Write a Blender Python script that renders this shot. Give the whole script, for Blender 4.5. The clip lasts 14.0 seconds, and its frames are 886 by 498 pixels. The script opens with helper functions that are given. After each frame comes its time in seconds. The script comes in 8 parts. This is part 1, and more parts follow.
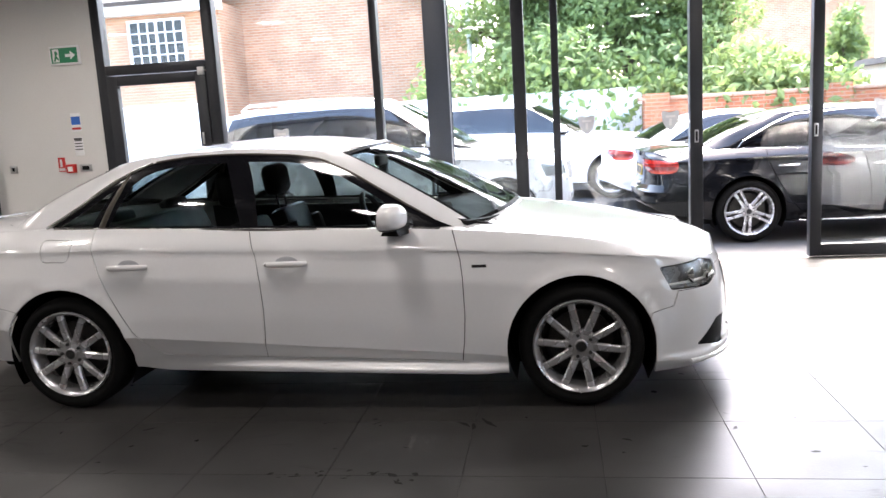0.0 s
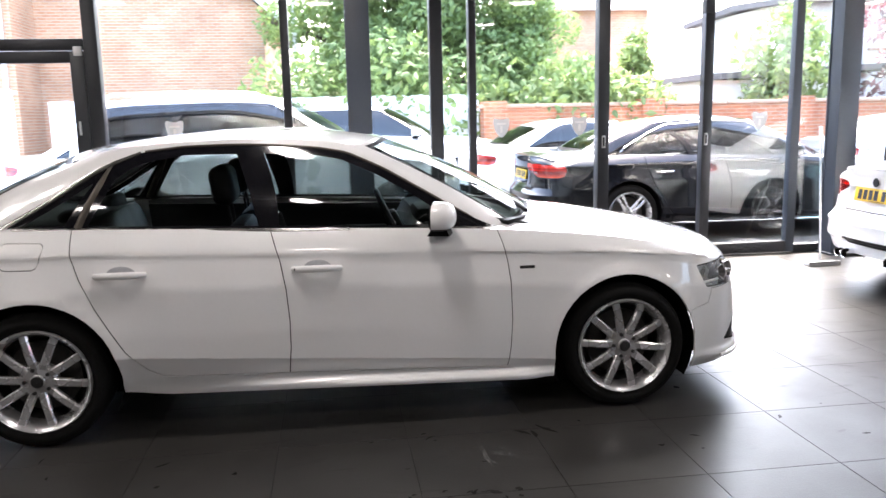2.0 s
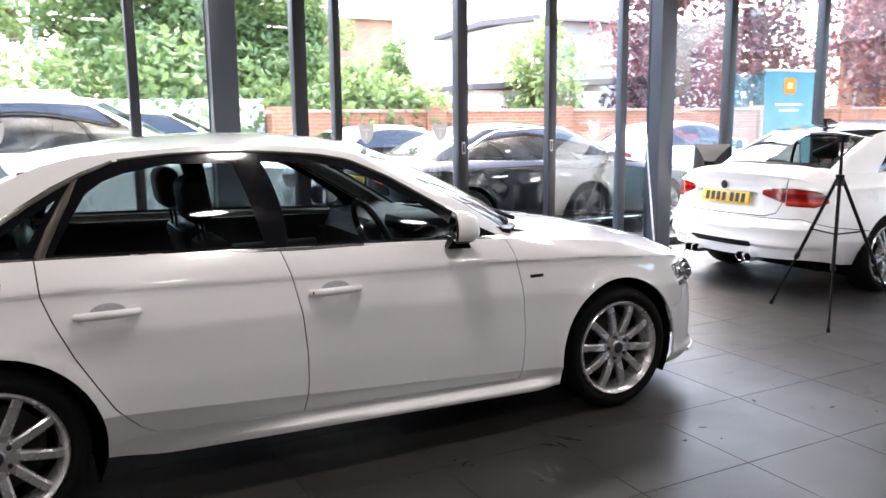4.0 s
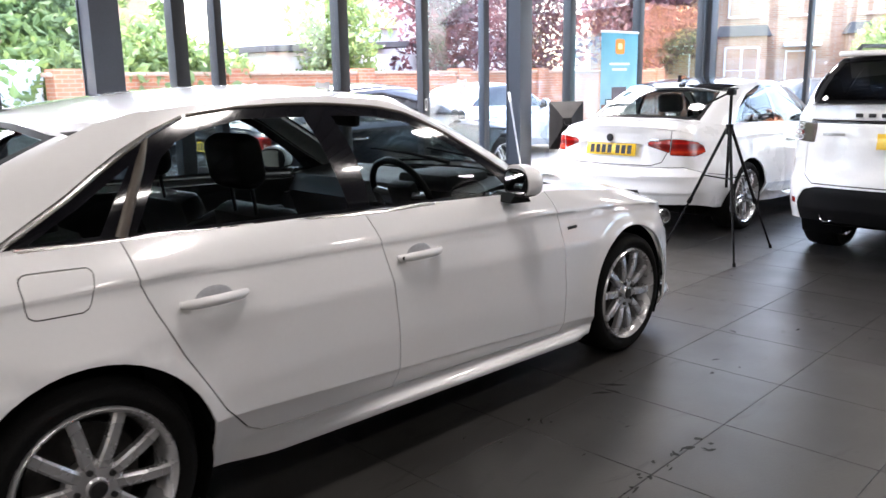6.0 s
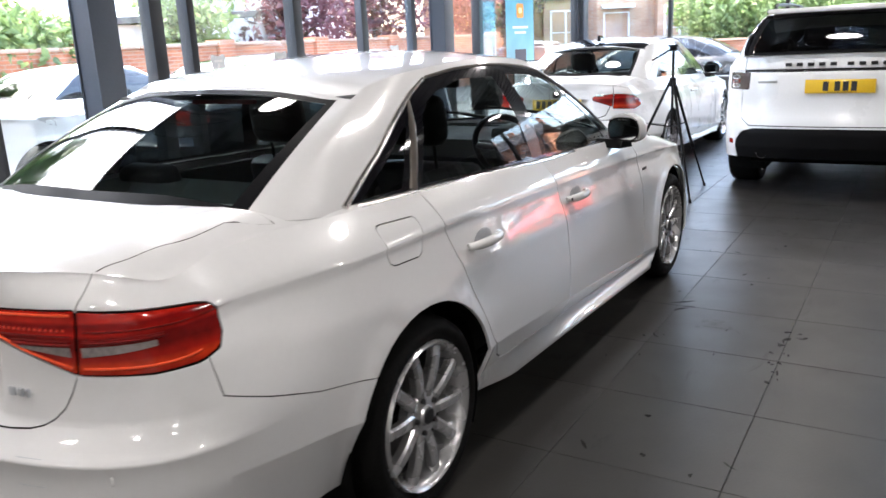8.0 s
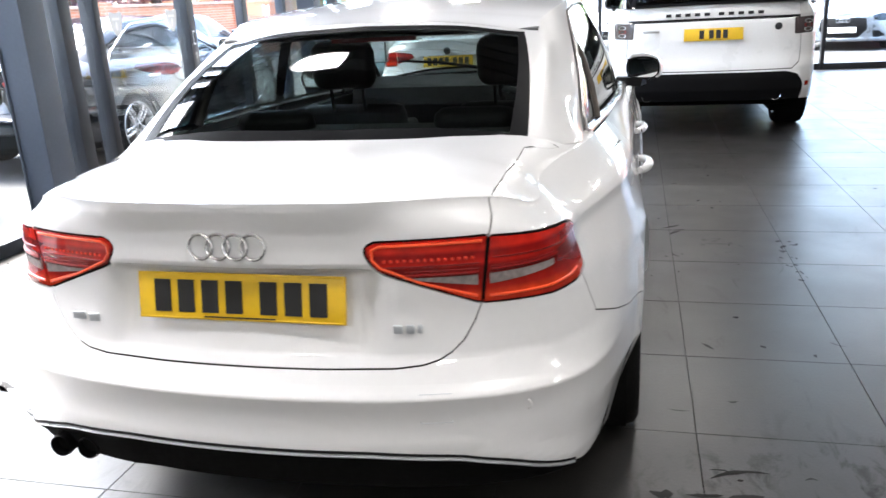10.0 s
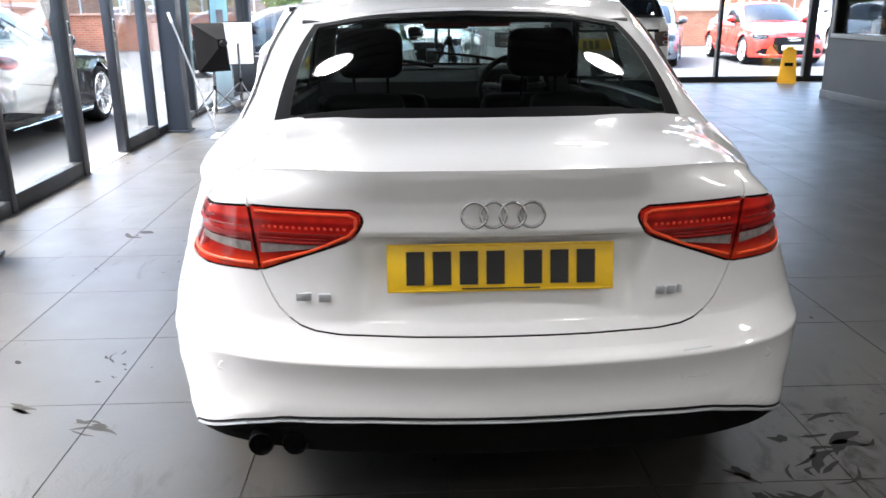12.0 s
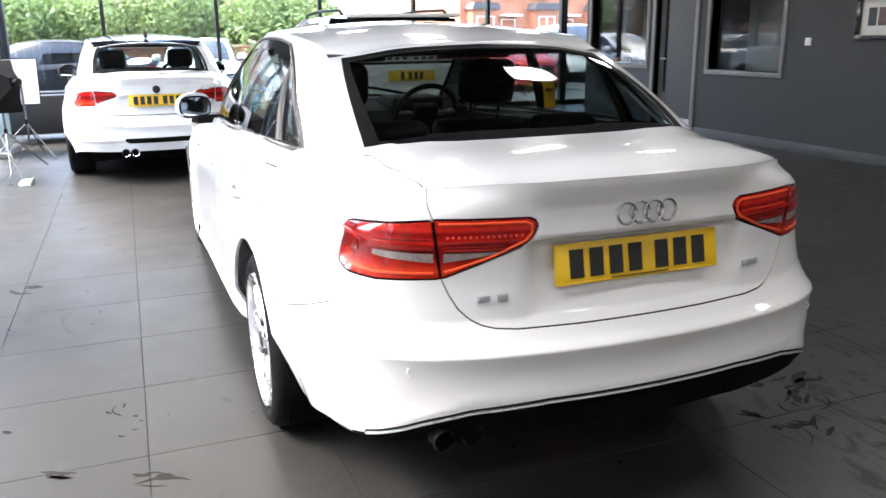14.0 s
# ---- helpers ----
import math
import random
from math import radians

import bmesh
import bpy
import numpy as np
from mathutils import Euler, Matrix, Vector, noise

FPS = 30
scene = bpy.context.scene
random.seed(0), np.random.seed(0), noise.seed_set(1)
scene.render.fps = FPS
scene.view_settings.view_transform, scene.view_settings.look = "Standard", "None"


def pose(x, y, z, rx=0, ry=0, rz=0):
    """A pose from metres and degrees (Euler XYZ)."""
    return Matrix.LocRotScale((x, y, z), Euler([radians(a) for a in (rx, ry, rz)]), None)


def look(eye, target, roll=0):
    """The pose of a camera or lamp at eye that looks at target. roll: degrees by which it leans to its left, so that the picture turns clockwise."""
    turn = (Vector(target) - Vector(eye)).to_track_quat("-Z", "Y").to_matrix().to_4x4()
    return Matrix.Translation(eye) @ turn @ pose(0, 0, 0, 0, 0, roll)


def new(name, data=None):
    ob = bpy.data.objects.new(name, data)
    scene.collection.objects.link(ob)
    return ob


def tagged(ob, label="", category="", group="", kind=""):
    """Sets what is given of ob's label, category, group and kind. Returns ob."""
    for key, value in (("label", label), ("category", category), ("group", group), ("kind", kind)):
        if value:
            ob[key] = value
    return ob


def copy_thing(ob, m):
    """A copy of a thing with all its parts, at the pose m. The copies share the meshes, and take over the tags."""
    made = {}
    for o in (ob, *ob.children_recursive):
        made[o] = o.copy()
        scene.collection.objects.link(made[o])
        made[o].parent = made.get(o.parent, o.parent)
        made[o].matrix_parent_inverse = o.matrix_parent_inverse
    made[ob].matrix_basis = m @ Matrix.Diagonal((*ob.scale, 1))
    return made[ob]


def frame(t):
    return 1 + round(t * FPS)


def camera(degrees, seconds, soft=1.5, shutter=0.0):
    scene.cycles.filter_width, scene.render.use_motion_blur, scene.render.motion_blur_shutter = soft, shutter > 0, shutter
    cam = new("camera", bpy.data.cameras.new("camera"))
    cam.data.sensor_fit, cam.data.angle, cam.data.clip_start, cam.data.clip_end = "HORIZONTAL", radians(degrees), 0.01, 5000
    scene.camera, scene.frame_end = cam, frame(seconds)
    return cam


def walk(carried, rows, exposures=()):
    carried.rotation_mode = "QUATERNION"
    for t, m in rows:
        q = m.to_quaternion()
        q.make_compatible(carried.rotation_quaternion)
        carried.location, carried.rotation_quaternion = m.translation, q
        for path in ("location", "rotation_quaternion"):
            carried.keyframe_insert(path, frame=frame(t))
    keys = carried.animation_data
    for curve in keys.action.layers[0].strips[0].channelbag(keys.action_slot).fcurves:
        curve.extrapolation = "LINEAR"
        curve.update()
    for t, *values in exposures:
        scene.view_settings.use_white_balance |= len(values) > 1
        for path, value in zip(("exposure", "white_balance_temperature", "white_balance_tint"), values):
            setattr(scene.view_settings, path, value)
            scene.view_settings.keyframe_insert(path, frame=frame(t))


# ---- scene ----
# camera and its walk
cam = camera(58.5, 14.0, shutter=0.4)
PATH = [
    (0, (1.3, -4.82, 1.497), (1.014, -2.867, 1.172), -3.3),
    (0.5, (0.958, -4.79, 1.493), (0.789, -2.824, 1.167), -2.8),
    (1, (0.615, -4.773, 1.505), (0.58, -2.802, 1.168), -2.3),
    (1.5, (0.286, -4.713, 1.51), (0.4, -2.746, 1.168), -1.6),
    (2, (-0.028, -4.595, 1.487), (0.243, -2.641, 1.154), -1.2),
    (2.5, (-0.344, -4.49, 1.492), (0.091, -2.565, 1.167), -0.9),
    (3, (-0.626, -4.348, 1.48), (-0.035, -2.463, 1.167), -0.8),
    (3.5, (-0.907, -4.156, 1.492), (-0.155, -2.33, 1.175), -0.7),
    (4, (-1.212, -3.971, 1.497), (-0.3, -2.221, 1.17), -0.6),
    (6.5, (-2.448, -2.824, 1.437), (-0.979, -1.537, 1.006), -1.4),
    (7, (-2.761, -2.621, 1.442), (-1.23, -1.412, 1.002), -1.9),
    (7.5, (-3.068, -2.409, 1.453), (-1.475, -1.292, 0.986), -2.1),
    (8, (-3.329, -2.145, 1.462), (-1.675, -1.141, 0.957), -2.7),
    (10.5, (-3.966, -0.576, 1.387), (-2.089, -0.236, 0.787), -3.4),
    (11, (-3.954, -0.294, 1.359), (-2.053, -0.082, 0.776), -3.4),
    (11.5, (-4.034, -0.01, 1.349), (-2.115, 0.022, 0.785), -1.5),
    (12, (-4.103, 0.201, 1.356), (-2.193, 0.124, 0.767), -0.4),
    (12.5, (-4.092, 0.432, 1.336), (-2.182, 0.245, 0.775), -0.1),
    (13, (-4.147, 0.686, 1.359), (-2.25, 0.37, 0.81), -0.9),
    (13.5, (-4.204, 0.98, 1.388), (-2.356, 0.426, 0.858), -1.0),
    (14, (-4.138, 1.253, 1.369), (-2.338, 0.552, 0.849), -0.7),
]
EXPOSURES = [(0.0, 4.2, 6750, 15), (0.8, 4.2, 6750, 15), (1.8, 4.3, 6750, 15), (4.2, 4.32, 6750, 16), (7.0, 4.33, 6650, 14), (8.5, 4.25, 6550, 12), (10.3, 4.66, 6450, 11), (11.0, 4.58, 6450, 11), (11.5, 4.36, 6450, 11), (12.4, 4.0, 6450, 10), (14.0, 4.02, 6450, 11)]
walk(cam, [(t, look(eye, target, roll)) for t, eye, target, roll in PATH], EXPOSURES)

# world and sun: a bright overcast day
world = bpy.data.worlds.new("world")
scene.world = world
world.use_nodes = True
wn = world.node_tree.nodes
sky = wn.new("ShaderNodeTexSky")
sky.sky_type, sky.sun_disc = "NISHITA", False
sky.sun_elevation, sky.sun_rotation = radians(58), radians(16)
sky.air_density, sky.dust_density, sky.ozone_density = 1.0, 4.0, 1.0
wn["Background"].inputs["Strength"].default_value = 0.15
world.node_tree.links.new(sky.outputs[0], wn["Background"].inputs["Color"])
sun = new("sun", bpy.data.lights.new("sun", "SUN"))
sun.data.energy, sun.data.angle, sun.data.color = 1.15, radians(40), (1.0, 0.965, 0.92)
sun.matrix_world = look((5, 21.5, 29), (0, 4, 0))

# ---- materials ----
def mat(name, color, rough=0.5, metal=0.0, coat=0.0, var=0.12, scale=6.0, fine=60.0, bump=0.0, spec=0.5, rvar=0.08, random_obj=0.0):
    m = bpy.data.materials.new(name)
    m.use_nodes = True
    nt = m.node_tree
    N, L = nt.nodes, nt.links
    b = N["Principled BSDF"]
    b.inputs["Metallic"].default_value = metal
    b.inputs["Coat Weight"].default_value = coat
    b.inputs["Coat Roughness"].default_value = 0.03
    b.inputs["Specular IOR Level"].default_value = spec
    tc = N.new("ShaderNodeTexCoord")
    n1, n2 = N.new("ShaderNodeTexNoise"), N.new("ShaderNodeTexNoise")
    n1.inputs["Scale"].default_value, n2.inputs["Scale"].default_value = scale, fine
    n1.inputs["Detail"].default_value = 5
    for n in (n1, n2):
        L.new(tc.outputs["Object"], n.inputs["Vector"])
    mx = N.new("ShaderNodeMath")
    mx.operation = "ADD"
    L.new(n1.outputs["Fac"], mx.inputs[0]), L.new(n2.outputs["Fac"], mx.inputs[1])
    mr = N.new("ShaderNodeMapRange")
    mr.inputs["From Min"].default_value, mr.inputs["From Max"].default_value = 0.7, 1.3
    mr.inputs["To Min"].default_value, mr.inputs["To Max"].default_value = 1 - var, 1 + var
    L.new(mx.outputs[0], mr.inputs["Value"])
    src = mr.outputs["Result"]
    if random_obj:
        oi, ad = N.new("ShaderNodeObjectInfo"), N.new("ShaderNodeMath")
        ad.operation = "MULTIPLY_ADD"
        ad.inputs[1].default_value = random_obj
        L.new(oi.outputs["Random"], ad.inputs[0]), L.new(src, ad.inputs[2])
        src = ad.outputs[0]
    vm = N.new("ShaderNodeVectorMath")
    vm.operation = "SCALE"
    vm.inputs[0].default_value = color[:3]
    L.new(src, vm.inputs["Scale"])
    L.new(vm.outputs["Vector"], b.inputs["Base Color"])
    m2 = N.new("ShaderNodeMapRange")
    m2.inputs["From Min"].default_value, m2.inputs["From Max"].default_value = 0.3, 0.7
    m2.inputs["To Min"].default_value, m2.inputs["To Max"].default_value = max(0.0, rough - rvar), min(1.0, rough + rvar)
    L.new(n1.outputs["Fac"], m2.inputs["Value"]), L.new(m2.outputs["Result"], b.inputs["Roughness"])
    if bump:
        bp = N.new("ShaderNodeBump")
        bp.inputs["Strength"].default_value, bp.inputs["Distance"].default_value = bump, 0.01
        L.new(n2.outputs["Fac"], bp.inputs["Height"]), L.new(bp.outputs["Normal"], b.inputs["Normal"])
    return m


def pane_mat(name, tint, gloss=1.0, base=0.045):
    """A thin pane: clear with Fresnel gloss."""
    m = bpy.data.materials.new(name)
    m.use_nodes = True
    nt = m.node_tree
    N, L = nt.nodes, nt.links
    N.remove(N["Principled BSDF"])
    tr, gl, lw, mx = N.new("ShaderNodeBsdfTransparent"), N.new("ShaderNodeBsdfGlossy"), N.new("ShaderNodeLayerWeight"), N.new("ShaderNodeMixShader")
    pw, fr = N.new("ShaderNodeMath"), N.new("ShaderNodeMath")
    lw.inputs["Blend"].default_value = 0.5
    pw.operation, fr.operation = "POWER", "MULTIPLY_ADD"
    pw.inputs[1].default_value, fr.inputs[1].default_value, fr.inputs[2].default_value = 5.0, 0.95, base
    L.new(lw.outputs["Facing"], pw.inputs[0]), L.new(pw.outputs[0], fr.inputs[0])
    tr.inputs["Color"].default_value = (*tint, 1)
    gl.inputs["Roughness"].default_value = 0.02
    gl.inputs["Color"].default_value = (gloss, gloss, gloss, 1)
    L.new(fr.outputs[0], mx.inputs[0]), L.new(tr.outputs[0], mx.inputs[1]), L.new(gl.outputs[0], mx.inputs[2])
    L.new(mx.outputs[0], N["Material Output"].inputs["Surface"])
    return m


def glow_mat(name, color, strength):
    m = bpy.data.materials.new(name)
    m.use_nodes = True
    b = m.node_tree.nodes["Principled BSDF"]
    b.inputs["Base Color"].default_value = (*color, 1)
    b.inputs["Emission Color"].default_value = (*color, 1)
    b.inputs["Emission Strength"].default_value = strength
    return m


def node_mat(name, build, rough=0.5):
    m = bpy.data.materials.new(name)
    m.use_nodes = True
    N, L = m.node_tree.nodes, m.node_tree.links
    b = N["Principled BSDF"]
    b.inputs["Roughness"].default_value = rough
    build(N, L, b)
    return m


M_WHITE = mat("white_paint", (0.77, 0.77, 0.77), 0.32, coat=1.0, var=0.012, rvar=0.04, scale=3)
M_WHITE2 = mat("white_paint_far", (0.82, 0.82, 0.81), 0.3, coat=0.8, var=0.02, scale=3)
M_SILVER = mat("silver_paint", (0.55, 0.58, 0.61), 0.3, metal=0.5, coat=0.8, var=0.03, scale=3)
M_BLACKCAR = mat("black_paint", (0.005, 0.0055, 0.007), 0.15, coat=0.5, spec=0.15, var=0.1, scale=3)
M_SMOKE = mat("smoked_lamp_lens", (0.07, 0.055, 0.055), 0.12, coat=1.0, var=0.2, scale=20)
M_GREYCAR = mat("grey_paint", (0.16, 0.18, 0.2), 0.3, metal=0.4, coat=0.8, var=0.04)
M_REDCAR = mat("red_paint", (0.62, 0.03, 0.02), 0.3, coat=0.8, var=0.05)
M_TRIM = mat("black_plastic_trim", (0.006, 0.006, 0.0065), 0.45, var=0.15, bump=0.05, fine=300, spec=0.10)
M_FRIT = mat("black_glass_border", (0.006, 0.006, 0.007), 0.5, var=0.1, spec=0.05)
M_PIANO = mat("gloss_black_pillar", (0.006, 0.006, 0.008), 0.12, coat=0.6, var=0.1)
M_RUBBER = mat("tyre_rubber", (0.006, 0.006, 0.006), 0.75, spec=0.12, var=0.25, scale=20, fine=140, bump=0.25)
M_UNDER = mat("underbody", (0.005, 0.005, 0.005), 0.9, var=0.3, spec=0.08)
M_BRIGHT = mat("bright_window_trim", (0.62, 0.60, 0.58), 0.22, metal=0.95, var=0.06)
M_SATIN = mat("satin_window_trim", (0.085, 0.072, 0.060), 0.42, metal=0.4, var=0.08)
M_CHROME = mat("chrome", (0.82, 0.82, 0.83), 0.1, metal=1.0, var=0.03, rvar=0.04)
M_ALLOY = mat("silver_alloy", (0.58, 0.58, 0.59), 0.25, metal=0.65, var=0.06, scale=12, coat=0.3)
M_BARREL = mat("rim_barrel", (0.026, 0.026, 0.027), 0.55, metal=0.5, var=0.2)
M_DISC = mat("brake_disc", (0.06, 0.057, 0.054), 0.5, metal=0.6, var=0.2, scale=25)
M_SEAT = mat("black_leather", (0.010, 0.0097, 0.0095), 0.5, spec=0.3, var=0.2, scale=9, fine=220, bump=0.18)
M_SEATG = mat("grey_leather", (0.10, 0.11, 0.115), 0.5, var=0.15, scale=9, fine=220, bump=0.18)
M_DASH = mat("dash_plastic", (0.009, 0.009, 0.0095), 0.6, spec=0.25, var=0.2, fine=260, bump=0.15)
M_SHELF = mat("parcel_shelf_cloth", (0.10, 0.105, 0.10), 0.9, var=0.2, fine=300, bump=0.3)
M_HEADL = mat("headlining_cloth", (0.10, 0.10, 0.10), 0.95, var=0.12, fine=250)
M_GLASS = pane_mat("car_glass", (0.66, 0.72, 0.71), gloss=0.6, base=0.06)
M_GLASSS = pane_mat("tinted_side_glass", (0.46, 0.51, 0.51), base=0.05)
M_GLASSR = pane_mat("rear_screen_glass", (0.29, 0.33, 0.32), gloss=0.8, base=0.06)
M_GLASSD = pane_mat("dark_car_glass", (0.10, 0.11, 0.12), base=0.07)
M_CLEAR = pane_mat("lamp_cover_glass", (0.93, 0.95, 0.96))
M_WINDOW = pane_mat("window_glass", (0.93, 0.96, 0.96))
M_PLATE = mat("yellow_plate", (0.80, 0.50, 0.012), 0.35, coat=0.4, var=0.04)
M_PLATEW = mat("white_plate", (0.8, 0.8, 0.78), 0.35, var=0.04)
M_INK = mat("plate_black", (0.012, 0.012, 0.012), 0.5, var=0.1)
M_MIRROR = mat("mirror_glass", (0.85, 0.87, 0.88), 0.02, metal=1.0, var=0.01, rvar=0.01)


def _lamp(N, L, b):
    """Red lamp moulding with lighter and darker bands one above the other."""
    b.inputs["Coat Weight"].default_value = 1.0
    tc, sx, mr, cr = N.new("ShaderNodeTexCoord"), N.new("ShaderNodeSeparateXYZ"), N.new("ShaderNodeMapRange"), N.new("ShaderNodeValToRGB")
    nz, mx = N.new("ShaderNodeTexNoise"), N.new("ShaderNodeMixRGB")
    L.new(tc.outputs["Object"], sx.inputs[0]), L.new(sx.outputs["Z"], mr.inputs["Value"])
    mr.inputs["From Min"].default_value, mr.inputs["From Max"].default_value = 0.765, 0.925
    L.new(mr.outputs["Result"], cr.inputs["Fac"])
    e = cr.color_ramp.elements
    e[0].position, e[0].color = 0.0, (0.34, 0.012, 0.006, 1)
    e[1].position, e[1].color = 1.0, (0.55, 0.014, 0.008, 1)
    for p, c in ((0.14, (0.62, 0.045, 0.012)), (0.24, (0.36, 0.012, 0.006)), (0.40, (0.16, 0.004, 0.003)), (0.56, (0.20, 0.005, 0.004)), (0.62, (0.52, 0.014, 0.008)), (0.70, (0.30, 0.006, 0.004)), (0.76, (0.24, 0.004, 0.004)), (0.82, (0.60, 0.020, 0.010)), (0.93, (0.50, 0.014, 0.008))):
        e.new(p).color = (*c, 1)
    nz.inputs["Scale"].default_value = 24
    L.new(tc.outputs["Object"], nz.inputs["Vector"])
    mx.blend_type = "OVERLAY"
    mx.inputs[0].default_value = 0.6
    L.new(cr.outputs["Color"], mx.inputs[1]), L.new(nz.outputs["Fac"], mx.inputs[2])
    L.new(mx.outputs[0], b.inputs["Base Color"])


M_LAMP = node_mat("red_lamp_plastic", _lamp, 0.13)
M_LAMPD = mat("dark_red_lamp_plastic", (0.20, 0.005, 0.004), 0.4, spec=0.2, var=0.1)
M_LAMPB = mat("bright_red_light_guide", (0.80, 0.05, 0.022), 0.4, spec=0.2, var=0.08, fine=120)
M_LAMPW = mat("clear_lamp_strip", (0.26, 0.22, 0.21), 0.25, var=0.25, fine=90, coat=0.5)
M_LAMPO = mat("orange_red_light_guide", (0.85, 0.085, 0.022), 0.35, spec=0.3, var=0.15, fine=90)


# ---- mesh helpers ----
def mesh_of(name, bm, material, angle=35):
    me = bpy.data.meshes.new(name)
    bm.to_mesh(me)
    bm.free()
    for p in me.polygons:
        p.use_smooth = True
    me.set_sharp_from_angle(angle=radians(angle))
    me.materials.append(material)
    return me


def part(name, bm, material, parent=None, label="", angle=35):
    ob = new(name, mesh_of(name, bm, material, angle))
    ob.parent = parent
    if label:
        ob["label"] = label
    return ob


def thing(name, m, label, category, group="", kind=""):
    ob = new(name)
    ob.empty_display_size = 0.1
    ob.matrix_basis = m
    return tagged(ob, label, category, group, kind)


def bx(bm, x0, x1, y0, y1, z0, z1, bevel=0.0, m=None, seg=2):
    r = bmesh.ops.create_cube(bm, size=1, matrix=Matrix.Translation(((x0 + x1) / 2, (y0 + y1) / 2, (z0 + z1) / 2)) @ Matrix.Diagonal((abs(x1 - x0), abs(y1 - y0), abs(z1 - z0), 1)))
    vs = r["verts"]
    if bevel:
        es = list({e for v in vs for e in v.link_edges})
        o = bmesh.ops.bevel(bm, geom=es, offset=bevel, segments=seg, profile=0.5, affect="EDGES")
        vs = list({v for f in o["faces"] for v in f.verts} | {v for v in vs if v.is_valid})
    if m is not None:
        bmesh.ops.transform(bm, verts=vs, matrix=m)
    return bm


def box_bm(*a, **k):
    return bx(bmesh.new(), *a, **k)


def rod(bm, a, b, r, r2=None, seg=12):
    a, b = Vector(a), Vector(b)
    d = b - a
    m = Matrix.Translation((a + b) / 2) @ d.to_track_quat("Z", "Y").to_matrix().to_4x4()
    bmesh.ops.create_cone(bm, cap_ends=True, segments=seg, radius1=r, radius2=r if r2 is None else r2, depth=d.length, matrix=m)
    return bm


def rod_bm(*a, **k):
    return rod(bmesh.new(), *a, **k)


def tube(bm, pts, r, seg=8, closed=False):
    """A round tube along points; r is a number or one per point."""
    pts = [Vector(p) for p in pts]
    n = len(pts)
    rs = [r] * n if isinstance(r, (int, float)) else r
    rings, up = [], Vector((0.013, 0.021, 1))
    for i, p in enumerate(pts):
        t = (pts[(i + 1) % n] - pts[i - 1]) if closed or 0 < i < n - 1 else (pts[1] - pts[0] if i == 0 else pts[-1] - pts[-2])
        t.normalize()
        if abs(t.dot(up)) > 0.97:
            up = Vector((1, 0.02, 0.01))
        s = t.cross(up).normalized()
        w = s.cross(t)
        rings.append([bm.verts.new(p + rs[i] * (math.cos(2 * math.pi * k / seg) * s + math.sin(2 * math.pi * k / seg) * w)) for k in range(seg)])
    for i in range(n if closed else n - 1):
        a, b = rings[i], rings[(i + 1) % n]
        for k in range(seg):
            bm.faces.new((a[k], a[(k + 1) % seg], b[(k + 1) % seg], b[k]))
    if not closed:
        bm.faces.new(rings[0]), bm.faces.new(rings[-1][::-1])
    bmesh.ops.recalc_face_normals(bm, faces=bm.faces)
    return bm


def lathe(bm, prof, seg=48, m=None):
    """Turns (radius, y) points round the y axis."""
    rings = [[bm.verts.new((r * math.cos(2 * math.pi * k / seg), y, r * math.sin(2 * math.pi * k / seg))) for k in range(seg)] for r, y in prof]
    for a, b in zip(rings, rings[1:]):
        for k in range(seg):
            bm.faces.new((a[k], a[(k + 1) % seg], b[(k + 1) % seg], b[k]))
    bmesh.ops.recalc_face_normals(bm, faces=bm.faces)
    if m is not None:
        bmesh.ops.transform(bm, verts=bm.verts, matrix=m)
    return bm


def slab(bm, poly, axis, a, b):
    """A polygon pushed out along an axis from a to b; poly holds the other two coordinates in order."""
    def put(p, w):
        q = list(p)
        q.insert("xyz".index(axis), w)
        return bm.verts.new(q)
    lo, hi = [put(p, a) for p in poly], [put(p, b) for p in poly]
    bm.faces.new(lo), bm.faces.new(hi[::-1])
    n = len(poly)
    for i in range(n):
        bm.faces.new((lo[i], hi[i], hi[(i + 1) % n], lo[(i + 1) % n]))
    bmesh.ops.recalc_face_normals(bm, faces=bm.faces)
    return bm


def spl(keys, x):
    """A smooth curve through (x, value) keys."""
    k = sorted(keys)
    X, Y = np.array([p[0] for p in k], float), np.array([p[1] for p in k], float)
    d = np.diff(Y) / np.diff(X)
    t = np.concatenate(([d[0]], (d[1:] + d[:-1]) / 2, [d[-1]]))
    for i in range(len(d)):
        if d[i] == 0:
            t[i] = t[i + 1] = 0
    x = np.clip(np.asarray(x, float), X[0], X[-1])
    i = np.clip(np.searchsorted(X, x) - 1, 0, len(d) - 1)
    h = X[i + 1] - X[i]
    u = (x - X[i]) / h
    return (2 * u**3 - 3 * u**2 + 1) * Y[i] + (u**3 - 2 * u**2 + u) * h * t[i] + (3 * u**2 - 2 * u**3) * Y[i + 1] + (u**3 - u**2) * h * t[i + 1]


def ss(a, b, x):
    u = np.clip((np.asarray(x, float) - a) / (b - a), 0, 1)
    return u * u * (3 - 2 * u)


# ---- sheets: flat panels cut by outlines and then bent into shape ----
def inside(poly, x, y):
    c, n = False, len(poly)
    for i in range(n):
        (x0, y0), (x1, y1) = poly[i], poly[(i + 1) % n]
        if (y0 > y) != (y1 > y) and x < (x1 - x0) * (y - y0) / (y1 - y0) + x0:
            c = not c
    return c


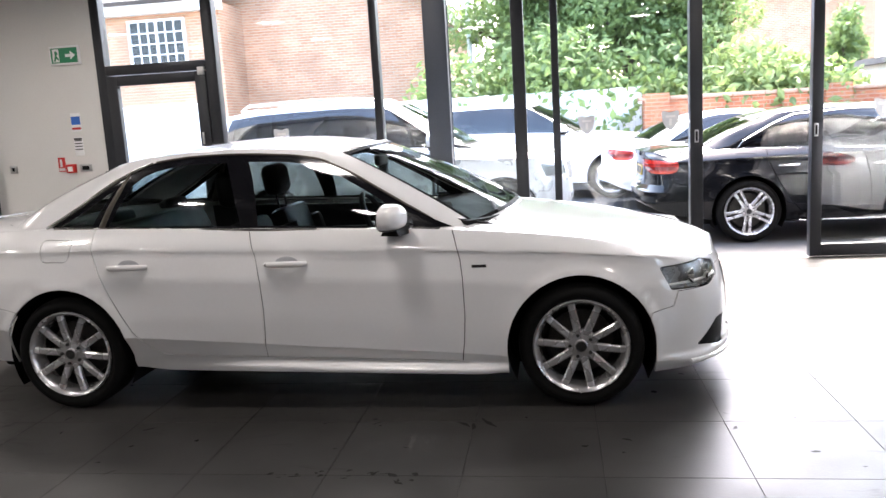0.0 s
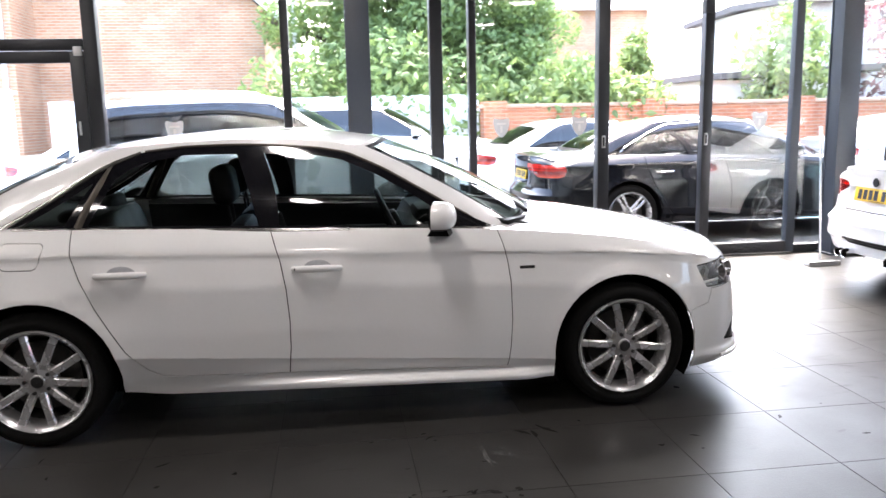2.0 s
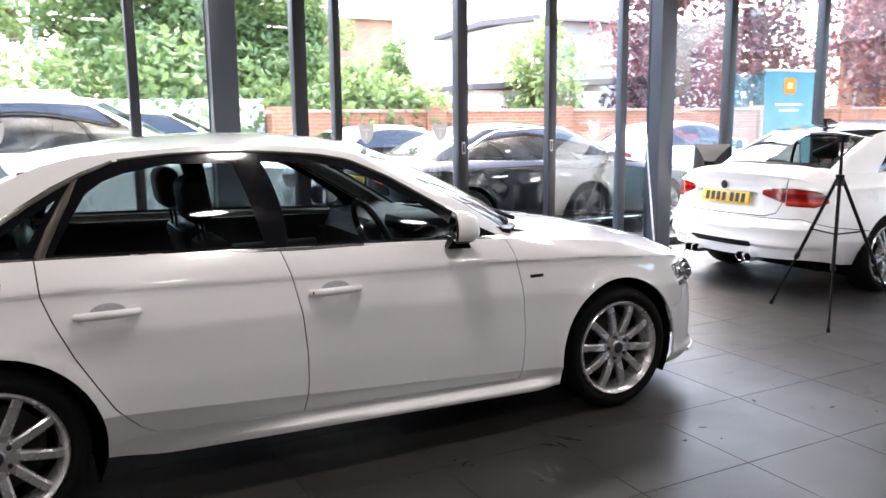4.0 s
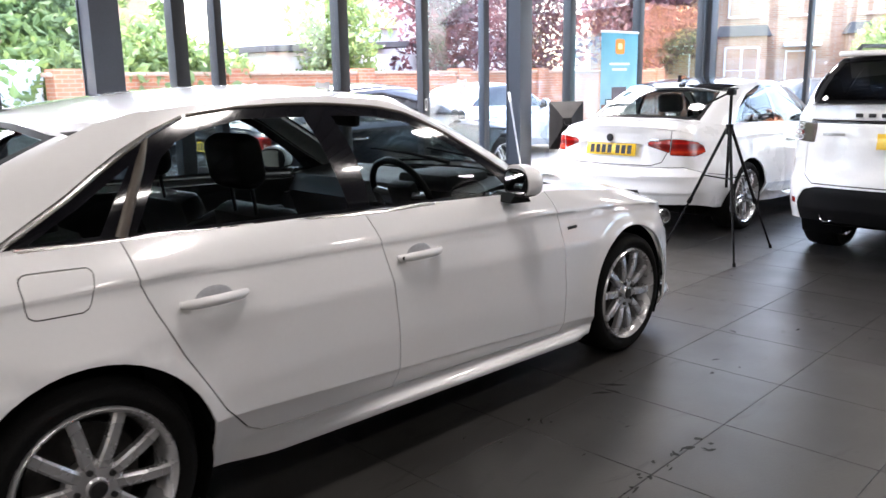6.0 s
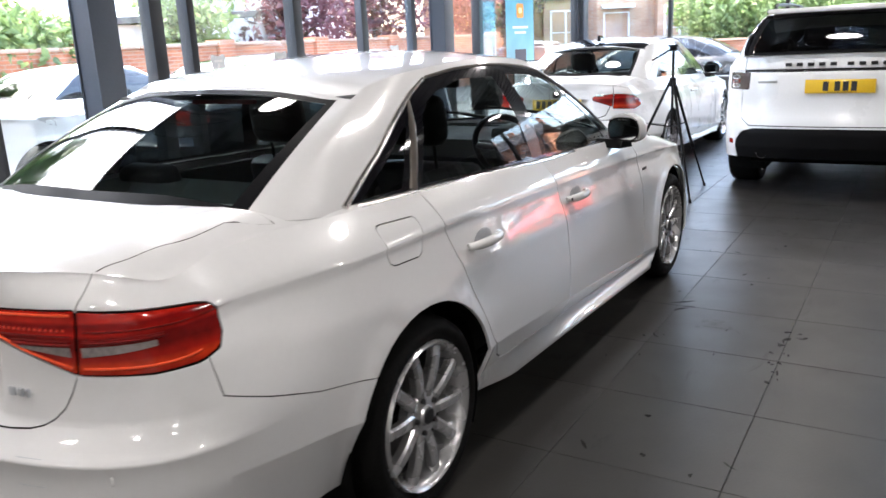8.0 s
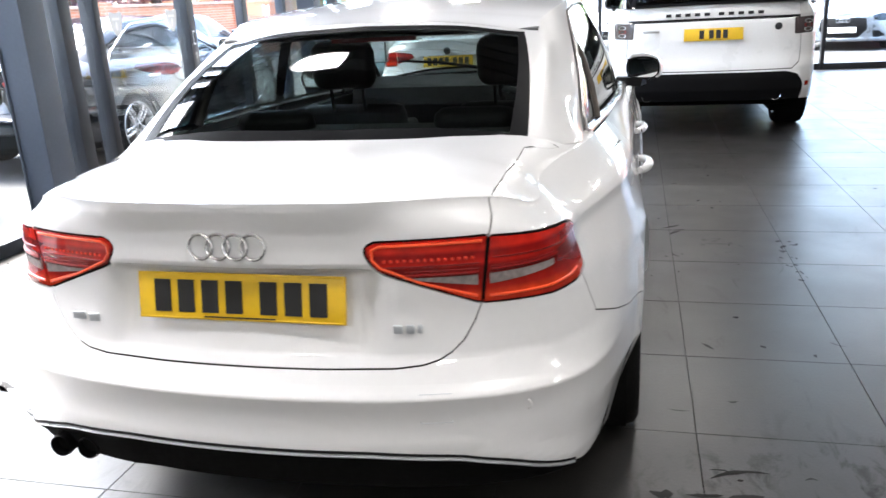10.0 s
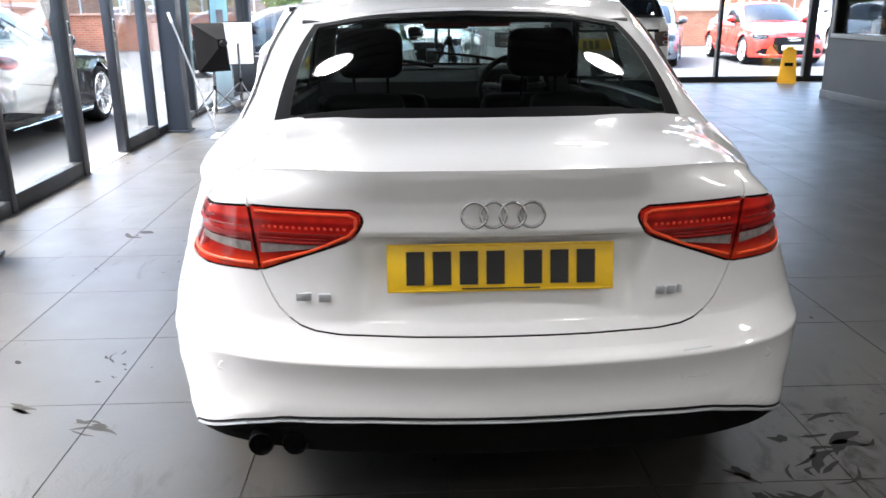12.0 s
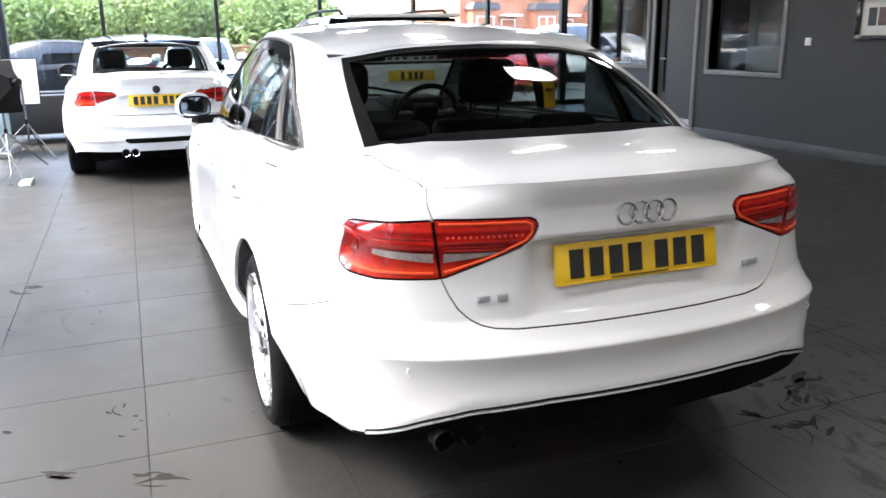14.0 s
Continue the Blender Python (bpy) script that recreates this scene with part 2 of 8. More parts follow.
def grow(poly, d):
    n, out = len(poly), []
    area = sum(poly[i][0] * poly[(i + 1) % n][1] - poly[(i + 1) % n][0] * poly[i][1] for i in range(n))
    sgn = 1 if area > 0 else -1
    for i in range(n):
        p, a, b = Vector(poly[i]), Vector(poly[i - 1]), Vector(poly[(i + 1) % n])
        e0, e1 = (p - a).normalized(), (b - p).normalized()
        n0, n1 = Vector((e0.y, -e0.x)) * sgn, Vector((e1.y, -e1.x)) * sgn
        k = (n0 + n1)
        k = k / max(0.35, k.length_squared / 2)
        out.append(tuple(p + k * d))
    return out


def smooth_poly(pts, n=4):
    """A closed smooth outline through the points."""
    N, out = len(pts), []
    P = [Vector(p) for p in pts]
    for i in range(N):
        a, b, c, d = P[i - 1], P[i], P[(i + 1) % N], P[(i + 2) % N]
        for k in range(n):
            t = k / n
            out.append(tuple(0.5 * (2 * b + (c - a) * t + (2 * a - 5 * b + 4 * c - d) * t * t + (3 * b - a - 3 * c + d) * t**3)))
    return out


def round_poly(pts, r, n=3):
    """A closed outline with its corners rounded."""
    N, out = len(pts), []
    P = [Vector(p) for p in pts]
    for i in range(N):
        p, a, b = P[i], P[i - 1], P[(i + 1) % N]
        da, db = a - p, b - p
        k = min(r, da.length * 0.45, db.length * 0.45)
        s, e = p + da.normalized() * k, p + db.normalized() * k
        for j in range(n + 1):
            t = j / n
            out.append(tuple((1 - t) ** 2 * s + 2 * t * (1 - t) * p + t * t * e))
    return out


class Sheet:
    def __init__(self, us, lo, hi, rows, fn):
        self.fn, self.bm, self.marks = fn, bmesh.new(), []
        g = []
        for u in us:
            a, b = float(lo(u)), float(hi(u))
            g.append([self.bm.verts.new((u, a + (b - a) * r, 0)) for r in rows])
        for i in range(len(us) - 1):
            for j in range(len(rows) - 1):
                self.bm.faces.new((g[i][j], g[i + 1][j], g[i + 1][j + 1], g[i][j + 1]))

    def cut(self, poly):
        bm, n, e = self.bm, len(poly), 1e-4
        X0, X1 = min(p[0] for p in poly) - e, max(p[0] for p in poly) + e
        Y0, Y1 = min(p[1] for p in poly) - e, max(p[1] for p in poly) + e
        near = {}

        def note(f):
            xs, ys = [v.co.x for v in f.verts], [v.co.y for v in f.verts]
            q = (min(xs), max(xs), min(ys), max(ys))
            if q[1] > X0 and q[0] < X1 and q[3] > Y0 and q[2] < Y1:
                near[f] = q
        for f in bm.faces:
            note(f)
        for i in range(n):
            a, b = poly[i], poly[(i + 1) % n]
            d = Vector((b[0] - a[0], b[1] - a[1], 0))
            if d.length < 1e-6:
                continue
            x0, x1, y0, y1 = min(a[0], b[0]) - e, max(a[0], b[0]) + e, min(a[1], b[1]) - e, max(a[1], b[1]) + e
            geom = [f for f, q in near.items() if q[1] > x0 and q[0] < x1 and q[3] > y0 and q[2] < y1]
            if not geom:
                continue
            ed = {q for f in geom for q in f.edges}
            ve = {q for f in geom for q in f.verts}
            r = bmesh.ops.bisect_plane(bm, geom=geom + list(ed) + list(ve), dist=2e-5, plane_co=(a[0], a[1], 0), plane_no=(d.y, -d.x, 0))
            for f in geom:
                near.pop(f, None)
            for f in {g for g in r["geom"] if isinstance(g, bmesh.types.BMFace)} | {f for f in geom if f.is_valid}:
                if f.is_valid:
                    note(f)

    def panel(self, name, poly, gap=0.0025):
        """Marks the faces inside poly as a panel of its own with a shut line round it."""
        if gap:
            o, i = grow(poly, gap), grow(poly, -gap)
            self.cut(o), self.cut(i)
            self.marks.append(("gap", o)), self.marks.append((name, i))
        else:
            self.cut(poly)
            self.marks.append((name, poly))

    def groups(self, rest):
        out = {}
        for f in self.bm.faces:
            c = f.calc_center_median()
            key = rest
            for name, poly in self.marks:
                if inside(poly, c.x, c.y):
                    key = name
            out.setdefault(key, []).append([(v.co.x, v.co.y) for v in f.verts])
        return out


def bend(faces, fn, flip=False, sink=0.0, rim=0.0, mirror=False):
    """Vertices, faces and normals of flat faces bent by fn. mirror: adds the other half."""
    idx, pts, fs = {}, [], []
    for f in faces:
        r = []
        for p in f:
            k = (round(p[0], 5), round(p[1], 5))
            if k not in idx:
                idx[k] = len(pts)
                pts.append(p)
            if not r or r[-1] != idx[k]:
                r.append(idx[k])
        if len(r) > 2 and r[0] == r[-1]:
            r.pop()
        if len(set(r)) > 2:
            fs.append(r[::-1] if flip else r)
    U = np.array(pts)
    e = 1e-3
    P = fn(U[:, 0], U[:, 1])
    du = fn(U[:, 0] + e, U[:, 1]) - fn(U[:, 0] - e, U[:, 1])
    dv = fn(U[:, 0], U[:, 1] + e) - fn(U[:, 0], U[:, 1] - e)
    N = np.cross(du, dv)
    N /= np.maximum(1e-12, np.linalg.norm(N, axis=1))[:, None]
    if flip:
        N = -N
    P = P - N * sink
    V, NN, F = P, N, [list(f) for f in fs]
    if rim:
        cnt = {}
        for f in fs:
            for a, b in zip(f, f[1:] + f[:1]):
                cnt[(a, b)] = cnt.get((a, b), 0) + 1
        add, addn, m = [], [], {}
        base = len(V)
        for (a, b) in list(cnt):
            if (b, a) in cnt:
                continue
            for q in (a, b):
                if q not in m:
                    m[q] = base + len(add)
                    add += [P[q], P[q] - N[q] * rim]
                    addn += [(0, 0, 0), (0, 0, 0)]
            F.append([m[b], m[a], m[a] + 1, m[b] + 1])
        if add:
            V, NN = np.vstack((V, add)), np.vstack((NN, addn))
    if mirror:
        n = len(V)
        mid = np.abs(V[:, 1]) < 2e-4
        NN = np.where(mid[:, None], NN * (1, 0, 1), NN)
        to = np.where(mid, np.arange(n), np.arange(n) + n)
        V = np.vstack((V, V * (1, -1, 1)))
        NN = np.vstack((NN, NN * (1, -1, 1)))
        F = F + [[int(to[q]) for q in f[::-1]] for f in F]
        used = sorted({q for f in F for q in f})
        at = {q: i for i, q in enumerate(used)}
        V, NN, F = V[used], NN[used], [[at[q] for q in f] for f in F]
    return V, NN, F


def bent_part(name, data, material, parent, label="", other_side=False):
    V, NN, F = data
    if other_side:
        V, NN, F = V * (1, -1, 1), NN * (1, -1, 1), [f[::-1] for f in F]
    me = bpy.data.meshes.new(name)
    me.from_pydata([tuple(v) for v in V], [], F)
    me.update()
    for p in me.polygons:
        p.use_smooth = True
    me.normals_split_custom_set_from_vertices([tuple(q) for q in NN])
    me.materials.append(material)
    ob = new(name, me)
    ob.parent = parent
    if label:
        ob["label"] = label
    return ob

# ---- cars ----
# A car stands with the middle of its wheelbase at its origin, its nose towards +x; shapes are drawn for its right half (y < 0).
def ring_at(keys, tau):
    """A smooth ring through its stations; tau runs over their numbers."""
    K = np.array(keys, float)
    i = np.arange(len(K))
    return np.stack([spl(list(zip(i, K[:, c])), tau) for c in range(3)], axis=-1)


class Body:
    """The outer skin of a car from its main curves."""

    def __init__(self, S):
        self.S = S
        xf, xr, W = S["xf"], S["xr"], S["W"]
        xa, xb, nf, nr = S["xa"], S["xb"], S["nf"], S["nr"]
        a = np.linspace(0, 1, 900) ** 2.2 * (math.pi / 2)
        fx = xa + (xf - xa) * np.cos(a) ** (2 / nf)
        fy = W * np.sin(a)
        rx = xb + (xr - xb) * np.cos(a) ** (2 / nr)
        ry = W * np.sin(a)
        mx = np.linspace(xa, xb, 200)[1:-1]
        x = np.concatenate((fx, mx, rx[::-1]))
        y = -np.concatenate((fy, np.full(len(mx), W), ry[::-1]))
        y = y * spl(S.get("barrel", [(-3, 1), (3, 1)]), x)
        s = np.concatenate(([0], np.cumsum(np.hypot(np.diff(x), np.diff(y)))))
        s0 = np.interp(0, -x, s)
        self.u = (s0 - s)[::-1]
        self.x, self.y = x[::-1], y[::-1]
        self.u0, self.u1 = self.u[0], self.u[-1]
        g = np.linspace(self.u0, self.u1, 700)
        gx, gy = np.interp(g, self.u, self.x), np.interp(g, self.u, self.y)
        tx, ty = np.gradient(gx, g), np.gradient(gy, g)
        k = np.ones(9) / 9
        tx, ty = np.convolve(np.pad(tx, 4, "edge"), k, "valid"), np.convolve(np.pad(ty, 4, "edge"), k, "valid")
        tx[0] = tx[-1] = 0
        l = np.hypot(tx, ty)
        self.g, self.gx, self.gy, self.nx, self.ny = g, gx, gy, ty / l, -tx / l

    def ux(self, x):
        return float(np.interp(x, self.x, self.u))

    def ury(self, y):
        """The place along the skin at the tail whose offset from the middle is y (y >= 0)."""
        m = self.x < self.S["xb"] - 0.2
        return float(np.interp(y, -self.y[m], self.u[m]))

    def ufy(self, y):
        m = self.x > self.S["xa"] + 0.2
        return float(np.interp(-y, self.y[m], self.u[m]))

    def ztop(self, u):
        x = np.interp(u, self.g, self.gx)
        y = np.interp(u, self.g, self.gy)
        z = spl(self.S["zt"], x)
        c = self.S.get("lip", 0.02)
        return z + c * (1 - np.abs(np.clip(y / self.S["W"], -1, 1)) ** self.S.get("lip_power", 2)) * ss(self.S["xr"] + 0.35, self.S["xr"] + 0.1, x)

    def zbot(self, u):
        return spl(self.S["zb"], np.interp(u, self.g, self.gx))

    def inset(self, x, z, zt, y):
        S = self.S
        zc = S["crease"][0] + S["crease"][1] * x
        zn = spl(S["tornado"], x)
        zn = np.minimum(zn, zt - 0.03)
        q = np.clip((z - zc) / (zn - zc), 0, 1)
        d = np.interp(q, [0, 0.25, 0.7, 0.92, 0.985, 1], S.get("side_d", (0.010, 0.0, 0.003, 0.007, 0.008, 0.004)))
        q2 = np.clip((z - zn) / (zt - zn), 0, 1.2)
        d = d + np.where(z > zn, (spl(S["topin"], x) - S.get("side_d", (0.006,))[-1]) * q2 ** S.get("round", 1.35), 0)
        d = d + np.where(z < zc, S.get("tuck", 0.40) * (1 - S.get("tuck_ease", 0) * ss(-1.65, -1.95, x)) * (zc - z) * ss(*S.get("tuck_x", (-2.05, -1.75)), x), 0)
        sill = ss(S["ra"] + 0.28, S["ra"] + 0.62, x) * ss(S["fa"] - 0.28, S["fa"] - 0.55, x)
        zs = S["sill"][0] + S["sill"][1] * x
        d = d - sill * S.get("sill_out", 0.055) * ss(zs + 0.006, zs - 0.016, z)
        for ax in (S["fa"], S["ra"]):
            r = np.hypot(x - ax, z - S["hub"])
            d = d - 0.013 * np.exp(-((r - S["arch"]) / 0.035) ** 2) - 0.006 * np.exp(-((r - S["arch"]) / 0.12) ** 2)
        nar = S.get("narrow", (0.0, 0, 1, 0, 1))
        d = d + nar[0] * ss(nar[1], nar[2], x) * ss(nar[3], nar[4], z)
        wr = ss(S["xr"] + 0.50, S["xr"] + 0.06, x)
        wf = ss(S["xf"] - 0.60, S["xf"] - 0.08, x)
        zr = z
        if "valance_drop" in S:
            # the lower fold of the bumper follows the valance down towards the corners
            zr = z + np.interp(-y, *zip(*S["valance_drop"])) * ss(0.57, 0.43, z)
        rd = np.interp(zr, *zip(*S["rear_d"]))
        if "lamp_d" in S:
            m = ss(-0.30, -0.37, y)
            rd = rd * (1 - m) + m * np.interp(zr, *zip(*S["lamp_d"]))
        return d * (1 - wr) * (1 - wf) + wr * rd + wf * np.interp(z, *zip(*S["front_d"]))

    def P(self, u, z):
        u, z = np.asarray(u, float), np.asarray(z, float)
        uu = np.clip(u, self.u0, self.u1)
        x, y = np.interp(uu, self.g, self.gx), np.interp(uu, self.g, self.gy)
        nx, ny = np.interp(uu, self.g, self.nx), np.interp(uu, self.g, self.ny)
        y = y + np.where(u < self.u0, self.u0 - u, 0) + np.where(u > self.u1, u - self.u1, 0)
        zt = self.ztop(uu)
        d = self.inset(x, z, zt, y)
        c = self.S.get("corner", 0.0)
        if c:
            d = d + c * ss(zt - 0.09, zt, z) ** 2 * ss(*self.S.get("corner_y", (-0.58, -0.80)), y) * ss(*self.S.get("corner_x", (-1.85, -2.10)), x)
        return np.stack((x - nx * d, y - ny * d, z), axis=-1)

    def cap(self, zc, yin=None, power=2.6):
        """The lid between the upper edge of the skin and the middle; zc: heights along the middle."""
        def fn(u, r):
            u, r = np.asarray(u, float), np.asarray(r, float)
            E = self.P(u, self.ztop(u))
            x, ye = E[..., 0], np.minimum(E[..., 1], -1e-4)
            yi = np.zeros_like(x) if yin is None else np.minimum(spl(yin, x), 0)
            w = (ye - (ye - yi) * r)
            k = np.clip(w / ye, 0, 1)
            z = E[..., 2] + (spl(zc, x) - E[..., 2]) * (1 - k ** power)
            return np.stack((x, w, z), axis=-1)
        return fn

    def green(self, u, h):
        """The cabin's sides and glass."""
        u, h = np.asarray(u, float), np.asarray(h, float)
        B, T = ring_at(self.S["B"], -u), ring_at(self.S["T"], -u)
        p = B + (T - B) * h[..., None]
        n = np.stack((B[..., 0] - 0.5 * (self.S["B"][0][0] + self.S["B"][-1][0]), B[..., 1], np.full_like(u, 0.5)), axis=-1)
        n[..., 0] *= 0.35
        n /= np.linalg.norm(n, axis=-1)[..., None]
        p = p + n * (self.S.get("bulge", 0.028) * 4 * h * (1 - h))[..., None]
        fl = self.S.get("flare", 0.0)
        if fl:
            # the rear pillar runs out into the shoulder in a soft hollow
            p[..., 1] -= fl * np.exp(-((-u - 6.25) / 0.55) ** 2) * np.clip(1 - h / 0.42, 0, 1) ** 2
        p[..., 1] = np.where(-u <= 0, np.maximum(p[..., 1], -u), np.where(-u >= len(self.S["B"]) - 1, -u * 0, p[..., 1]))
        return p

    def roof(self, u, r):
        u, r = np.asarray(u, float), np.asarray(r, float)
        T = ring_at(self.S["T"], -u)
        x0, x1 = self.S["T"][0][0], self.S["T"][-1][0]
        sx = np.clip(T[..., 0], x1, x0)
        sz = spl(self.S["spine"], sx)
        q = 1 - (1 - r) ** 2
        return np.stack((T[..., 0] + (sx - T[..., 0]) * r, T[..., 1] * (1 - r), T[..., 2] + (sz - T[..., 2]) * q), axis=-1)

    def green_uv(self, pts):
        """Ring and height numbers of places given by x and z on the cabin's side."""
        n = len(self.S["B"]) - 1
        tu, th = np.meshgrid(np.linspace(1.2, n - 1.2, 420), np.linspace(-0.05, 1.05, 160), indexing="ij")
        G = self.green(-tu.ravel(), th.ravel())
        out = []
        for x, z in pts:
            i = np.argmin((G[:, 0] - x) ** 2 + (G[:, 2] - z) ** 2)
            out.append((-float(tu.ravel()[i]), float(th.ravel()[i])))
        return out


def circle(cx, cz, r, n=36):
    return [(cx + r * math.cos(2 * math.pi * k / n), cz + r * math.sin(2 * math.pi * k / n)) for k in range(n)]


def make_wheel(name, R, rim, width, parent, at, side, style="ten", metal=None):
    """side -1: the outer face looks towards -y."""
    metal = metal or M_ALLOY
    w = new(name)
    w.empty_display_size = 0.1
    w.parent = parent
    w.matrix_basis = Matrix.Translation(at) @ (Matrix.Identity(4) if side < 0 else Matrix.Rotation(math.pi, 4, "Z"))
    h = width / 2
    tyre = part("tyre", lathe(bmesh.new(), [(rim + 0.002, -h + 0.012), (rim + 0.012, -h + 0.002), (rim + 0.03, -h - 0.004), (R - 0.035, -h - 0.003), (R - 0.012, -h + 0.012), (R - 0.003, -h + 0.035),
                (R, -h + 0.07), (R, h - 0.07), (R - 0.003, h - 0.035), (R - 0.02, h - 0.005), (rim + 0.02, h), (rim, h - 0.012)], 64), M_RUBBER, w, angle=50)
    bm = bmesh.new()
    lathe(bm, [(rim + 0.003, -h + 0.008), (rim - 0.004, -h - 0.004), (rim - 0.013, -h + 0.002), (rim - 0.020, -h + 0.018), (rim - 0.03, -h + 0.035), (rim - 0.04, 0), (rim - 0.04, h - 0.02), (rim, h - 0.01)], 64)
    part("rim", bm, metal, w, angle=40)
    part("rim_barrel", lathe(bmesh.new(), [(rim - 0.022, -h + 0.03), (rim - 0.043, 0.0), (rim - 0.044, h - 0.03), (0.05, h - 0.035)], 48), M_BARREL, w)
    part("brake_disc", lathe(bmesh.new(), [(0.06, 0.0), (rim - 0.075, 0.0), (rim - 0.075, 0.022), (0.06, 0.022)], 40), M_DISC, w)
    n = {"ten": 10, "double": 5, "five": 5, "multi": 9, "seven": 7}[style]
    def spoke(off, taper):
        sb = bmesh.new()
        r0, r1 = 0.045, rim - 0.012
        ws = (0.0205, 0.0185) if style == "ten" else (0.017, 0.0135) if style == "multi" else (0.018, 0.014) if style == "double" else (0.03, 0.045)
        rows = []
        for i in range(6):
            t = i / 5
            r = r0 + (r1 - r0) * t
            hw = ws[0] + (ws[1] - ws[0]) * t + (0.012 if i == 5 and style != "ten" else 0)
            yy = -h + 0.022 - 0.012 * math.sin(math.pi * t * 0.9) + 0.004 * (1 - t)
            c = off * (0.55 + 0.45 * t)
            rows.append([(r, yy + 0.007, c - hw), (r, yy, c - hw * 0.62), (r, yy - 0.001, c + hw * 0.62), (r, yy + 0.007, c + hw), (r, yy + 0.034, c + hw * 0.8), (r, yy + 0.034, c - hw * 0.8)])
        vs = [[sb.verts.new(p) for p in q] for q in rows]
        for a, b in zip(vs, vs[1:]):
            for k in range(6):
                sb.faces.new((a[k], a[(k + 1) % 6], b[(k + 1) % 6], b[k]))
        sb.faces.new(vs[0]), sb.faces.new(vs[-1][::-1])
        bmesh.ops.recalc_face_normals(sb, faces=sb.faces)
        return mesh_of("spoke", sb, metal, 30)
    offs = (0.0,) if style != "double" else (-0.033, 0.033)
    for o in offs:
        me = spoke(o, 0)
        for k in range(n):
            ob = new("spoke", me)
            ob.parent = w
            ob.matrix_basis = Matrix.Rotation(2 * math.pi * (k + 0.5) / n - 0.21, 4, "Y")
    part("hub", lathe(bmesh.new(), [(0.0005, -h + 0.008), (0.026, -h + 0.008), (0.031, -h + 0.011), (0.034, -h + 0.02), (0.072, -h + 0.024), (0.085, -h + 0.036), (0.085, -h + 0.07)], 40), metal, w)
    part("hub_cap", lathe(bmesh.new(), [(0.0005, -h + 0.004), (0.024, -h + 0.005), (0.0285, -h + 0.009)], 32), M_BARREL, w)
    bb = mesh_of("wheel_bolt", rod_bm((0, -h + 0.012, 0), (0, -h + 0.05, 0), 0.0095, seg=6), M_BARREL)
    for k in range(5):
        ob = new("wheel_bolt", bb)
        ob.parent = w
        ang = 2 * math.pi * k / 5 + 0.61
        ob.matrix_basis = Matrix.Translation((0.057 * math.cos(ang), 0, 0.057 * math.sin(ang)))
    return w


def seat_bm(rear=False):
    bm = bmesh.new()
    bx(bm, -0.25, 0.27, -0.26, 0.26, 0.0, 0.17, 0.05)
    bx(bm, -0.33, -0.20, -0.25, 0.25, 0.06, 0.66, 0.05, m=Matrix.Translation((-0.05, 0, 0.0)) @ Matrix.Rotation(radians(-17), 4, "Y"))
    for s in (-1, 1):
        bx(bm, -0.33, -0.14, s * 0.20, s * 0.275, 0.12, 0.55, 0.03, m=Matrix.Translation((-0.05, 0, 0.0)) @ Matrix.Rotation(radians(-17), 4, "Y"))
    return bm


def headrest_bm():
    bm = bmesh.new()
    bx(bm, -0.06, 0.05, -0.135, 0.135, 0.0, 0.19, 0.052, seg=4)
    rod(bm, (0, -0.07, -0.12), (0, -0.07, 0.03), 0.007)
    rod(bm, (0, 0.07, -0.12), (0, 0.07, 0.03), 0.007)
    return bm


def plate(parent, at, m, colour, w=0.52, h=0.111, groups=(4, 3), nm="number_plate"):
    """A number plate, its characters as plain bars; it lies in the y-z plane looking towards -x."""
    ob = new(nm)
    ob.parent = parent
    ob.matrix_basis = Matrix.Translation(at) @ m
    part("plate_board", box_bm(-0.004, 0.003, -w / 2, w / 2, 0, h, 0.002), colour, ob)
    part("plate_frame", tube(bmesh.new(), [(-0.003, -w / 2 + 0.004, 0.004), (-0.003, w / 2 - 0.004, 0.004), (-0.003, w / 2 - 0.004, h - 0.004), (-0.003, -w / 2 + 0.004, h - 0.004)], 0.002, 6, True), colour, ob)
    cw, gapw = 0.050 * w / 0.52, 0.011 * w / 0.52
    total = sum(groups) * cw + (sum(groups) - len(groups)) * gapw + (len(groups) - 1) * 0.036
    y = total / 2
    me = mesh_of("plate_bar", box_bm(-0.0062, -0.0035, -cw / 2 + 0.004, cw / 2 - 0.004, 0.017, h - 0.017), M_INK)
    for g in groups:
        for _ in range(g):
            b = new("plate_bar", me)
            b.parent = ob
            b.matrix_basis = Matrix.Translation((0, y - cw / 2, 0))
            y -= cw + gapw
        y -= 0.036 - gapw
    part("maker_line", box_bm(-0.0058, -0.0035, -0.09, 0.09, 0.006, 0.009), M_INK, ob)
    return ob


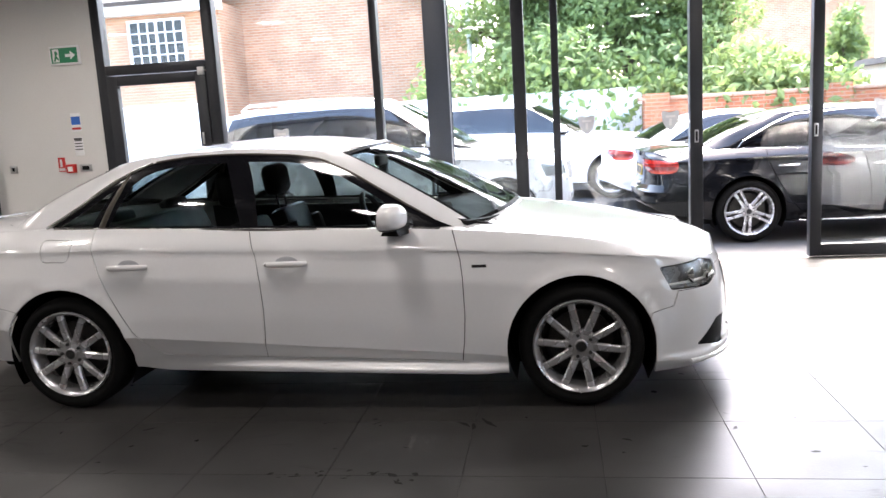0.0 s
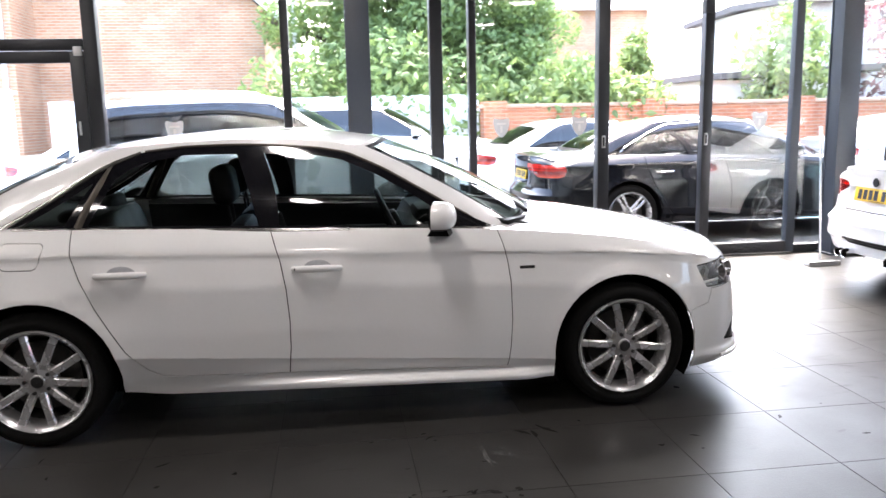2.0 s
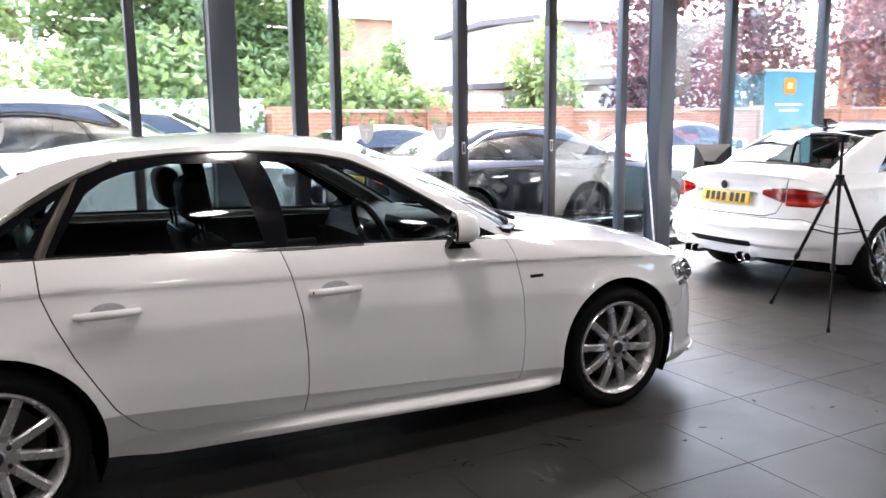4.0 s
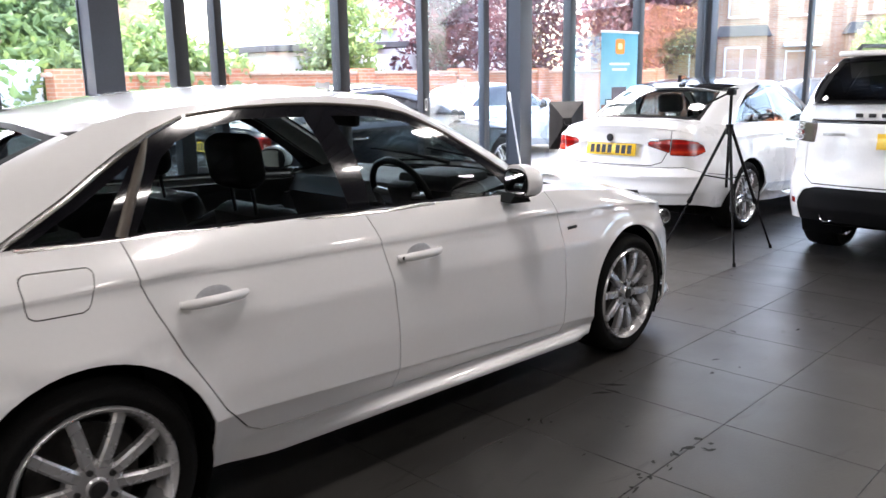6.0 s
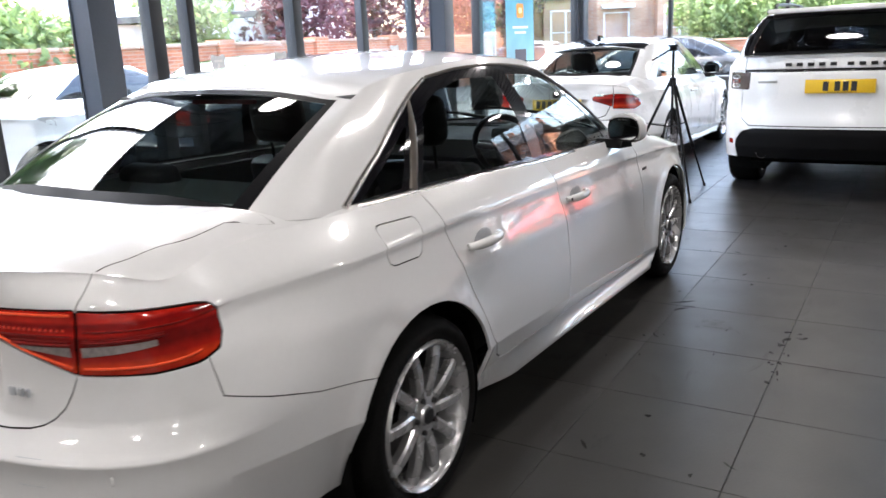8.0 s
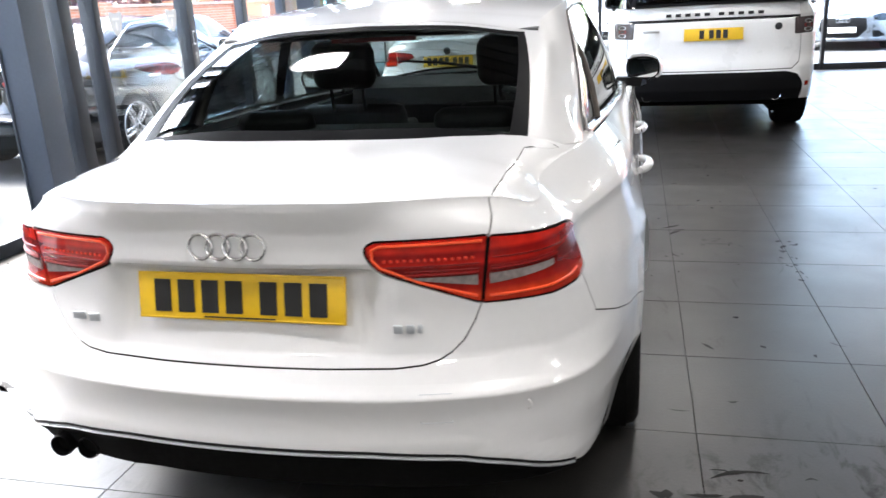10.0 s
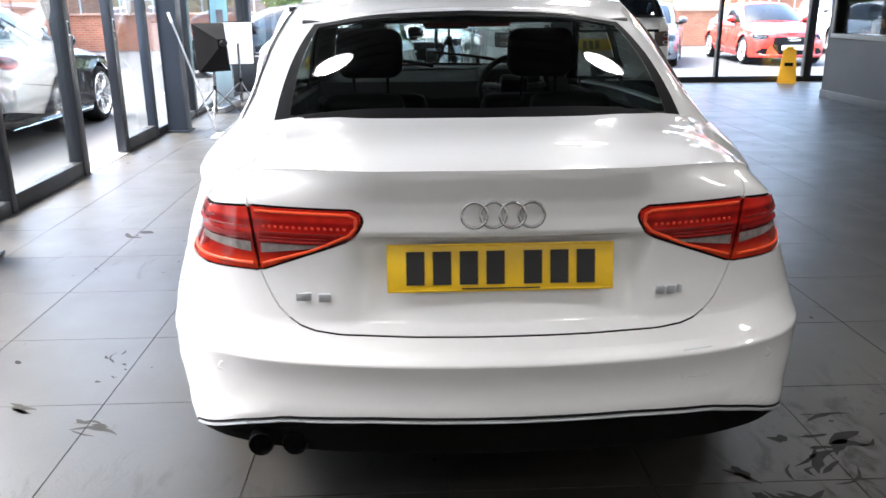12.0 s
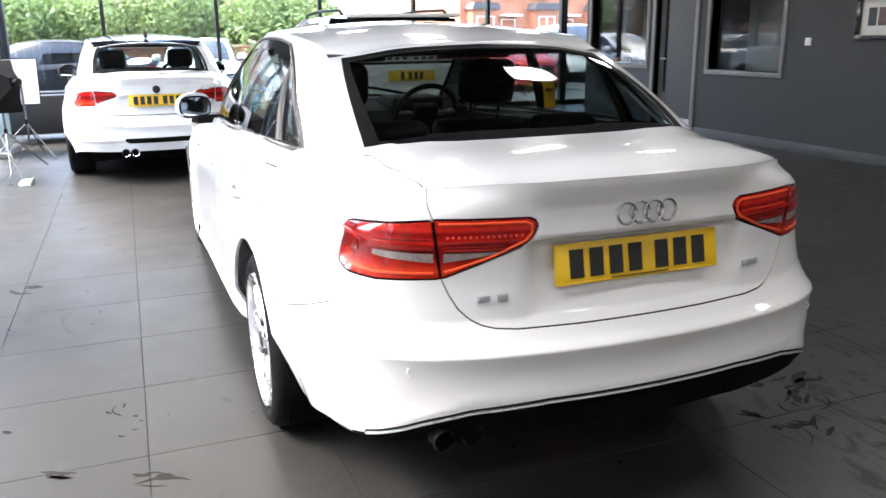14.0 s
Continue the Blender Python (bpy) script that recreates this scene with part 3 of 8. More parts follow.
def cabin_parts(car, S, rhd=True, seatm=None):
    """Seats, dashboard, wheel, shelf and lining."""
    x = S["seat_x"]
    zf = S["seat_z"]
    sm = mesh_of("front_seat", seat_bm(), seatm or M_SEAT)
    hr = mesh_of("headrest", headrest_bm(), seatm or M_SEAT)
    for s in (-1, 1):
        ob = new("front_seat", sm)
        ob.parent = car
        ob.matrix_basis = Matrix.Translation((x, s * 0.37, zf))
        h = new("headrest", hr)
        h.parent = ob
        h.matrix_basis = Matrix.Translation((-0.54, 0, 0.635)) @ Matrix.Rotation(radians(-8), 4, "Y") @ Matrix.Diagonal((1.1, 1.06, 1.10, 1))
    bm = bmesh.new()
    xr = S["rear_seat_x"]
    bx(bm, xr - 0.1, xr + 0.42, -0.62, 0.62, zf, zf + 0.17, 0.05)
    bx(bm, -0.09, 0.07, -0.62, 0.62, 0, 0.56, 0.05, m=Matrix.Translation((xr - 0.1, 0, zf + 0.05)) @ Matrix.Rotation(radians(-24), 4, "Y"))
    rs = part("rear_seat", bm, seatm or M_SEAT, car)
    for s in (-0.36, 0.36):
        h = new("headrest", hr)
        h.parent = rs
        h.matrix_basis = Matrix.Translation((xr - 0.33, s, zf + 0.53)) @ Matrix.Rotation(radians(-14), 4, "Y") @ Matrix.Diagonal((1, 1.05, 0.62, 1))
    bm = bmesh.new()
    d = S["dash"]
    prof = [(d + 0.62, d and S["dash_z"] - 0.03), (d + 0.30, S["dash_z"] + 0.03), (d + 0.02, S["dash_z"] - 0.01), (d - 0.03, S["dash_z"] - 0.10), (d + 0.05, S["dash_z"] - 0.34), (d + 0.62, S["dash_z"] - 0.34)]
    slab(bm, [(p[0], p[1]) for p in prof], "y", -S["cab_w"], S["cab_w"])
    dash = part("dashboard", bm, M_DASH, car)
    ys = -0.37 if rhd else 0.37
    part("instrument_hood", box_bm(d - 0.02, d + 0.28, ys - 0.17, ys + 0.17, S["dash_z"] - 0.02, S["dash_z"] + 0.065, 0.03), M_DASH, dash)
    st = new("steering_wheel")
    st.parent = car
    st.matrix_basis = Matrix.Translation((d - 0.14, ys, S["dash_z"] - 0.03)) @ Matrix.Rotation(radians(-24), 4, "Y")
    part("wheel_rim", tube(bmesh.new(), [(0, 0.185 * math.cos(a), 0.185 * math.sin(a)) for a in np.linspace(0, 2 * math.pi, 33)[:-1]], 0.016, 10, True), M_SEAT, st)
    part("wheel_hub", box_bm(-0.02, 0.05, -0.075, 0.075, -0.07, 0.06, 0.02), M_DASH, st)
    for a in (0.1, math.pi - 0.1, -math.pi / 2):
        part("wheel_spoke", rod_bm((0.01, 0, -0.01), (0.0, 0.18 * math.cos(a), 0.18 * math.sin(a)), 0.017), M_ALLOY, st)
    part("cabin_floor", box_bm(S["ra"] - 0.1, S["fa"] - 0.35, -S["cab_w"], S["cab_w"], 0.24, 0.30), M_UNDER, car)
    for s in (-1, 1):
        bm = bmesh.new()
        slab(bm, [(S["ra"] + 0.25, 0.3), (d + 0.4, 0.3), (d + 0.4, S["belt_in"] - 0.03), (d - 0.1, S["belt_in"] - 0.01), (S["ra"] + 0.2, S["belt_in"] + 0.03)], "y", s * (S["cab_w"] + 0.005), s * (S["cab_w"] + 0.05))
        dt = part("door_trim", bm, M_DASH, car)
        part("armrest", box_bm(S["seat_x"] - 0.3, S["seat_x"] + 0.35, s * (S["cab_w"] - 0.05), s * S["cab_w"], S["belt_in"] - 0.22, S["belt_in"] - 0.15, 0.02), M_SEATG, dt)
        part("inner_handle", rod_bm((S["seat_x"] + 0.36, s * (S["cab_w"] - 0.02), S["belt_in"] - 0.09), (S["seat_x"] + 0.50, s * (S["cab_w"] - 0.02), S["belt_in"] - 0.085), 0.009), M_CHROME, dt)
    if "shelf" in S:
        a, b, z = S["shelf"]
        part("parcel_shelf", box_bm(a, b, -0.57, 0.57, z - 0.03, z, 0.01), M_SHELF, car)
    rv = S.get("mirror_in")
    if rv:
        part("rear_view_mirror", box_bm(rv[0] - 0.02, rv[0] + 0.02, -0.12, 0.12, rv[1], rv[1] + 0.07, 0.018), M_DASH, car)
    hl = S["T"]
    x0, x1 = hl[0][0] - 0.1, hl[-1][0] + 0.05
    zz = min(hl[0][2], hl[-1][2])
    ym = max(abs(k[1]) for k in hl) - 0.06
    bm = bmesh.new()
    slab(bm, [(x0, zz - 0.03), ((x0 + x1) / 2, max(k[2] for k in hl) - 0.012), (x1, zz - 0.05), (x1, zz - 0.04), ((x0 + x1) / 2, max(k[2] for k in hl) - 0.002), (x0, zz - 0.02)], "y", -ym, ym)
    part("headlining", bm, M_HEADL, car)


def door_mirror(car, at, side, paint, k=1.0):
    m = new("door_mirror")
    m.parent = car
    m.matrix_basis = Matrix.Translation(at) @ Matrix.Diagonal((k, k * (1 if side < 0 else -1), k, 1)) @ Matrix.Rotation(radians(-17), 4, "Z")
    bm = bmesh.new()
    bmesh.ops.create_uvsphere(bm, u_segments=28, v_segments=16, radius=1)
    for v in bm.verts:
        x, y, z = v.co
        p = 2.6
        r = (abs(x) ** p + abs(y) ** p + abs(z) ** p) ** (1 / p)
        v.co = (max(x, -0.12) / r * 0.095 + (0.012 if x > 0 else 0.0), y / r * 0.105 - 0.09, z / r * (0.084 if z > 0 else 0.066) - 0.012 * (y < 0) * abs(y))
    lower = bm.copy()
    bmesh.ops.bisect_plane(bm, geom=bm.verts[:] + bm.edges[:] + bm.faces[:], plane_co=(0, 0, -0.044), plane_no=(0, 0.05, -1), clear_outer=True)
    bmesh.ops.bisect_plane(lower, geom=lower.verts[:] + lower.edges[:] + lower.faces[:], plane_co=(0, 0, -0.0445), plane_no=(0, 0.05, -1), clear_inner=True)
    part("mirror_shell", bm, paint, m, angle=60)
    part("lower_shell", lower, M_TRIM, m, angle=60)
    part("mirror_glass", box_bm(-0.020, -0.0155, -0.178, 0.0, -0.052, 0.052, 0.0), M_MIRROR, m)
    part("mirror_surround", tube(bmesh.new(), [(-0.017, -0.09 + 0.094 * math.copysign(abs(math.cos(a)) ** 0.7, math.cos(a)), 0.060 * math.copysign(abs(math.sin(a)) ** 0.7, math.sin(a))) for a in np.linspace(0, 2 * math.pi, 29)[:-1]], 0.006, 6, True), M_TRIM, m)
    bm = bmesh.new()
    slab(bm, [(-0.05, -0.10), (0.07, -0.10), (0.05, -0.055), (-0.02, -0.055)], "y", -0.09, 0.08)
    part("mirror_foot", bm, M_TRIM, m)
    return m


def shut_lines(faces, fn, sink, u0, u1, car):
    """The dark joints between panels, each as a part of its own."""
    owner = {}
    def root(k):
        while owner[k] != k:
            k = owner[k]
        return k
    keys = []
    for f in faces:
        ks = [(round(p[0], 5), round(p[1], 5)) for p in f]
        for k in ks:
            owner.setdefault(k, k)
        for k in ks[1:]:
            owner[root(k)] = root(ks[0])
        keys.append(ks[0])
    groups = {}
    for f, k in zip(faces, keys):
        groups.setdefault(root(k), []).append(f)
    for fs in groups.values():
        us = [p[0] for f in fs for p in f]
        if min(us) < u0 + 1e-3 or max(us) > u1 - 1e-3:
            bent_part("shut_line", bend(fs, fn, sink=sink, mirror=True), M_UNDER, car)
        else:
            for o in (False, True):
                bent_part("shut_line", bend(fs, fn, sink=sink), M_UNDER, car, other_side=o)


def build_car(S, m, label, category="car"):
    car = thing(S.get("name", "car"), m, label, category, S.get("group", ""))
    B = Body(S)
    paint, glass = S["paint"], S["glass"]
    if "fit_base" in S:
        # the foot of the rear pillars and screen lies on the tail deck
        for i in range(S["fit_base"], len(S["B"])):
            x, y, z = S["B"][i]
            E = B.P(np.array(B.ux(x)), B.ztop(np.array(B.ux(x))))
            k = min(1.0, y / E[1])
            S["B"][i] = (x, y, float(E[2] + (spl(S["zd"], E[0]) - E[2]) * (1 - k ** S["capk"])) - (0.018 if i < len(S["B"]) - 2 else 0.006))
    fine = S.get("fine", 1.0)
    # skin from tail to nose
    us = sorted(set([B.u0 + (B.u1 - B.u0) * i / int(110 * fine) for i in range(int(110 * fine) + 1)]))
    rows = [0, 0.05, 0.09, 0.13, 0.17, 0.22, 0.28, 0.34, 0.41, 0.48, 0.55, 0.62, 0.68, 0.73, 0.77, 0.80, 0.83, 0.86, 0.885, 0.91, 0.93, 0.95, 0.965, 0.98, 0.99, 1.0]
    if fine < 0.8:
        rows = rows[::2]
        rows = rows if rows[-1] == 1.0 else rows + [1.0]
    sk = Sheet(us, B.zbot, B.ztop, rows, B.P)
    arch = S["arch"]
    if S.get("ridge"):
        xs = np.linspace(-2.16, 1.95, 18)
        zc = S["crease"][0] + S["crease"][1] * xs
        zn = spl(S["tornado"], xs)
        for z0, z1 in S["folds"]:
            e = np.linspace(B.u0 - 0.01, B.ux(-2.05), 5)
            sk.cut([(u, z0) for u in e] + [(u, z1) for u in e[::-1]])
        for z, a, b in ((zc, -0.004, 0.004), (zn, -0.009, 0.001)):
            sk.cut([(B.ux(x), w + a) for x, w in zip(xs, z)] + [(B.ux(x), w + b) for x, w in zip(xs[::-1], z[::-1])])
    for nm, poly, gap in S["panels"](B):
        sk.panel(nm, poly, gap)
    for ax in (S["fa"], S["ra"]):
        c = circle(B.ux(ax), S["hub"], arch)
        # the opening runs down to the sill
        c = [(x, z if z > S["hub"] else S["hub"]) for x, z in c]
        up = [p for p in circle(B.ux(ax), S["hub"], arch, 44) if p[1] >= S["hub"] - 1e-6]
        up.sort(key=lambda p: -p[0])
        o = [(B.ux(ax) + arch * 0.985, 0.0)] + up + [(B.ux(ax) - arch * 0.985, 0.0)]
        sk.cut(o)
        sk.marks.append(("hole", o))
    gr = sk.groups("body_side")
    L = S.get("labels", {})
    for nm, faces in gr.items():
        if nm == "hole":
            continue
        if nm == "gap":
            shut_lines(faces, B.P, 0.006, B.u0, B.u1, car)
            continue
        mt = S["mats"].get(nm.split(":")[0], paint)
        base = nm.split(":")[0]
        if nm.startswith("lid") or base in S["centre"]:
            bent_part(base, bend(faces, B.P, rim=0.012, mirror=True), mt, car, L.get(base, ""))
        elif nm.endswith(":right"):
            bent_part(base, bend(faces, B.P, rim=0.012), mt, car, L.get(base, ""))
            bent_part("quarter_infill", bend(faces, B.P), mt, car, other_side=True)
        else:
            for o in (False, True):
                bent_part(base, bend(faces, B.P, rim=0.012), mt, car, L.get(base, ""), o)
    # bonnet, scuttle and tail deck
    nb = int(46 * fine)
    ub = [B.ux(S["bonnet"][0])] + [u for u in us if u > B.ux(S["bonnet"][0]) + 1e-3]
    cr = [0, 0.03, 0.07, 0.12, 0.18, 0.26, 0.36, 0.5, 0.65, 0.82, 1.0]
    def sheet(us, fn):
        s = Sheet(list(us), lambda u: 0, lambda u: 1, cr, fn)
        return s
    f1 = B.cap(S["zc"], S.get("yin_f"))
    s1 = sheet(ub, f1)
    bent_part("bonnet", bend(s1.groups("b")["b"], f1, mirror=True), paint, car)
    ud = [u for u in us if u < B.ux(S["deck"][0]) - 1e-3] + [B.ux(S["deck"][0])]
    f2 = B.cap(S["zd"], S.get("yin"), S.get("capk", 2.6))
    s2 = sheet(ud, f2)
    for nm, poly, gap in S.get("deck_panels", lambda b: [])(B):
        s2.panel(nm, poly, gap)
    for nm, faces in s2.groups("rear_deck").items():
        if nm == "rear_deck" and "deck_panels" in S and len(S["deck_panels"](B)):
            for o in (False, True):
                bent_part(nm, bend(faces, f2), paint, car, other_side=o)
        else:
            if nm == "gap":
                shut_lines(faces, f2, 0.005, B.u0, 1e9, car)
            else:
                bent_part(nm, bend(faces, f2, mirror=True), paint, car)
    # cabin
    n = len(S["B"]) - 1
    ug = [-n + n * i / int(110 * fine) for i in range(int(110 * fine) + 1)]
    hr = [0, 0.1, 0.2, 0.3, 0.4, 0.5, 0.6, 0.7, 0.8, 0.9, 1.0]
    sg = Sheet(ug, lambda u: 0, lambda u: 1, hr, B.green)
    for nm, poly, gap in S["glazing"](B):
        sg.panel(nm, poly, gap)
    for nm, faces in sg.groups("pillar").items():
        if nm == "gap":
            bent_part("window_seal", bend(faces, B.green, sink=0.001, mirror=True), M_TRIM, car)
        elif nm in ("windscreen", "rear_screen"):
            bent_part(nm, bend(faces, B.green, sink=0.003, mirror=True), S.get("rear_glass", glass) if nm == "rear_screen" else glass, car)
        elif nm == "black_dlo":
            for o in (False, True):
                bent_part("black_pillar_trim", bend(faces, B.green, sink=0.001), M_PIANO, car, other_side=o)
        elif nm.startswith("black"):
            bent_part("screen_border", bend(faces, B.green, sink=0.001, mirror=True), M_FRIT, car)
        elif nm == "pillar":
            bent_part("cabin_frame", bend(faces, B.green, mirror=True, rim=0.02), S.get("pillar_paint", paint), car)
        else:
            for o in (False, True):
                bent_part(nm, bend(faces, B.green, sink=0.004), S.get("side_glass", glass), car, other_side=o)
    sr = Sheet(ug, lambda u: 0, lambda u: 1, [0, 0.06, 0.14, 0.24, 0.36, 0.5, 0.66, 0.82, 1.0], B.roof)
    bent_part("roof", bend(sr.groups("r")["r"], B.roof, mirror=True), S.get("roof_paint", paint), car)
    # under the car
    bm = bmesh.new()
    bx(bm, S["xr"] + 0.50, S["xf"] - 0.35, -S["W"] + 0.24, S["W"] - 0.24, S.get("under", 0.19), 0.30, 0.02)
    part("underbody", bm, M_UNDER, car)
    for ax in (S["fa"], S["ra"]):
        for s in (-1, 1):
            bm = bmesh.new()
            pts = [(ax + (arch + 0.004) * math.cos(a), S["hub"] + (arch + 0.004) * math.sin(a)) for a in np.linspace(-0.5, math.pi + 0.5, 26)]
            lo = [bm.verts.new((p[0], s * (S["W"] - 0.045), p[1])) for p in pts]
            hi = [bm.verts.new((p[0], s * (S["W"] - 0.36), p[1])) for p in pts]
            for a, b, c, d in zip(lo, lo[1:], hi[1:], hi):
                bm.faces.new((a, b, c, d))
            bm.faces.new(hi)
            part("wheel_arch_liner", bm, M_UNDER, car)
            make_wheel("wheel", S["R"], S["rim"], S.get("tyre_w", 0.235), car, (ax, s * (S["W"] + S.get("wheel_out", -0.015) - S.get("tyre_w", 0.235) / 2), S["R"]), s, S.get("style", "ten"), S.get("alloy"))
    if S.get("cabin", True):
        cabin_parts(car, S, seatm=S.get("seatm"))
    return car, B


def saloon_panels(b):
    X, Y, F = b.ux, b.ury, b.ufy
    u0, u1 = b.u0 - 0.05, b.u1 + 0.05
    lid_edge = [(Y(0.20), 0.629), (Y(0.38), 0.631), (Y(0.44), 0.636), (Y(0.478), 0.645), (Y(0.508), 0.660), (Y(0.538), 0.686), (Y(0.564), 0.726), (Y(0.583), 0.768), (Y(0.602), 0.92), (Y(0.620), 0.96), (Y(0.636), 1.08)]
    return [
        ("rear_bumper", [(u0, 0.1), (X(-1.62), 0.1), (X(-1.66), 0.562), (X(-1.88), 0.600), (X(-2.02), 0.640), (X(-2.14), 0.680), (X(-2.15), 0.775), (Y(0.70), 0.776), (Y(0.583), 0.775), (u0, 0.80)], 0.0016),
        ("rear_valance", [(u0, 0.1), (X(-2.20), 0.1), (X(-2.22), 0.330), (Y(0.775), 0.343), (Y(0.72), 0.362), (Y(0.625), 0.398), (Y(0.51), 0.424), (Y(0.30), 0.436), (u0, 0.436)], 0.0),
        ("boot_lid", [(u0, 0.629)] + lid_edge + [(u0, 1.08)], 0.0019),
        ("tail_lamp", round_poly([(Y(0.606), 0.922), (Y(0.70), 0.915), (X(-2.15), 0.897), (X(-2.108), 0.890), (X(-2.088), 0.868), (X(-2.090), 0.822), (X(-2.112), 0.786), (X(-2.17), 0.768), (Y(0.76), 0.763), (Y(0.586), 0.768)], 0.012), 0.003),
        ("boot_lamp", round_poly([(Y(0.583), 0.768), (Y(0.602), 0.924), (Y(0.345), 0.921), (Y(0.322), 0.908), (Y(0.322), 0.890), (Y(0.345), 0.852)], 0.010), 0.003),
        ("front_bumper", [(u1, 0.1), (X(1.66), 0.1), (X(1.755), 0.485), (X(1.87), 0.51), (X(1.90), 0.58), (F(0.70), 0.58), (F(0.55), 0.66), (u1, 0.66)], 0.002),
        ("headlamp", round_poly([(X(1.815), 0.702), (X(1.865), 0.592), (F(0.70), 0.582), (F(0.58), 0.61), (F(0.56), 0.68), (F(0.70), 0.712)], 0.01), 0.003),
        ("grille", round_poly([(u1, 0.26), (F(0.30), 0.26), (F(0.46), 0.42), (F(0.44), 0.64), (u1, 0.655)], 0.03), 0.003),
        ("fog_grille", round_poly([(X(2.00), 0.290), (F(0.66), 0.262), (F(0.58), 0.262), (F(0.56), 0.395), (X(2.12), 0.395)], 0.015), 0.003),
        ("front_door", [(X(0.752), 1.1), (X(0.764), 0.938), (X(0.785), 0.87), (X(0.806), 0.78), (X(0.817), 0.68), (X(0.821), 0.494), (X(0.812), 0.36), (X(0.797), 0.252), (X(-0.265), 0.284), (X(-0.252), 0.42), (X(-0.251), 0.55), (X(-0.262), 0.70), (X(-0.285), 0.83), (X(-0.327), 0.979), (X(-0.34), 1.1)], 0.0024),
        ("rear_door", [(X(-0.34), 1.1), (X(-0.327), 0.979), (X(-0.285), 0.83), (X(-0.262), 0.70), (X(-0.251), 0.55), (X(-0.252), 0.42), (X(-0.265), 0.284), (X(-0.78), 0.299), (X(-0.85), 0.307), (X(-0.91), 0.342), (X(-0.999), 0.442), (X(-1.12), 0.652), (X(-1.185), 0.795), (X(-1.215), 0.88), (X(-1.235), 1.1)], 0.0024),
        ("fuel_flap:right", round_poly([(X(-1.525), 0.838), (X(-1.365), 0.836), (X(-1.330), 0.950), (X(-1.530), 0.956)], 0.03, 4), 0.0018),
    ]


def saloon_glazing(b):
    g = b.green_uv
    dlo = g([(-1.545, 1.006), (-1.25, 1.000), (-0.30, 0.972), (0.775, 0.934), (0.66, 0.985), (0.52, 1.062), (0.37, 1.152), (0.22, 1.240), (0.05, 1.314), (-0.10, 1.345), (-0.36, 1.364), (-0.72, 1.364), (-0.92, 1.341), (-1.04, 1.297), (-1.14, 1.247), (-1.33, 1.130)])
    fw = g([(-0.285, 0.985), (0.56, 0.954), (0.47, 1.035), (0.33, 1.128), (0.18, 1.215), (0.02, 1.284), (-0.11, 1.310), (-0.35, 1.324)])
    rw = g([(-1.160, 1.012), (-0.385, 0.990), (-0.470, 1.325), (-0.72, 1.326), (-0.89, 1.297), (-0.965, 1.268), (-1.035, 1.225)])
    qw = g([(-1.460, 1.016), (-1.262, 1.014), (-1.135, 1.205), (-1.315, 1.098)])
    return [
        ("black_screen", [(-1.80, 0.02), (0.2, 0.02), (0.2, 0.975), (-1.84, 0.975)], 0),
        ("windscreen", [(-1.74, 0.05), (0.2, 0.05), (0.2, 0.945), (-1.78, 0.945)], 0),
        ("black_rear_screen", [(-9.2, -0.02), (-7.06, -0.02), (-7.02, 0.97), (-9.2, 0.97)], 0),
        ("rear_screen", [(-9.2, 0.075), (-7.26, 0.075), (-7.17, 0.92), (-9.2, 0.92)], 0),
        ("black_dlo", dlo, 0),
        ("front_window", fw, 0), ("rear_window", rw, 0), ("quarter_window", qw, 0),
    ]


def saloon_deck(b):
    """The top of the boot lid, its joint running from the rear screen to the lamps."""
    us = np.linspace(b.ury(0.630), b.ux(-1.87), 45)
    E = b.P(us, b.ztop(us))
    line = np.interp(E[:, 0], (-2.27, -1.80), (0.574, 0.598))
    edge = [(float(u), 1 - y / -e[1]) for u, e, y in zip(us, E, line)]
    edge[0] = (edge[0][0], -0.1)
    return [("boot_deck", [(b.u0 - 0.05, -0.1)] + edge + [(b.ux(-1.80), edge[-1][1]), (b.ux(-1.80), 1.1), (b.u0 - 0.05, 1.1)], 0.0018)]


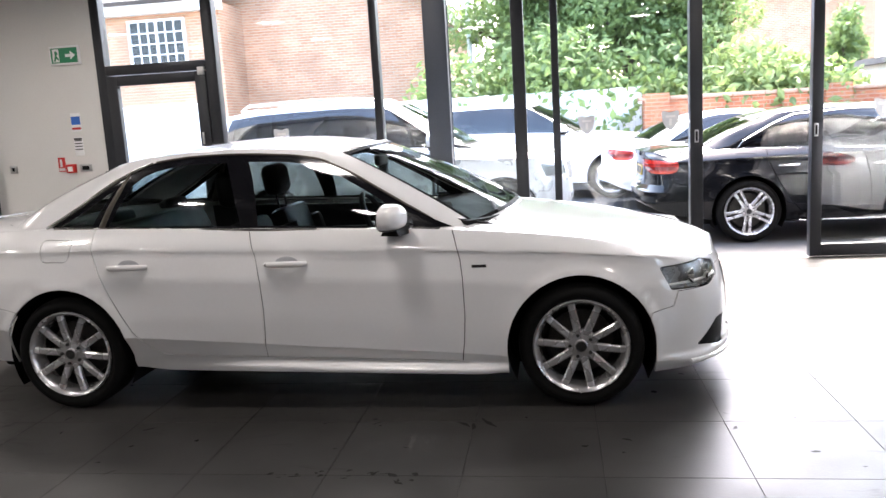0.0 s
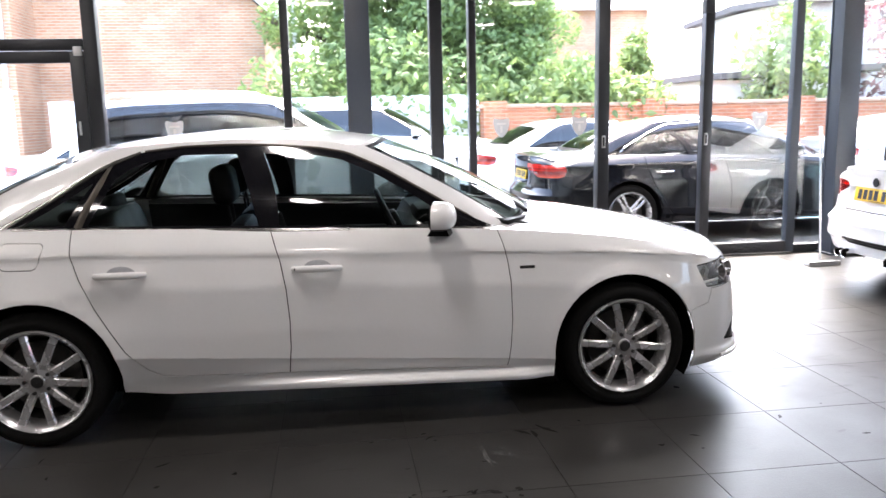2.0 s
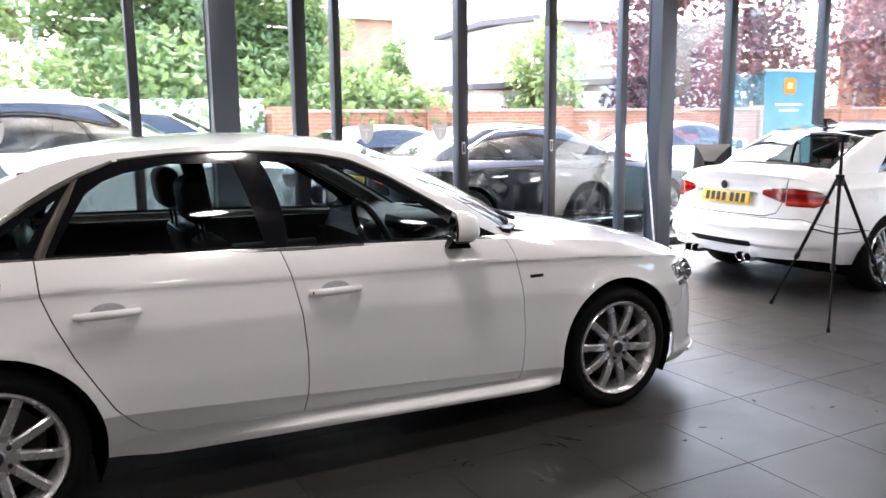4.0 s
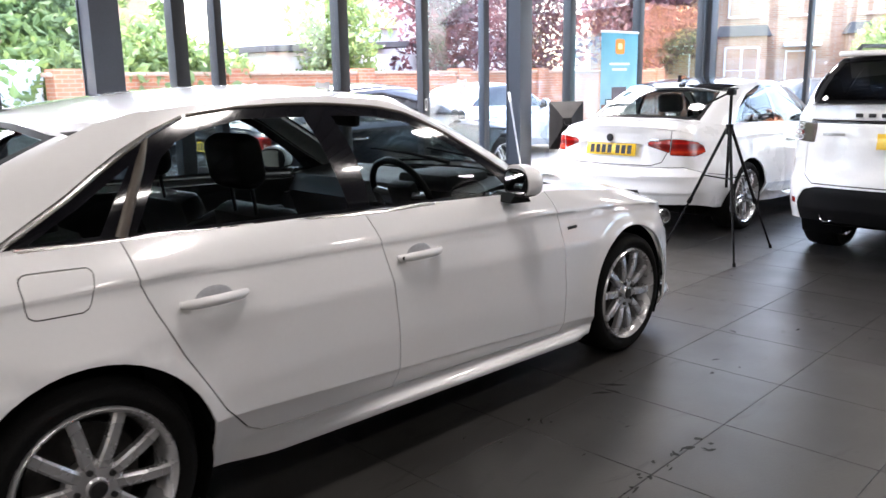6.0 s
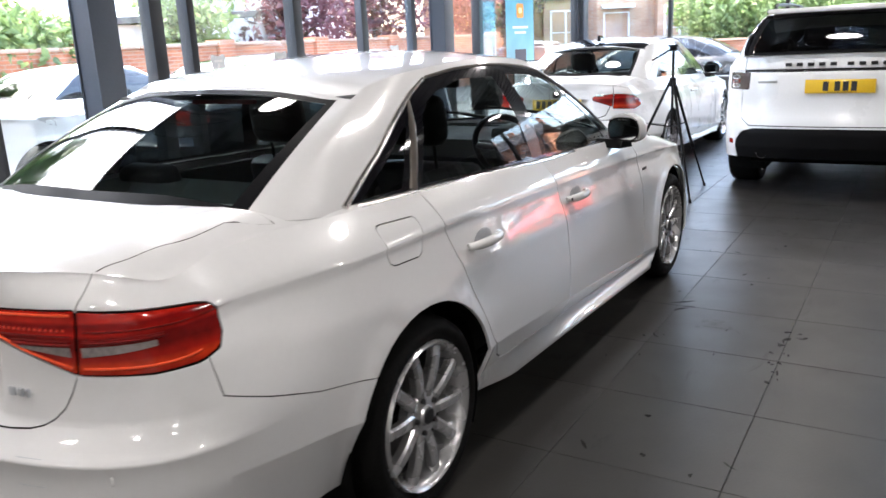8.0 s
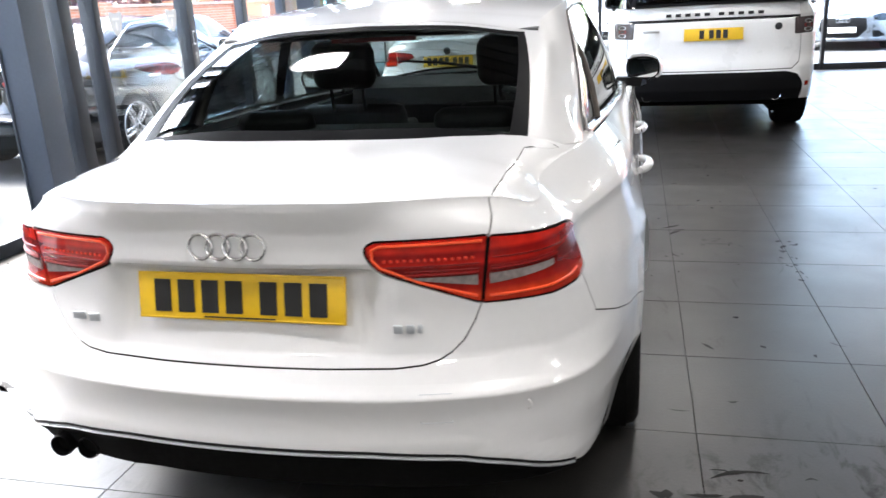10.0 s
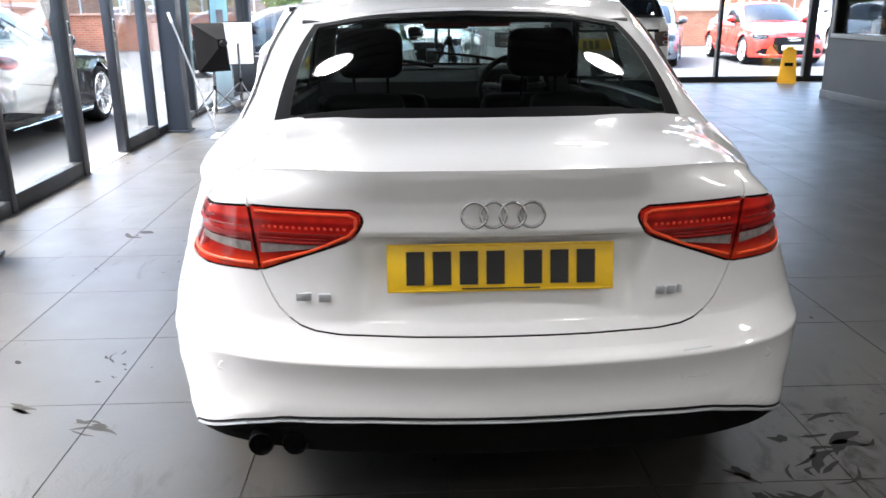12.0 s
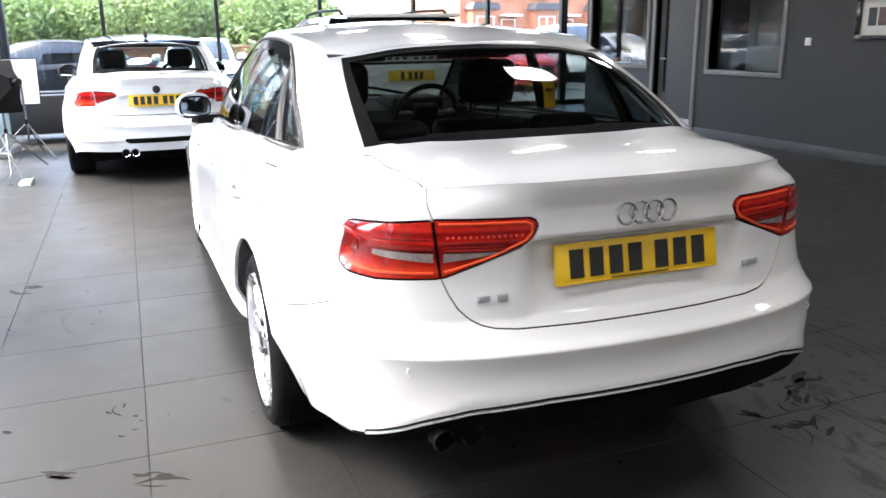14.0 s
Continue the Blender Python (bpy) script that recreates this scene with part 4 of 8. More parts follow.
A4 = dict(
    name="saloon_car", paint=M_WHITE, glass=M_GLASS, rear_glass=M_GLASSR, side_glass=M_GLASSS, fine=1.5,
    xf=2.27, xr=-2.485, xa=1.15, xb=-1.35, nf=5.5, nr=9, W=0.915, fa=1.404, ra=-1.404, hub=0.318, R=0.320, rim=0.242, arch=0.373, tyre_w=0.24, wheel_out=-0.010,
    corner=0.062, corner_y=(-0.32, -0.64), corner_x=(-2.10, -2.32), folds=((0.328, 0.340), (0.352, 0.364), (0.376, 0.388), (0.398, 0.408), (0.420, 0.430), (0.571, 0.580), (0.588, 0.60), (0.643, 0.662), (0.845, 0.862)), narrow=(0.068, -1.55, -2.10, 0.60, 0.88), lip=0.080, lip_power=3.5,
    barrel=[(-2.6, 0.905), (-2.3, 0.912), (-2.05, 0.932), (-1.8, 0.968), (-1.4, 0.996), (0.0, 1.0), (1.4, 1.0), (1.9, 0.985), (2.5, 0.98)],
    zt=[(-2.5, 0.935), (-2.3, 0.937), (-2.1, 0.964), (-1.9, 0.990), (-1.55, 1.002), (-1.2, 1.000), (-0.3, 0.976), (0.77, 0.930), (1.1, 0.900), (1.45, 0.855), (1.8, 0.790), (2.1, 0.728), (2.27, 0.69)],
    zb=[(-2.5, 0.315), (-2.3, 0.325), (-2.1, 0.305), (-1.9, 0.27), (-1.0, 0.232), (1.0, 0.190), (1.8, 0.175), (2.27, 0.19)],
    side_d=(0.001, 0.0, 0.012, 0.040, 0.044, 0.039), round=1.35, topin=[(-2.5, 0.10), (-2.3, 0.120), (-2.05, 0.145), (-1.8, 0.160), (-1.53, 0.145), (-1.2, 0.130), (-0.3, 0.105), (0.77, 0.100), (1.1, 0.105), (1.45, 0.125), (1.8, 0.14), (2.1, 0.12), (2.3, 0.08)],
    tuck=0.50, tuck_x=(-3.5, -3.0), tuck_ease=0.55, ridge=True, crease=(0.350, -0.064), tornado=[(-2.5, 0.855), (-2.1, 0.874), (-1.65, 0.889), (-1.2, 0.893), (-0.8, 0.882), (-0.3, 0.864), (0.4, 0.841), (0.77, 0.830), (1.4, 0.797), (2.0, 0.735), (2.3, 0.68)], sill=(0.258, -0.028), sill_out=0.072, flare=0.045,
    valance_drop=[(0.0, 0.0), (0.30, 0.0), (0.51, 0.012), (0.625, 0.038), (0.72, 0.074), (0.775, 0.091), (0.9, 0.100)],
    lamp_d=[(0.15, 0.16), (0.30, 0.065), (0.404, 0.030), (0.430, 0.006), (0.46, 0.003), (0.50, 0.009), (0.54, 0.008), (0.572, 0.0), (0.580, 0.005), (0.588, 0.014), (0.60, 0.027), (0.62, 0.043), (0.645, 0.058), (0.66, 0.064), (0.70, 0.070), (0.76, 0.074), (0.86, 0.072), (0.90, 0.072), (0.95, 0.070), (0.985, 0.066), (1.0, 0.064), (1.02, 0.062), (1.1, 0.06)],
    rear_d=[(0.15, 0.16), (0.30, 0.070), (0.42, 0.040), (0.430, 0.006), (0.46, 0.003), (0.50, 0.009), (0.54, 0.008), (0.572, 0.0), (0.580, 0.005), (0.588, 0.014), (0.60, 0.027), (0.62, 0.044), (0.645, 0.062), (0.66, 0.074), (0.70, 0.090), (0.73, 0.096), (0.845, 0.114), (0.855, 0.088), (0.862, 0.072), (0.90, 0.074), (0.95, 0.070), (0.985, 0.058), (1.0, 0.054), (1.02, 0.052), (1.1, 0.05)],
    front_d=[(0.1, 0.12), (0.18, 0.035), (0.21, 0.0), (0.25, 0.0), (0.27, 0.02), (0.40, 0.015), (0.50, 0.02), (0.58, 0.035), (0.65, 0.055), (0.70, 0.08), (0.8, 0.14)],
    zc=[(0.6, 0.985), (0.95, 0.985), (1.2, 0.952), (1.6, 0.895), (1.95, 0.820), (2.15, 0.760), (2.27, 0.70)],
    bonnet=(0.70,), deck=(-1.50,),
    yin_f=[(0.6, -0.79), (0.76, -0.74), (0.92, -0.60), (1.02, -0.30), (1.07, 0.0), (2.5, 0.0)],
    zd=[(-2.5, 1.0), (-2.36, 1.012), (-2.2, 1.035), (-1.9, 1.052), (-1.75, 1.062), (-1.5, 1.03)],
    yin=[(-2.5, 0.0), (-1.865, 0.0), (-1.84, -0.30), (-1.78, -0.53), (-1.66, -0.605), (-1.5, -0.645)], capk=8.0, fit_base=6,
    B=[(1.10, 0, 0.985), (1.04, -0.40, 0.972), (0.83, -0.725, 0.925), (0.55, -0.785, 0.932), (-0.30, -0.806, 0.968), (-1.20, -0.758, 0.998), (-1.60, -0.700, 1.000), (-1.81, -0.602, 1.008), (-1.87, -0.33, 1.046), (-1.885, 0, 1.056)],
    T=[(0.24, 0, 1.386), (0.21, -0.33, 1.380), (0.10, -0.560, 1.352), (-0.10, -0.605, 1.377), (-0.48, -0.625, 1.396), (-0.98, -0.600, 1.368), (-1.16, -0.565, 1.335), (-1.25, -0.520, 1.305), (-1.29, -0.30, 1.335), (-1.305, 0, 1.347)],
    spine=[(-1.31, 1.347), (-1.1, 1.385), (-0.75, 1.425), (-0.40, 1.441), (-0.05, 1.426), (0.24, 1.386)],
    panels=saloon_panels, glazing=saloon_glazing,
    deck_panels=saloon_deck,
    mats={"rear_valance": M_UNDER, "tail_lamp": M_LAMP, "boot_lamp": M_LAMP, "headlamp": M_CLEAR, "grille": M_TRIM, "fog_grille": M_TRIM},
    centre=("rear_bumper", "rear_valance", "boot_lid", "front_bumper", "grille"),
    labels={"tail_lamp": "red wraparound tail lamp", "boot_lamp": "red boot lid lamp", "rear_valance": "black plastic lower valance", "headlamp": "clear headlamp cover"},
    seat_x=-0.02, seat_z=0.42, rear_seat_x=-0.98, dash=0.42, dash_z=0.955, cab_w=0.70, belt_in=0.93, shelf=(-1.79, -1.25, 1.004), mirror_in=(0.24, 1.235),
)
car, B4 = build_car(A4, Matrix.Identity(4), "white four-door saloon car parked on the dark tiled showroom floor")


def details_a4(car, B):
    # chrome strip along the side windows
    for s in (-1, 1):
        uv = B.green_uv([(x, 0.931 + (0.78 - x) * 0.0335 + (0.002 if x > -1.2 else 0)) for x in np.linspace(0.77, -1.50, 24)])
        G = B.green(np.array([p[0] for p in uv]), np.array([p[1] for p in uv]))
        pts = [(p[0], (p[1] - 0.007) * -s, p[2] - 0.002) for p in G]
        up = B.green_uv([(-1.545, 1.008), (-1.44, 1.067), (-1.33, 1.130), (-1.23, 1.191), (-1.14, 1.247), (-1.04, 1.297), (-0.92, 1.341)])
        G2 = B.green(np.array([p[0] for p in up]), np.array([p[1] for p in up]))
        rear = [(p[0] - 0.002, (p[1] - 0.002) * -s, p[2] + 0.001) for p in G2]
        part("chrome_window_strip", tube(bmesh.new(), rear, [0.0110] * 5 + [0.009, 0.006], 8), M_BRIGHT, car)
        part("chrome_window_strip", tube(bmesh.new(), pts, 0.0100, 8), M_BRIGHT, car)
        up = B.green_uv([(-0.90, 1.344), (-0.72, 1.364), (-0.36, 1.364), (-0.10, 1.345), (0.05, 1.314), (0.22, 1.240), (0.37, 1.152), (0.52, 1.062), (0.66, 0.985)])
        k = np.linspace(0, len(up) - 1, 40)
        G2 = B.green(np.interp(k, range(len(up)), [q[0] for q in up]), np.interp(k, range(len(up)), [q[1] for q in up]))
        part("window_frame_strip", tube(bmesh.new(), [(p[0], (p[1] + 0.001) * -s, p[2] + 0.001) for p in G2], [0.006] * 36 + [0.005, 0.004, 0.003, 0.002], 8), M_SATIN, car)
        # bright frame of the rear quarter window
        uv = B.green_uv([(-1.210, 1.002), (-1.160, 1.10), (-1.105, 1.20), (-1.055, 1.282)])
        G = B.green(np.array([p[0] for p in uv]), np.array([p[1] for p in uv]))
        part("window_divider", tube(bmesh.new(), [(p[0], (p[1] + 0.009) * -s, p[2]) for p in G], [0.020, 0.019, 0.017, 0.010], 12), M_SATIN, car)
        # door handles
        for x, z in ((-0.115, 0.790), (-1.000, 0.800)):
            P = B.P(np.array([B.ux(x)]), np.array([z]))[0]
            y = -P[1]
            h = new("door_handle")
            h.parent = car
            h.matrix_basis = Matrix.Translation((x, s * y, z)) @ Matrix.Diagonal((1, s, 1, 1))
            bm = bmesh.new()
            pts = [(-0.112 + 0.224 * i / 10, 0.006 + 0.034 * math.sin(math.pi * i / 10) ** 0.6, 0.004 * math.sin(math.pi * i / 10)) for i in range(11)]
            tube(bm, pts, [0.012, 0.015, 0.0165, 0.017, 0.017, 0.017, 0.017, 0.017, 0.0165, 0.015, 0.012], 12)
            part("handle_grip", bm, M_WHITE, h)
            # flat bulge for the finger hollow; its grey colour stands for the hollow's shade
            bm = bmesh.new()
            bmesh.ops.create_uvsphere(bm, u_segments=24, v_segments=12, radius=1, matrix=Matrix.Translation((0.004, 0.0, 0.0)) @ Matrix.Diagonal((0.066, 0.0035, 0.041, 1)))
            part("handle_cup", bm, mat("handle_cup_shade", (0.42, 0.43, 0.45), 0.35, coat=0.6) if "handle_cup_shade" not in bpy.data.materials else bpy.data.materials["handle_cup_shade"], h)
            if x > -0.5:
                part("door_lock", rod_bm((-0.1, 0.02, 0.002), (-0.1, 0.0375 - 0.006, 0.002), 0.007, seg=16), M_BARREL, h)
        # fender badge, kept as a plain bar
        P = B.P(np.array([B.ux(0.90)]), np.array([0.748]))[0]
        part("fender_badge", box_bm(0.865, 0.94, s * -P[1] - 0.003, s * -P[1] + 0.003, 0.740, 0.755, 0.002), M_BARREL, car)
        door_mirror(car, (0.475, s * 0.842, 1.012), s, M_WHITE, 0.9)
        # headlamp inside
        for k, (y, x, r) in enumerate(((0.77, 1.97, 0.042), (0.66, 2.06, 0.042))):
            part("headlamp_reflector", lathe(bmesh.new(), [(0.004, 0.03), (r * 0.6, 0.025), (r, 0.0), (r + 0.006, 0.0)], 28, Matrix.Translation((x, s * y, 0.648)) @ Matrix.Rotation(radians(90), 4, "Z")), M_CHROME, car)
        V = B.P(np.linspace(B.ux(1.82), B.ufy(0.56), 16), np.full(16, 0.60))
        bm = bmesh.new()
        lo = [bm.verts.new((p[0] - 0.028, s * (-p[1] - 0.028), 0.575)) for p in V]
        hi = [bm.verts.new((p[0] - 0.050, s * (-p[1] - 0.050), 0.725)) for p in V]
        for a, b, c, d in zip(lo, lo[1:], hi[1:], hi):
            bm.faces.new((a, b, c, d))
        part("headlamp_housing", bm, mat("lamp_housing", (0.30, 0.30, 0.31), 0.25, metal=0.6) if "lamp_housing" not in bpy.data.materials else bpy.data.materials["lamp_housing"], car)
        part("daytime_light_bar", tube(bmesh.new(), [(p[0] - 0.012, s * (-p[1] - 0.012), 0.612 + 0.004 * i / 8) for i, p in enumerate(V[1:-1])], 0.007), M_PLATEW, car)
        # light guides of the tail lamps
        for (ya, yb, za, zb2, mt, r) in ((0.36, 0.582, 0.862, 0.862, M_LAMPD, 0.0022), (0.41, 0.578, 0.842, 0.842, M_LAMPD, 0.0045), (0.41, 0.580, 0.850, 0.850, M_LAMPD, 0.0022)):
            us = np.linspace(B.ury(ya), B.ury(yb), 10)
            P = B.P(us, np.linspace(za, zb2, 10))
            part("light_strip", tube(bmesh.new(), [(p[0] - 0.0005, s * -p[1], p[2]) for p in P], [r * 0.5] + [r] * 8 + [r * 0.5], 8), mt, car)
        for (ya, xb, za, zb2, mt, r) in ((0.612, -2.17, 0.872, 0.868, M_LAMPD, 0.0022), (0.608, -2.25, 0.846, 0.848, M_LAMPD, 0.0045), (0.610, -2.25, 0.852, 0.854, M_LAMPD, 0.0022)):
            us = np.linspace(B.ury(ya), B.ux(xb), 14)
            P = B.P(us, np.linspace(za, zb2, 14))
            part("light_strip", tube(bmesh.new(), [(p[0] - 0.0003, s * -p[1], p[2]) for p in P], [r * 0.5] + [r] * 12 + [r * 0.5], 8), mt, car)
        # pale reversing and indicator lenses, wedges that run on from one lamp half to the other
        for ua, ub, lo, hi in ((B.ury(0.405), B.ury(0.576), (0.834, 0.812), (0.836, 0.836)), (B.ury(0.604), B.ux(-2.27), (0.812, 0.826), (0.836, 0.840))):
            faces = []
            n = 14
            for i in range(n):
                q = [(ua + (ub - ua) * k / n, k / n) for k in (i, i + 1)]
                a, b = [[(u, h[0] + (h[1] - h[0]) * k) for u, k in q] for h in (lo, hi)]
                faces.append([a[0], a[1], b[1], b[0]])
            bent_part("clear_lens", bend(faces, B.P, flip=ub < ua, sink=-0.0012), M_LAMPW, car, "pale grey clear lamp lens", s > 0)
        # bright loops round the two lamp halves
        for loop in ([(B.ury(0.574), 0.786), (B.ury(0.45), 0.822), (B.ury(0.355), 0.861), (B.ury(0.338), 0.880), (B.ury(0.338), 0.902), (B.ury(0.355), 0.910), (B.ury(0.45), 0.911), (B.ury(0.588), 0.912)],
                     [(B.ury(0.603), 0.784), (B.ury(0.76), 0.782), (B.ux(-2.20), 0.786), (B.ux(-2.16), 0.792)]):
            q = np.array(loop)
            k = np.linspace(0, len(q) - 1, 46)
            P = B.P(np.interp(k, range(len(q)), q[:, 0]), np.interp(k, range(len(q)), q[:, 1]))
            part("light_guide", tube(bmesh.new(), [(p[0], s * -p[1], p[2]) for p in P], 0.0036, 8), M_LAMPO, car)
        # row of small lights in the boot lid lamp
        led = mesh_of("led", lathe(bmesh.new(), [(0.0005, -0.0025), (0.003, -0.002), (0.004, 0.001)], 10, Matrix.Rotation(radians(-90), 4, "Z")), M_LAMPB)
        for y in np.linspace(0.365, 0.565, 14):
            P = B.P(np.array([B.ury(y)]), np.array([0.876]))[0]
            o = new("led", led)
            o.parent = car
            o.matrix_basis = Matrix.Translation((P[0] - 0.0005, s * -P[1], 0.876))
        # parking sensors
        for y in (0.253, 0.66):
            P = B.P(np.array([B.ury(y)]), np.array([0.54]))[0]
            part("parking_sensor", lathe(bmesh.new(), [(0.0100, -0.0008), (0.0108, -0.0002), (0.0122, -0.0006), (0.0125, 0.003), (0.0095, 0.003)], 24, Matrix.Translation((P[0], s * -P[1], 0.54)) @ Matrix.Rotation(radians(-90 if y < 0.5 else -90 + s * 31), 4, "Z")), M_WHITE2, car)
    plate(car, (-2.401, 0, 0.728), Matrix.Rotation(radians(10.5), 4, "Y"), M_PLATE)
    # four rings
    for k in range(4):
        y = (k - 1.5) * 0.0425
        pts = []
        for a in np.linspace(0, 2 * math.pi, 33)[:-1]:
            pts.append((-2.4185 - (0.001 if k % 2 else 0) + 0.008 * math.sin(a) * 0.3, y + 0.0285 * math.cos(a), 0.913 + 0.0285 * math.sin(a)))
        part("ring_badge", tube(bmesh.new(), pts, 0.0042, 8, True), M_CHROME, car)
    # badges as plain chrome bars
    for y, z, w in ((0.455, 0.703, 0.035), (0.405, 0.703, 0.028), (-0.375, 0.708, 0.020), (-0.402, 0.708, 0.018), (-0.424, 0.708, 0.010)):
        P = B.P(np.array([B.ury(abs(y))]), np.array([z]))[0]
        part("badge_bar", box_bm(P[0] - 0.004, P[0] + 0.004, y - w / 2, y + w / 2, z, z + 0.020, 0.002), M_SILVER, car)
    # trim line over the valance and exhaust tips
    ys = np.linspace(0, 0.765, 26)
    pts = [B.P(np.array([B.ury(y)]), np.array([np.interp(y, [0, 0.30, 0.51, 0.625, 0.72, 0.765], [0.434, 0.434, 0.422, 0.396, 0.360, 0.343])]))[0] for y in ys]
    half = [(p[0] - 0.001, -p[1], p[2]) for p in pts]
    part("valance_trim", tube(bmesh.new(), [(a, -b, c) for a, b, c in half[::-1]] + half[1:], 0.0036), M_SILVER, car)
    part("trim_groove", tube(bmesh.new(), [(a + 0.001, -b, c + 0.009) for a, b, c in half[::-1]] + [(a + 0.001, b, c + 0.009) for a, b, c in half[1:]], 0.0040), M_TRIM, car)
    for y in (0.576, 0.494):
        part("exhaust_tip", lathe(bmesh.new(), [(0.026, 0.10), (0.0275, 0.0), (0.029, -0.003), (0.0310, 0.004), (0.030, 0.12)], 32, Matrix.Translation((-2.396, y, 0.344)) @ Matrix.Rotation(radians(-90), 4, "Z")), M_TRIM, car)
        part("exhaust_bore", rod_bm((-2.372, y, 0.344), (-2.367, y, 0.344), 0.0265, seg=24), M_UNDER, car)
    # towing eye cover, a faint square
    c = [B.P(np.array([B.ury(yy)]), np.array([zz]))[0] for yy, zz in ((0.43, 0.515), (0.50, 0.515), (0.50, 0.585), (0.43, 0.585))]
    part("towing_cover_line", tube(bmesh.new(), [(p[0] - 0.0002, p[1], p[2]) for p in c], 0.0012, 6, True), M_SILVER, car)
    # wipers and scuttle
    part("scuttle", slab(bmesh.new(), [(1.09, -0.1), (1.06, -0.35), (0.95, -0.62), (0.84, -0.74), (0.80, -0.70), (0.9, -0.5), (0.98, -0.2), (0.99, 0.2), (0.9, 0.5), (0.80, 0.70), (0.84, 0.74), (0.95, 0.62), (1.06, 0.35), (1.09, 0.1)], "z", 0.935, 0.962), M_TRIM, car)
    for a, b in (((0.98, -0.55, 0.985), (0.86, 0.05, 1.085)), ((1.03, 0.05, 0.99), (0.88, 0.55, 1.06))):
        part("wiper", tube(bmesh.new(), [a, ((a[0] + b[0]) / 2, (a[1] + b[1]) / 2, (a[2] + b[2]) / 2 + 0.012), b], [0.012, 0.009, 0.006]), M_TRIM, car)
    # high brake light
    part("brake_light", box_bm(-1.27, -1.25, -0.15, 0.15, 1.285, 1.30), M_LAMPD, car)
    # front lip
    V = [B.P(np.array([u]), np.array([0.215]))[0] for u in np.linspace(B.ux(1.95), B.u1, 18)]
    h = [(p[0] + 0.004, p[1], p[2]) for p in V]
    part("front_lip", tube(bmesh.new(), h + [(a, -b, c) for a, b, c in h[::-1]][1:], 0.012), M_WHITE, car)


details_a4(car, B4)


# ---- the showroom ----
def _tiles(N, L, b):
    geo, oi = N.new("ShaderNodeNewGeometry"), N.new("ShaderNodeObjectInfo")
    def noise(sc, detail, vec=None, rough=0.5, dist=0.0):
        n = N.new("ShaderNodeTexNoise")
        n.inputs["Scale"].default_value, n.inputs["Detail"].default_value, n.inputs["Roughness"].default_value, n.inputs["Distortion"].default_value = sc, detail, rough, dist
        L.new(vec or geo.outputs["Position"], n.inputs["Vector"])
        return n.outputs["Fac"]
    def ramp(src, a, ca, c, cc):
        r = N.new("ShaderNodeValToRGB")
        r.color_ramp.elements[0].position, r.color_ramp.elements[0].color = a, (*ca, 1)
        r.color_ramp.elements[1].position, r.color_ramp.elements[1].color = c, (*cc, 1)
        L.new(src, r.inputs["Fac"])
        return r.outputs["Color"]
    def mix(kind, fac, a, c):
        m = N.new("ShaderNodeMixRGB")
        m.blend_type = kind
        if isinstance(fac, float):
            m.inputs[0].default_value = fac
        else:
            L.new(fac, m.inputs[0])
        L.new(a, m.inputs[1])
        if isinstance(c, tuple):
            m.inputs[2].default_value = (*c, 1)
        else:
            L.new(c, m.inputs[2])
        return m.outputs[0]
    base = ramp(noise(2.2, 6), 0.3, (0.0222, 0.0212, 0.0199), 0.7, (0.0322, 0.0308, 0.0290))
    grain = ramp(noise(180, 3), 0.35, (0.92, 0.92, 0.92), 0.65, (1.06, 1.06, 1.06))
    col = mix("MULTIPLY", 1.0, base, grain)
    per = ramp(oi.outputs["Random"], 0.0, (0.94, 0.94, 0.95), 1.0, (1.05, 1.04, 1.03))
    col = mix("MULTIPLY", 1.0, col, per)
    # dark scuffs left by tyres and pale scratches
    mp = N.new("ShaderNodeMapping")
    mp.inputs["Scale"].default_value, mp.inputs["Rotation"].default_value = (1.4, 4.5, 1), (0, 0, radians(24))
    L.new(geo.outputs["Position"], mp.inputs["Vector"])
    dark = ramp(noise(1.9, 7, mp.outputs["Vector"], 0.62, 0.7), 0.60, (0, 0, 0), 0.80, (0.45, 0.45, 0.45))
    zone = ramp(noise(0.55, 2), 0.42, (0, 0, 0), 0.56, (1, 1, 1))
    dk = mix("MULTIPLY", 1.0, dark, zone)
    col = mix("MIX", dk, col, (0.015, 0.0145, 0.014))
    # heavier marks where cars have been moved about
    near = None
    for px, py, rad in ((-2.6, -1.8, 1.4), (-2.9, 1.2, 1.1), (-3.5, -0.3, 0.9)):
        ds, mr = N.new("ShaderNodeVectorMath"), N.new("ShaderNodeMapRange")
        ds.operation = "DISTANCE"
        ds.inputs[1].default_value = (px, py, 0)
        L.new(geo.outputs["Position"], ds.inputs[0])
        mr.inputs["From Min"].default_value, mr.inputs["From Max"].default_value = rad, rad * 0.35
        L.new(ds.outputs["Value"], mr.inputs["Value"])
        if near is None:
            near = mr.outputs["Result"]
        else:
            mxx = N.new("ShaderNodeMath")
            mxx.operation = "MAXIMUM"
            L.new(near, mxx.inputs[0]), L.new(mr.outputs["Result"], mxx.inputs[1])
            near = mxx.outputs[0]
    mp3 = N.new("ShaderNodeMapping")
    mp3.inputs["Scale"].default_value, mp3.inputs["Rotation"].default_value = (2.2, 5.0, 1), (0, 0, radians(-52))
    L.new(geo.outputs["Position"], mp3.inputs["Vector"])
    scuff = ramp(noise(2.4, 9, mp3.outputs["Vector"], 0.68, 0.9), 0.52, (0, 0, 0), 0.64, (0.95, 0.95, 0.95))
    scuff = mix("MULTIPLY", 1.0, scuff, near)
    col = mix("MIX", scuff, col, (0.010, 0.0095, 0.009))
    mp2 = N.new("ShaderNodeMapping")
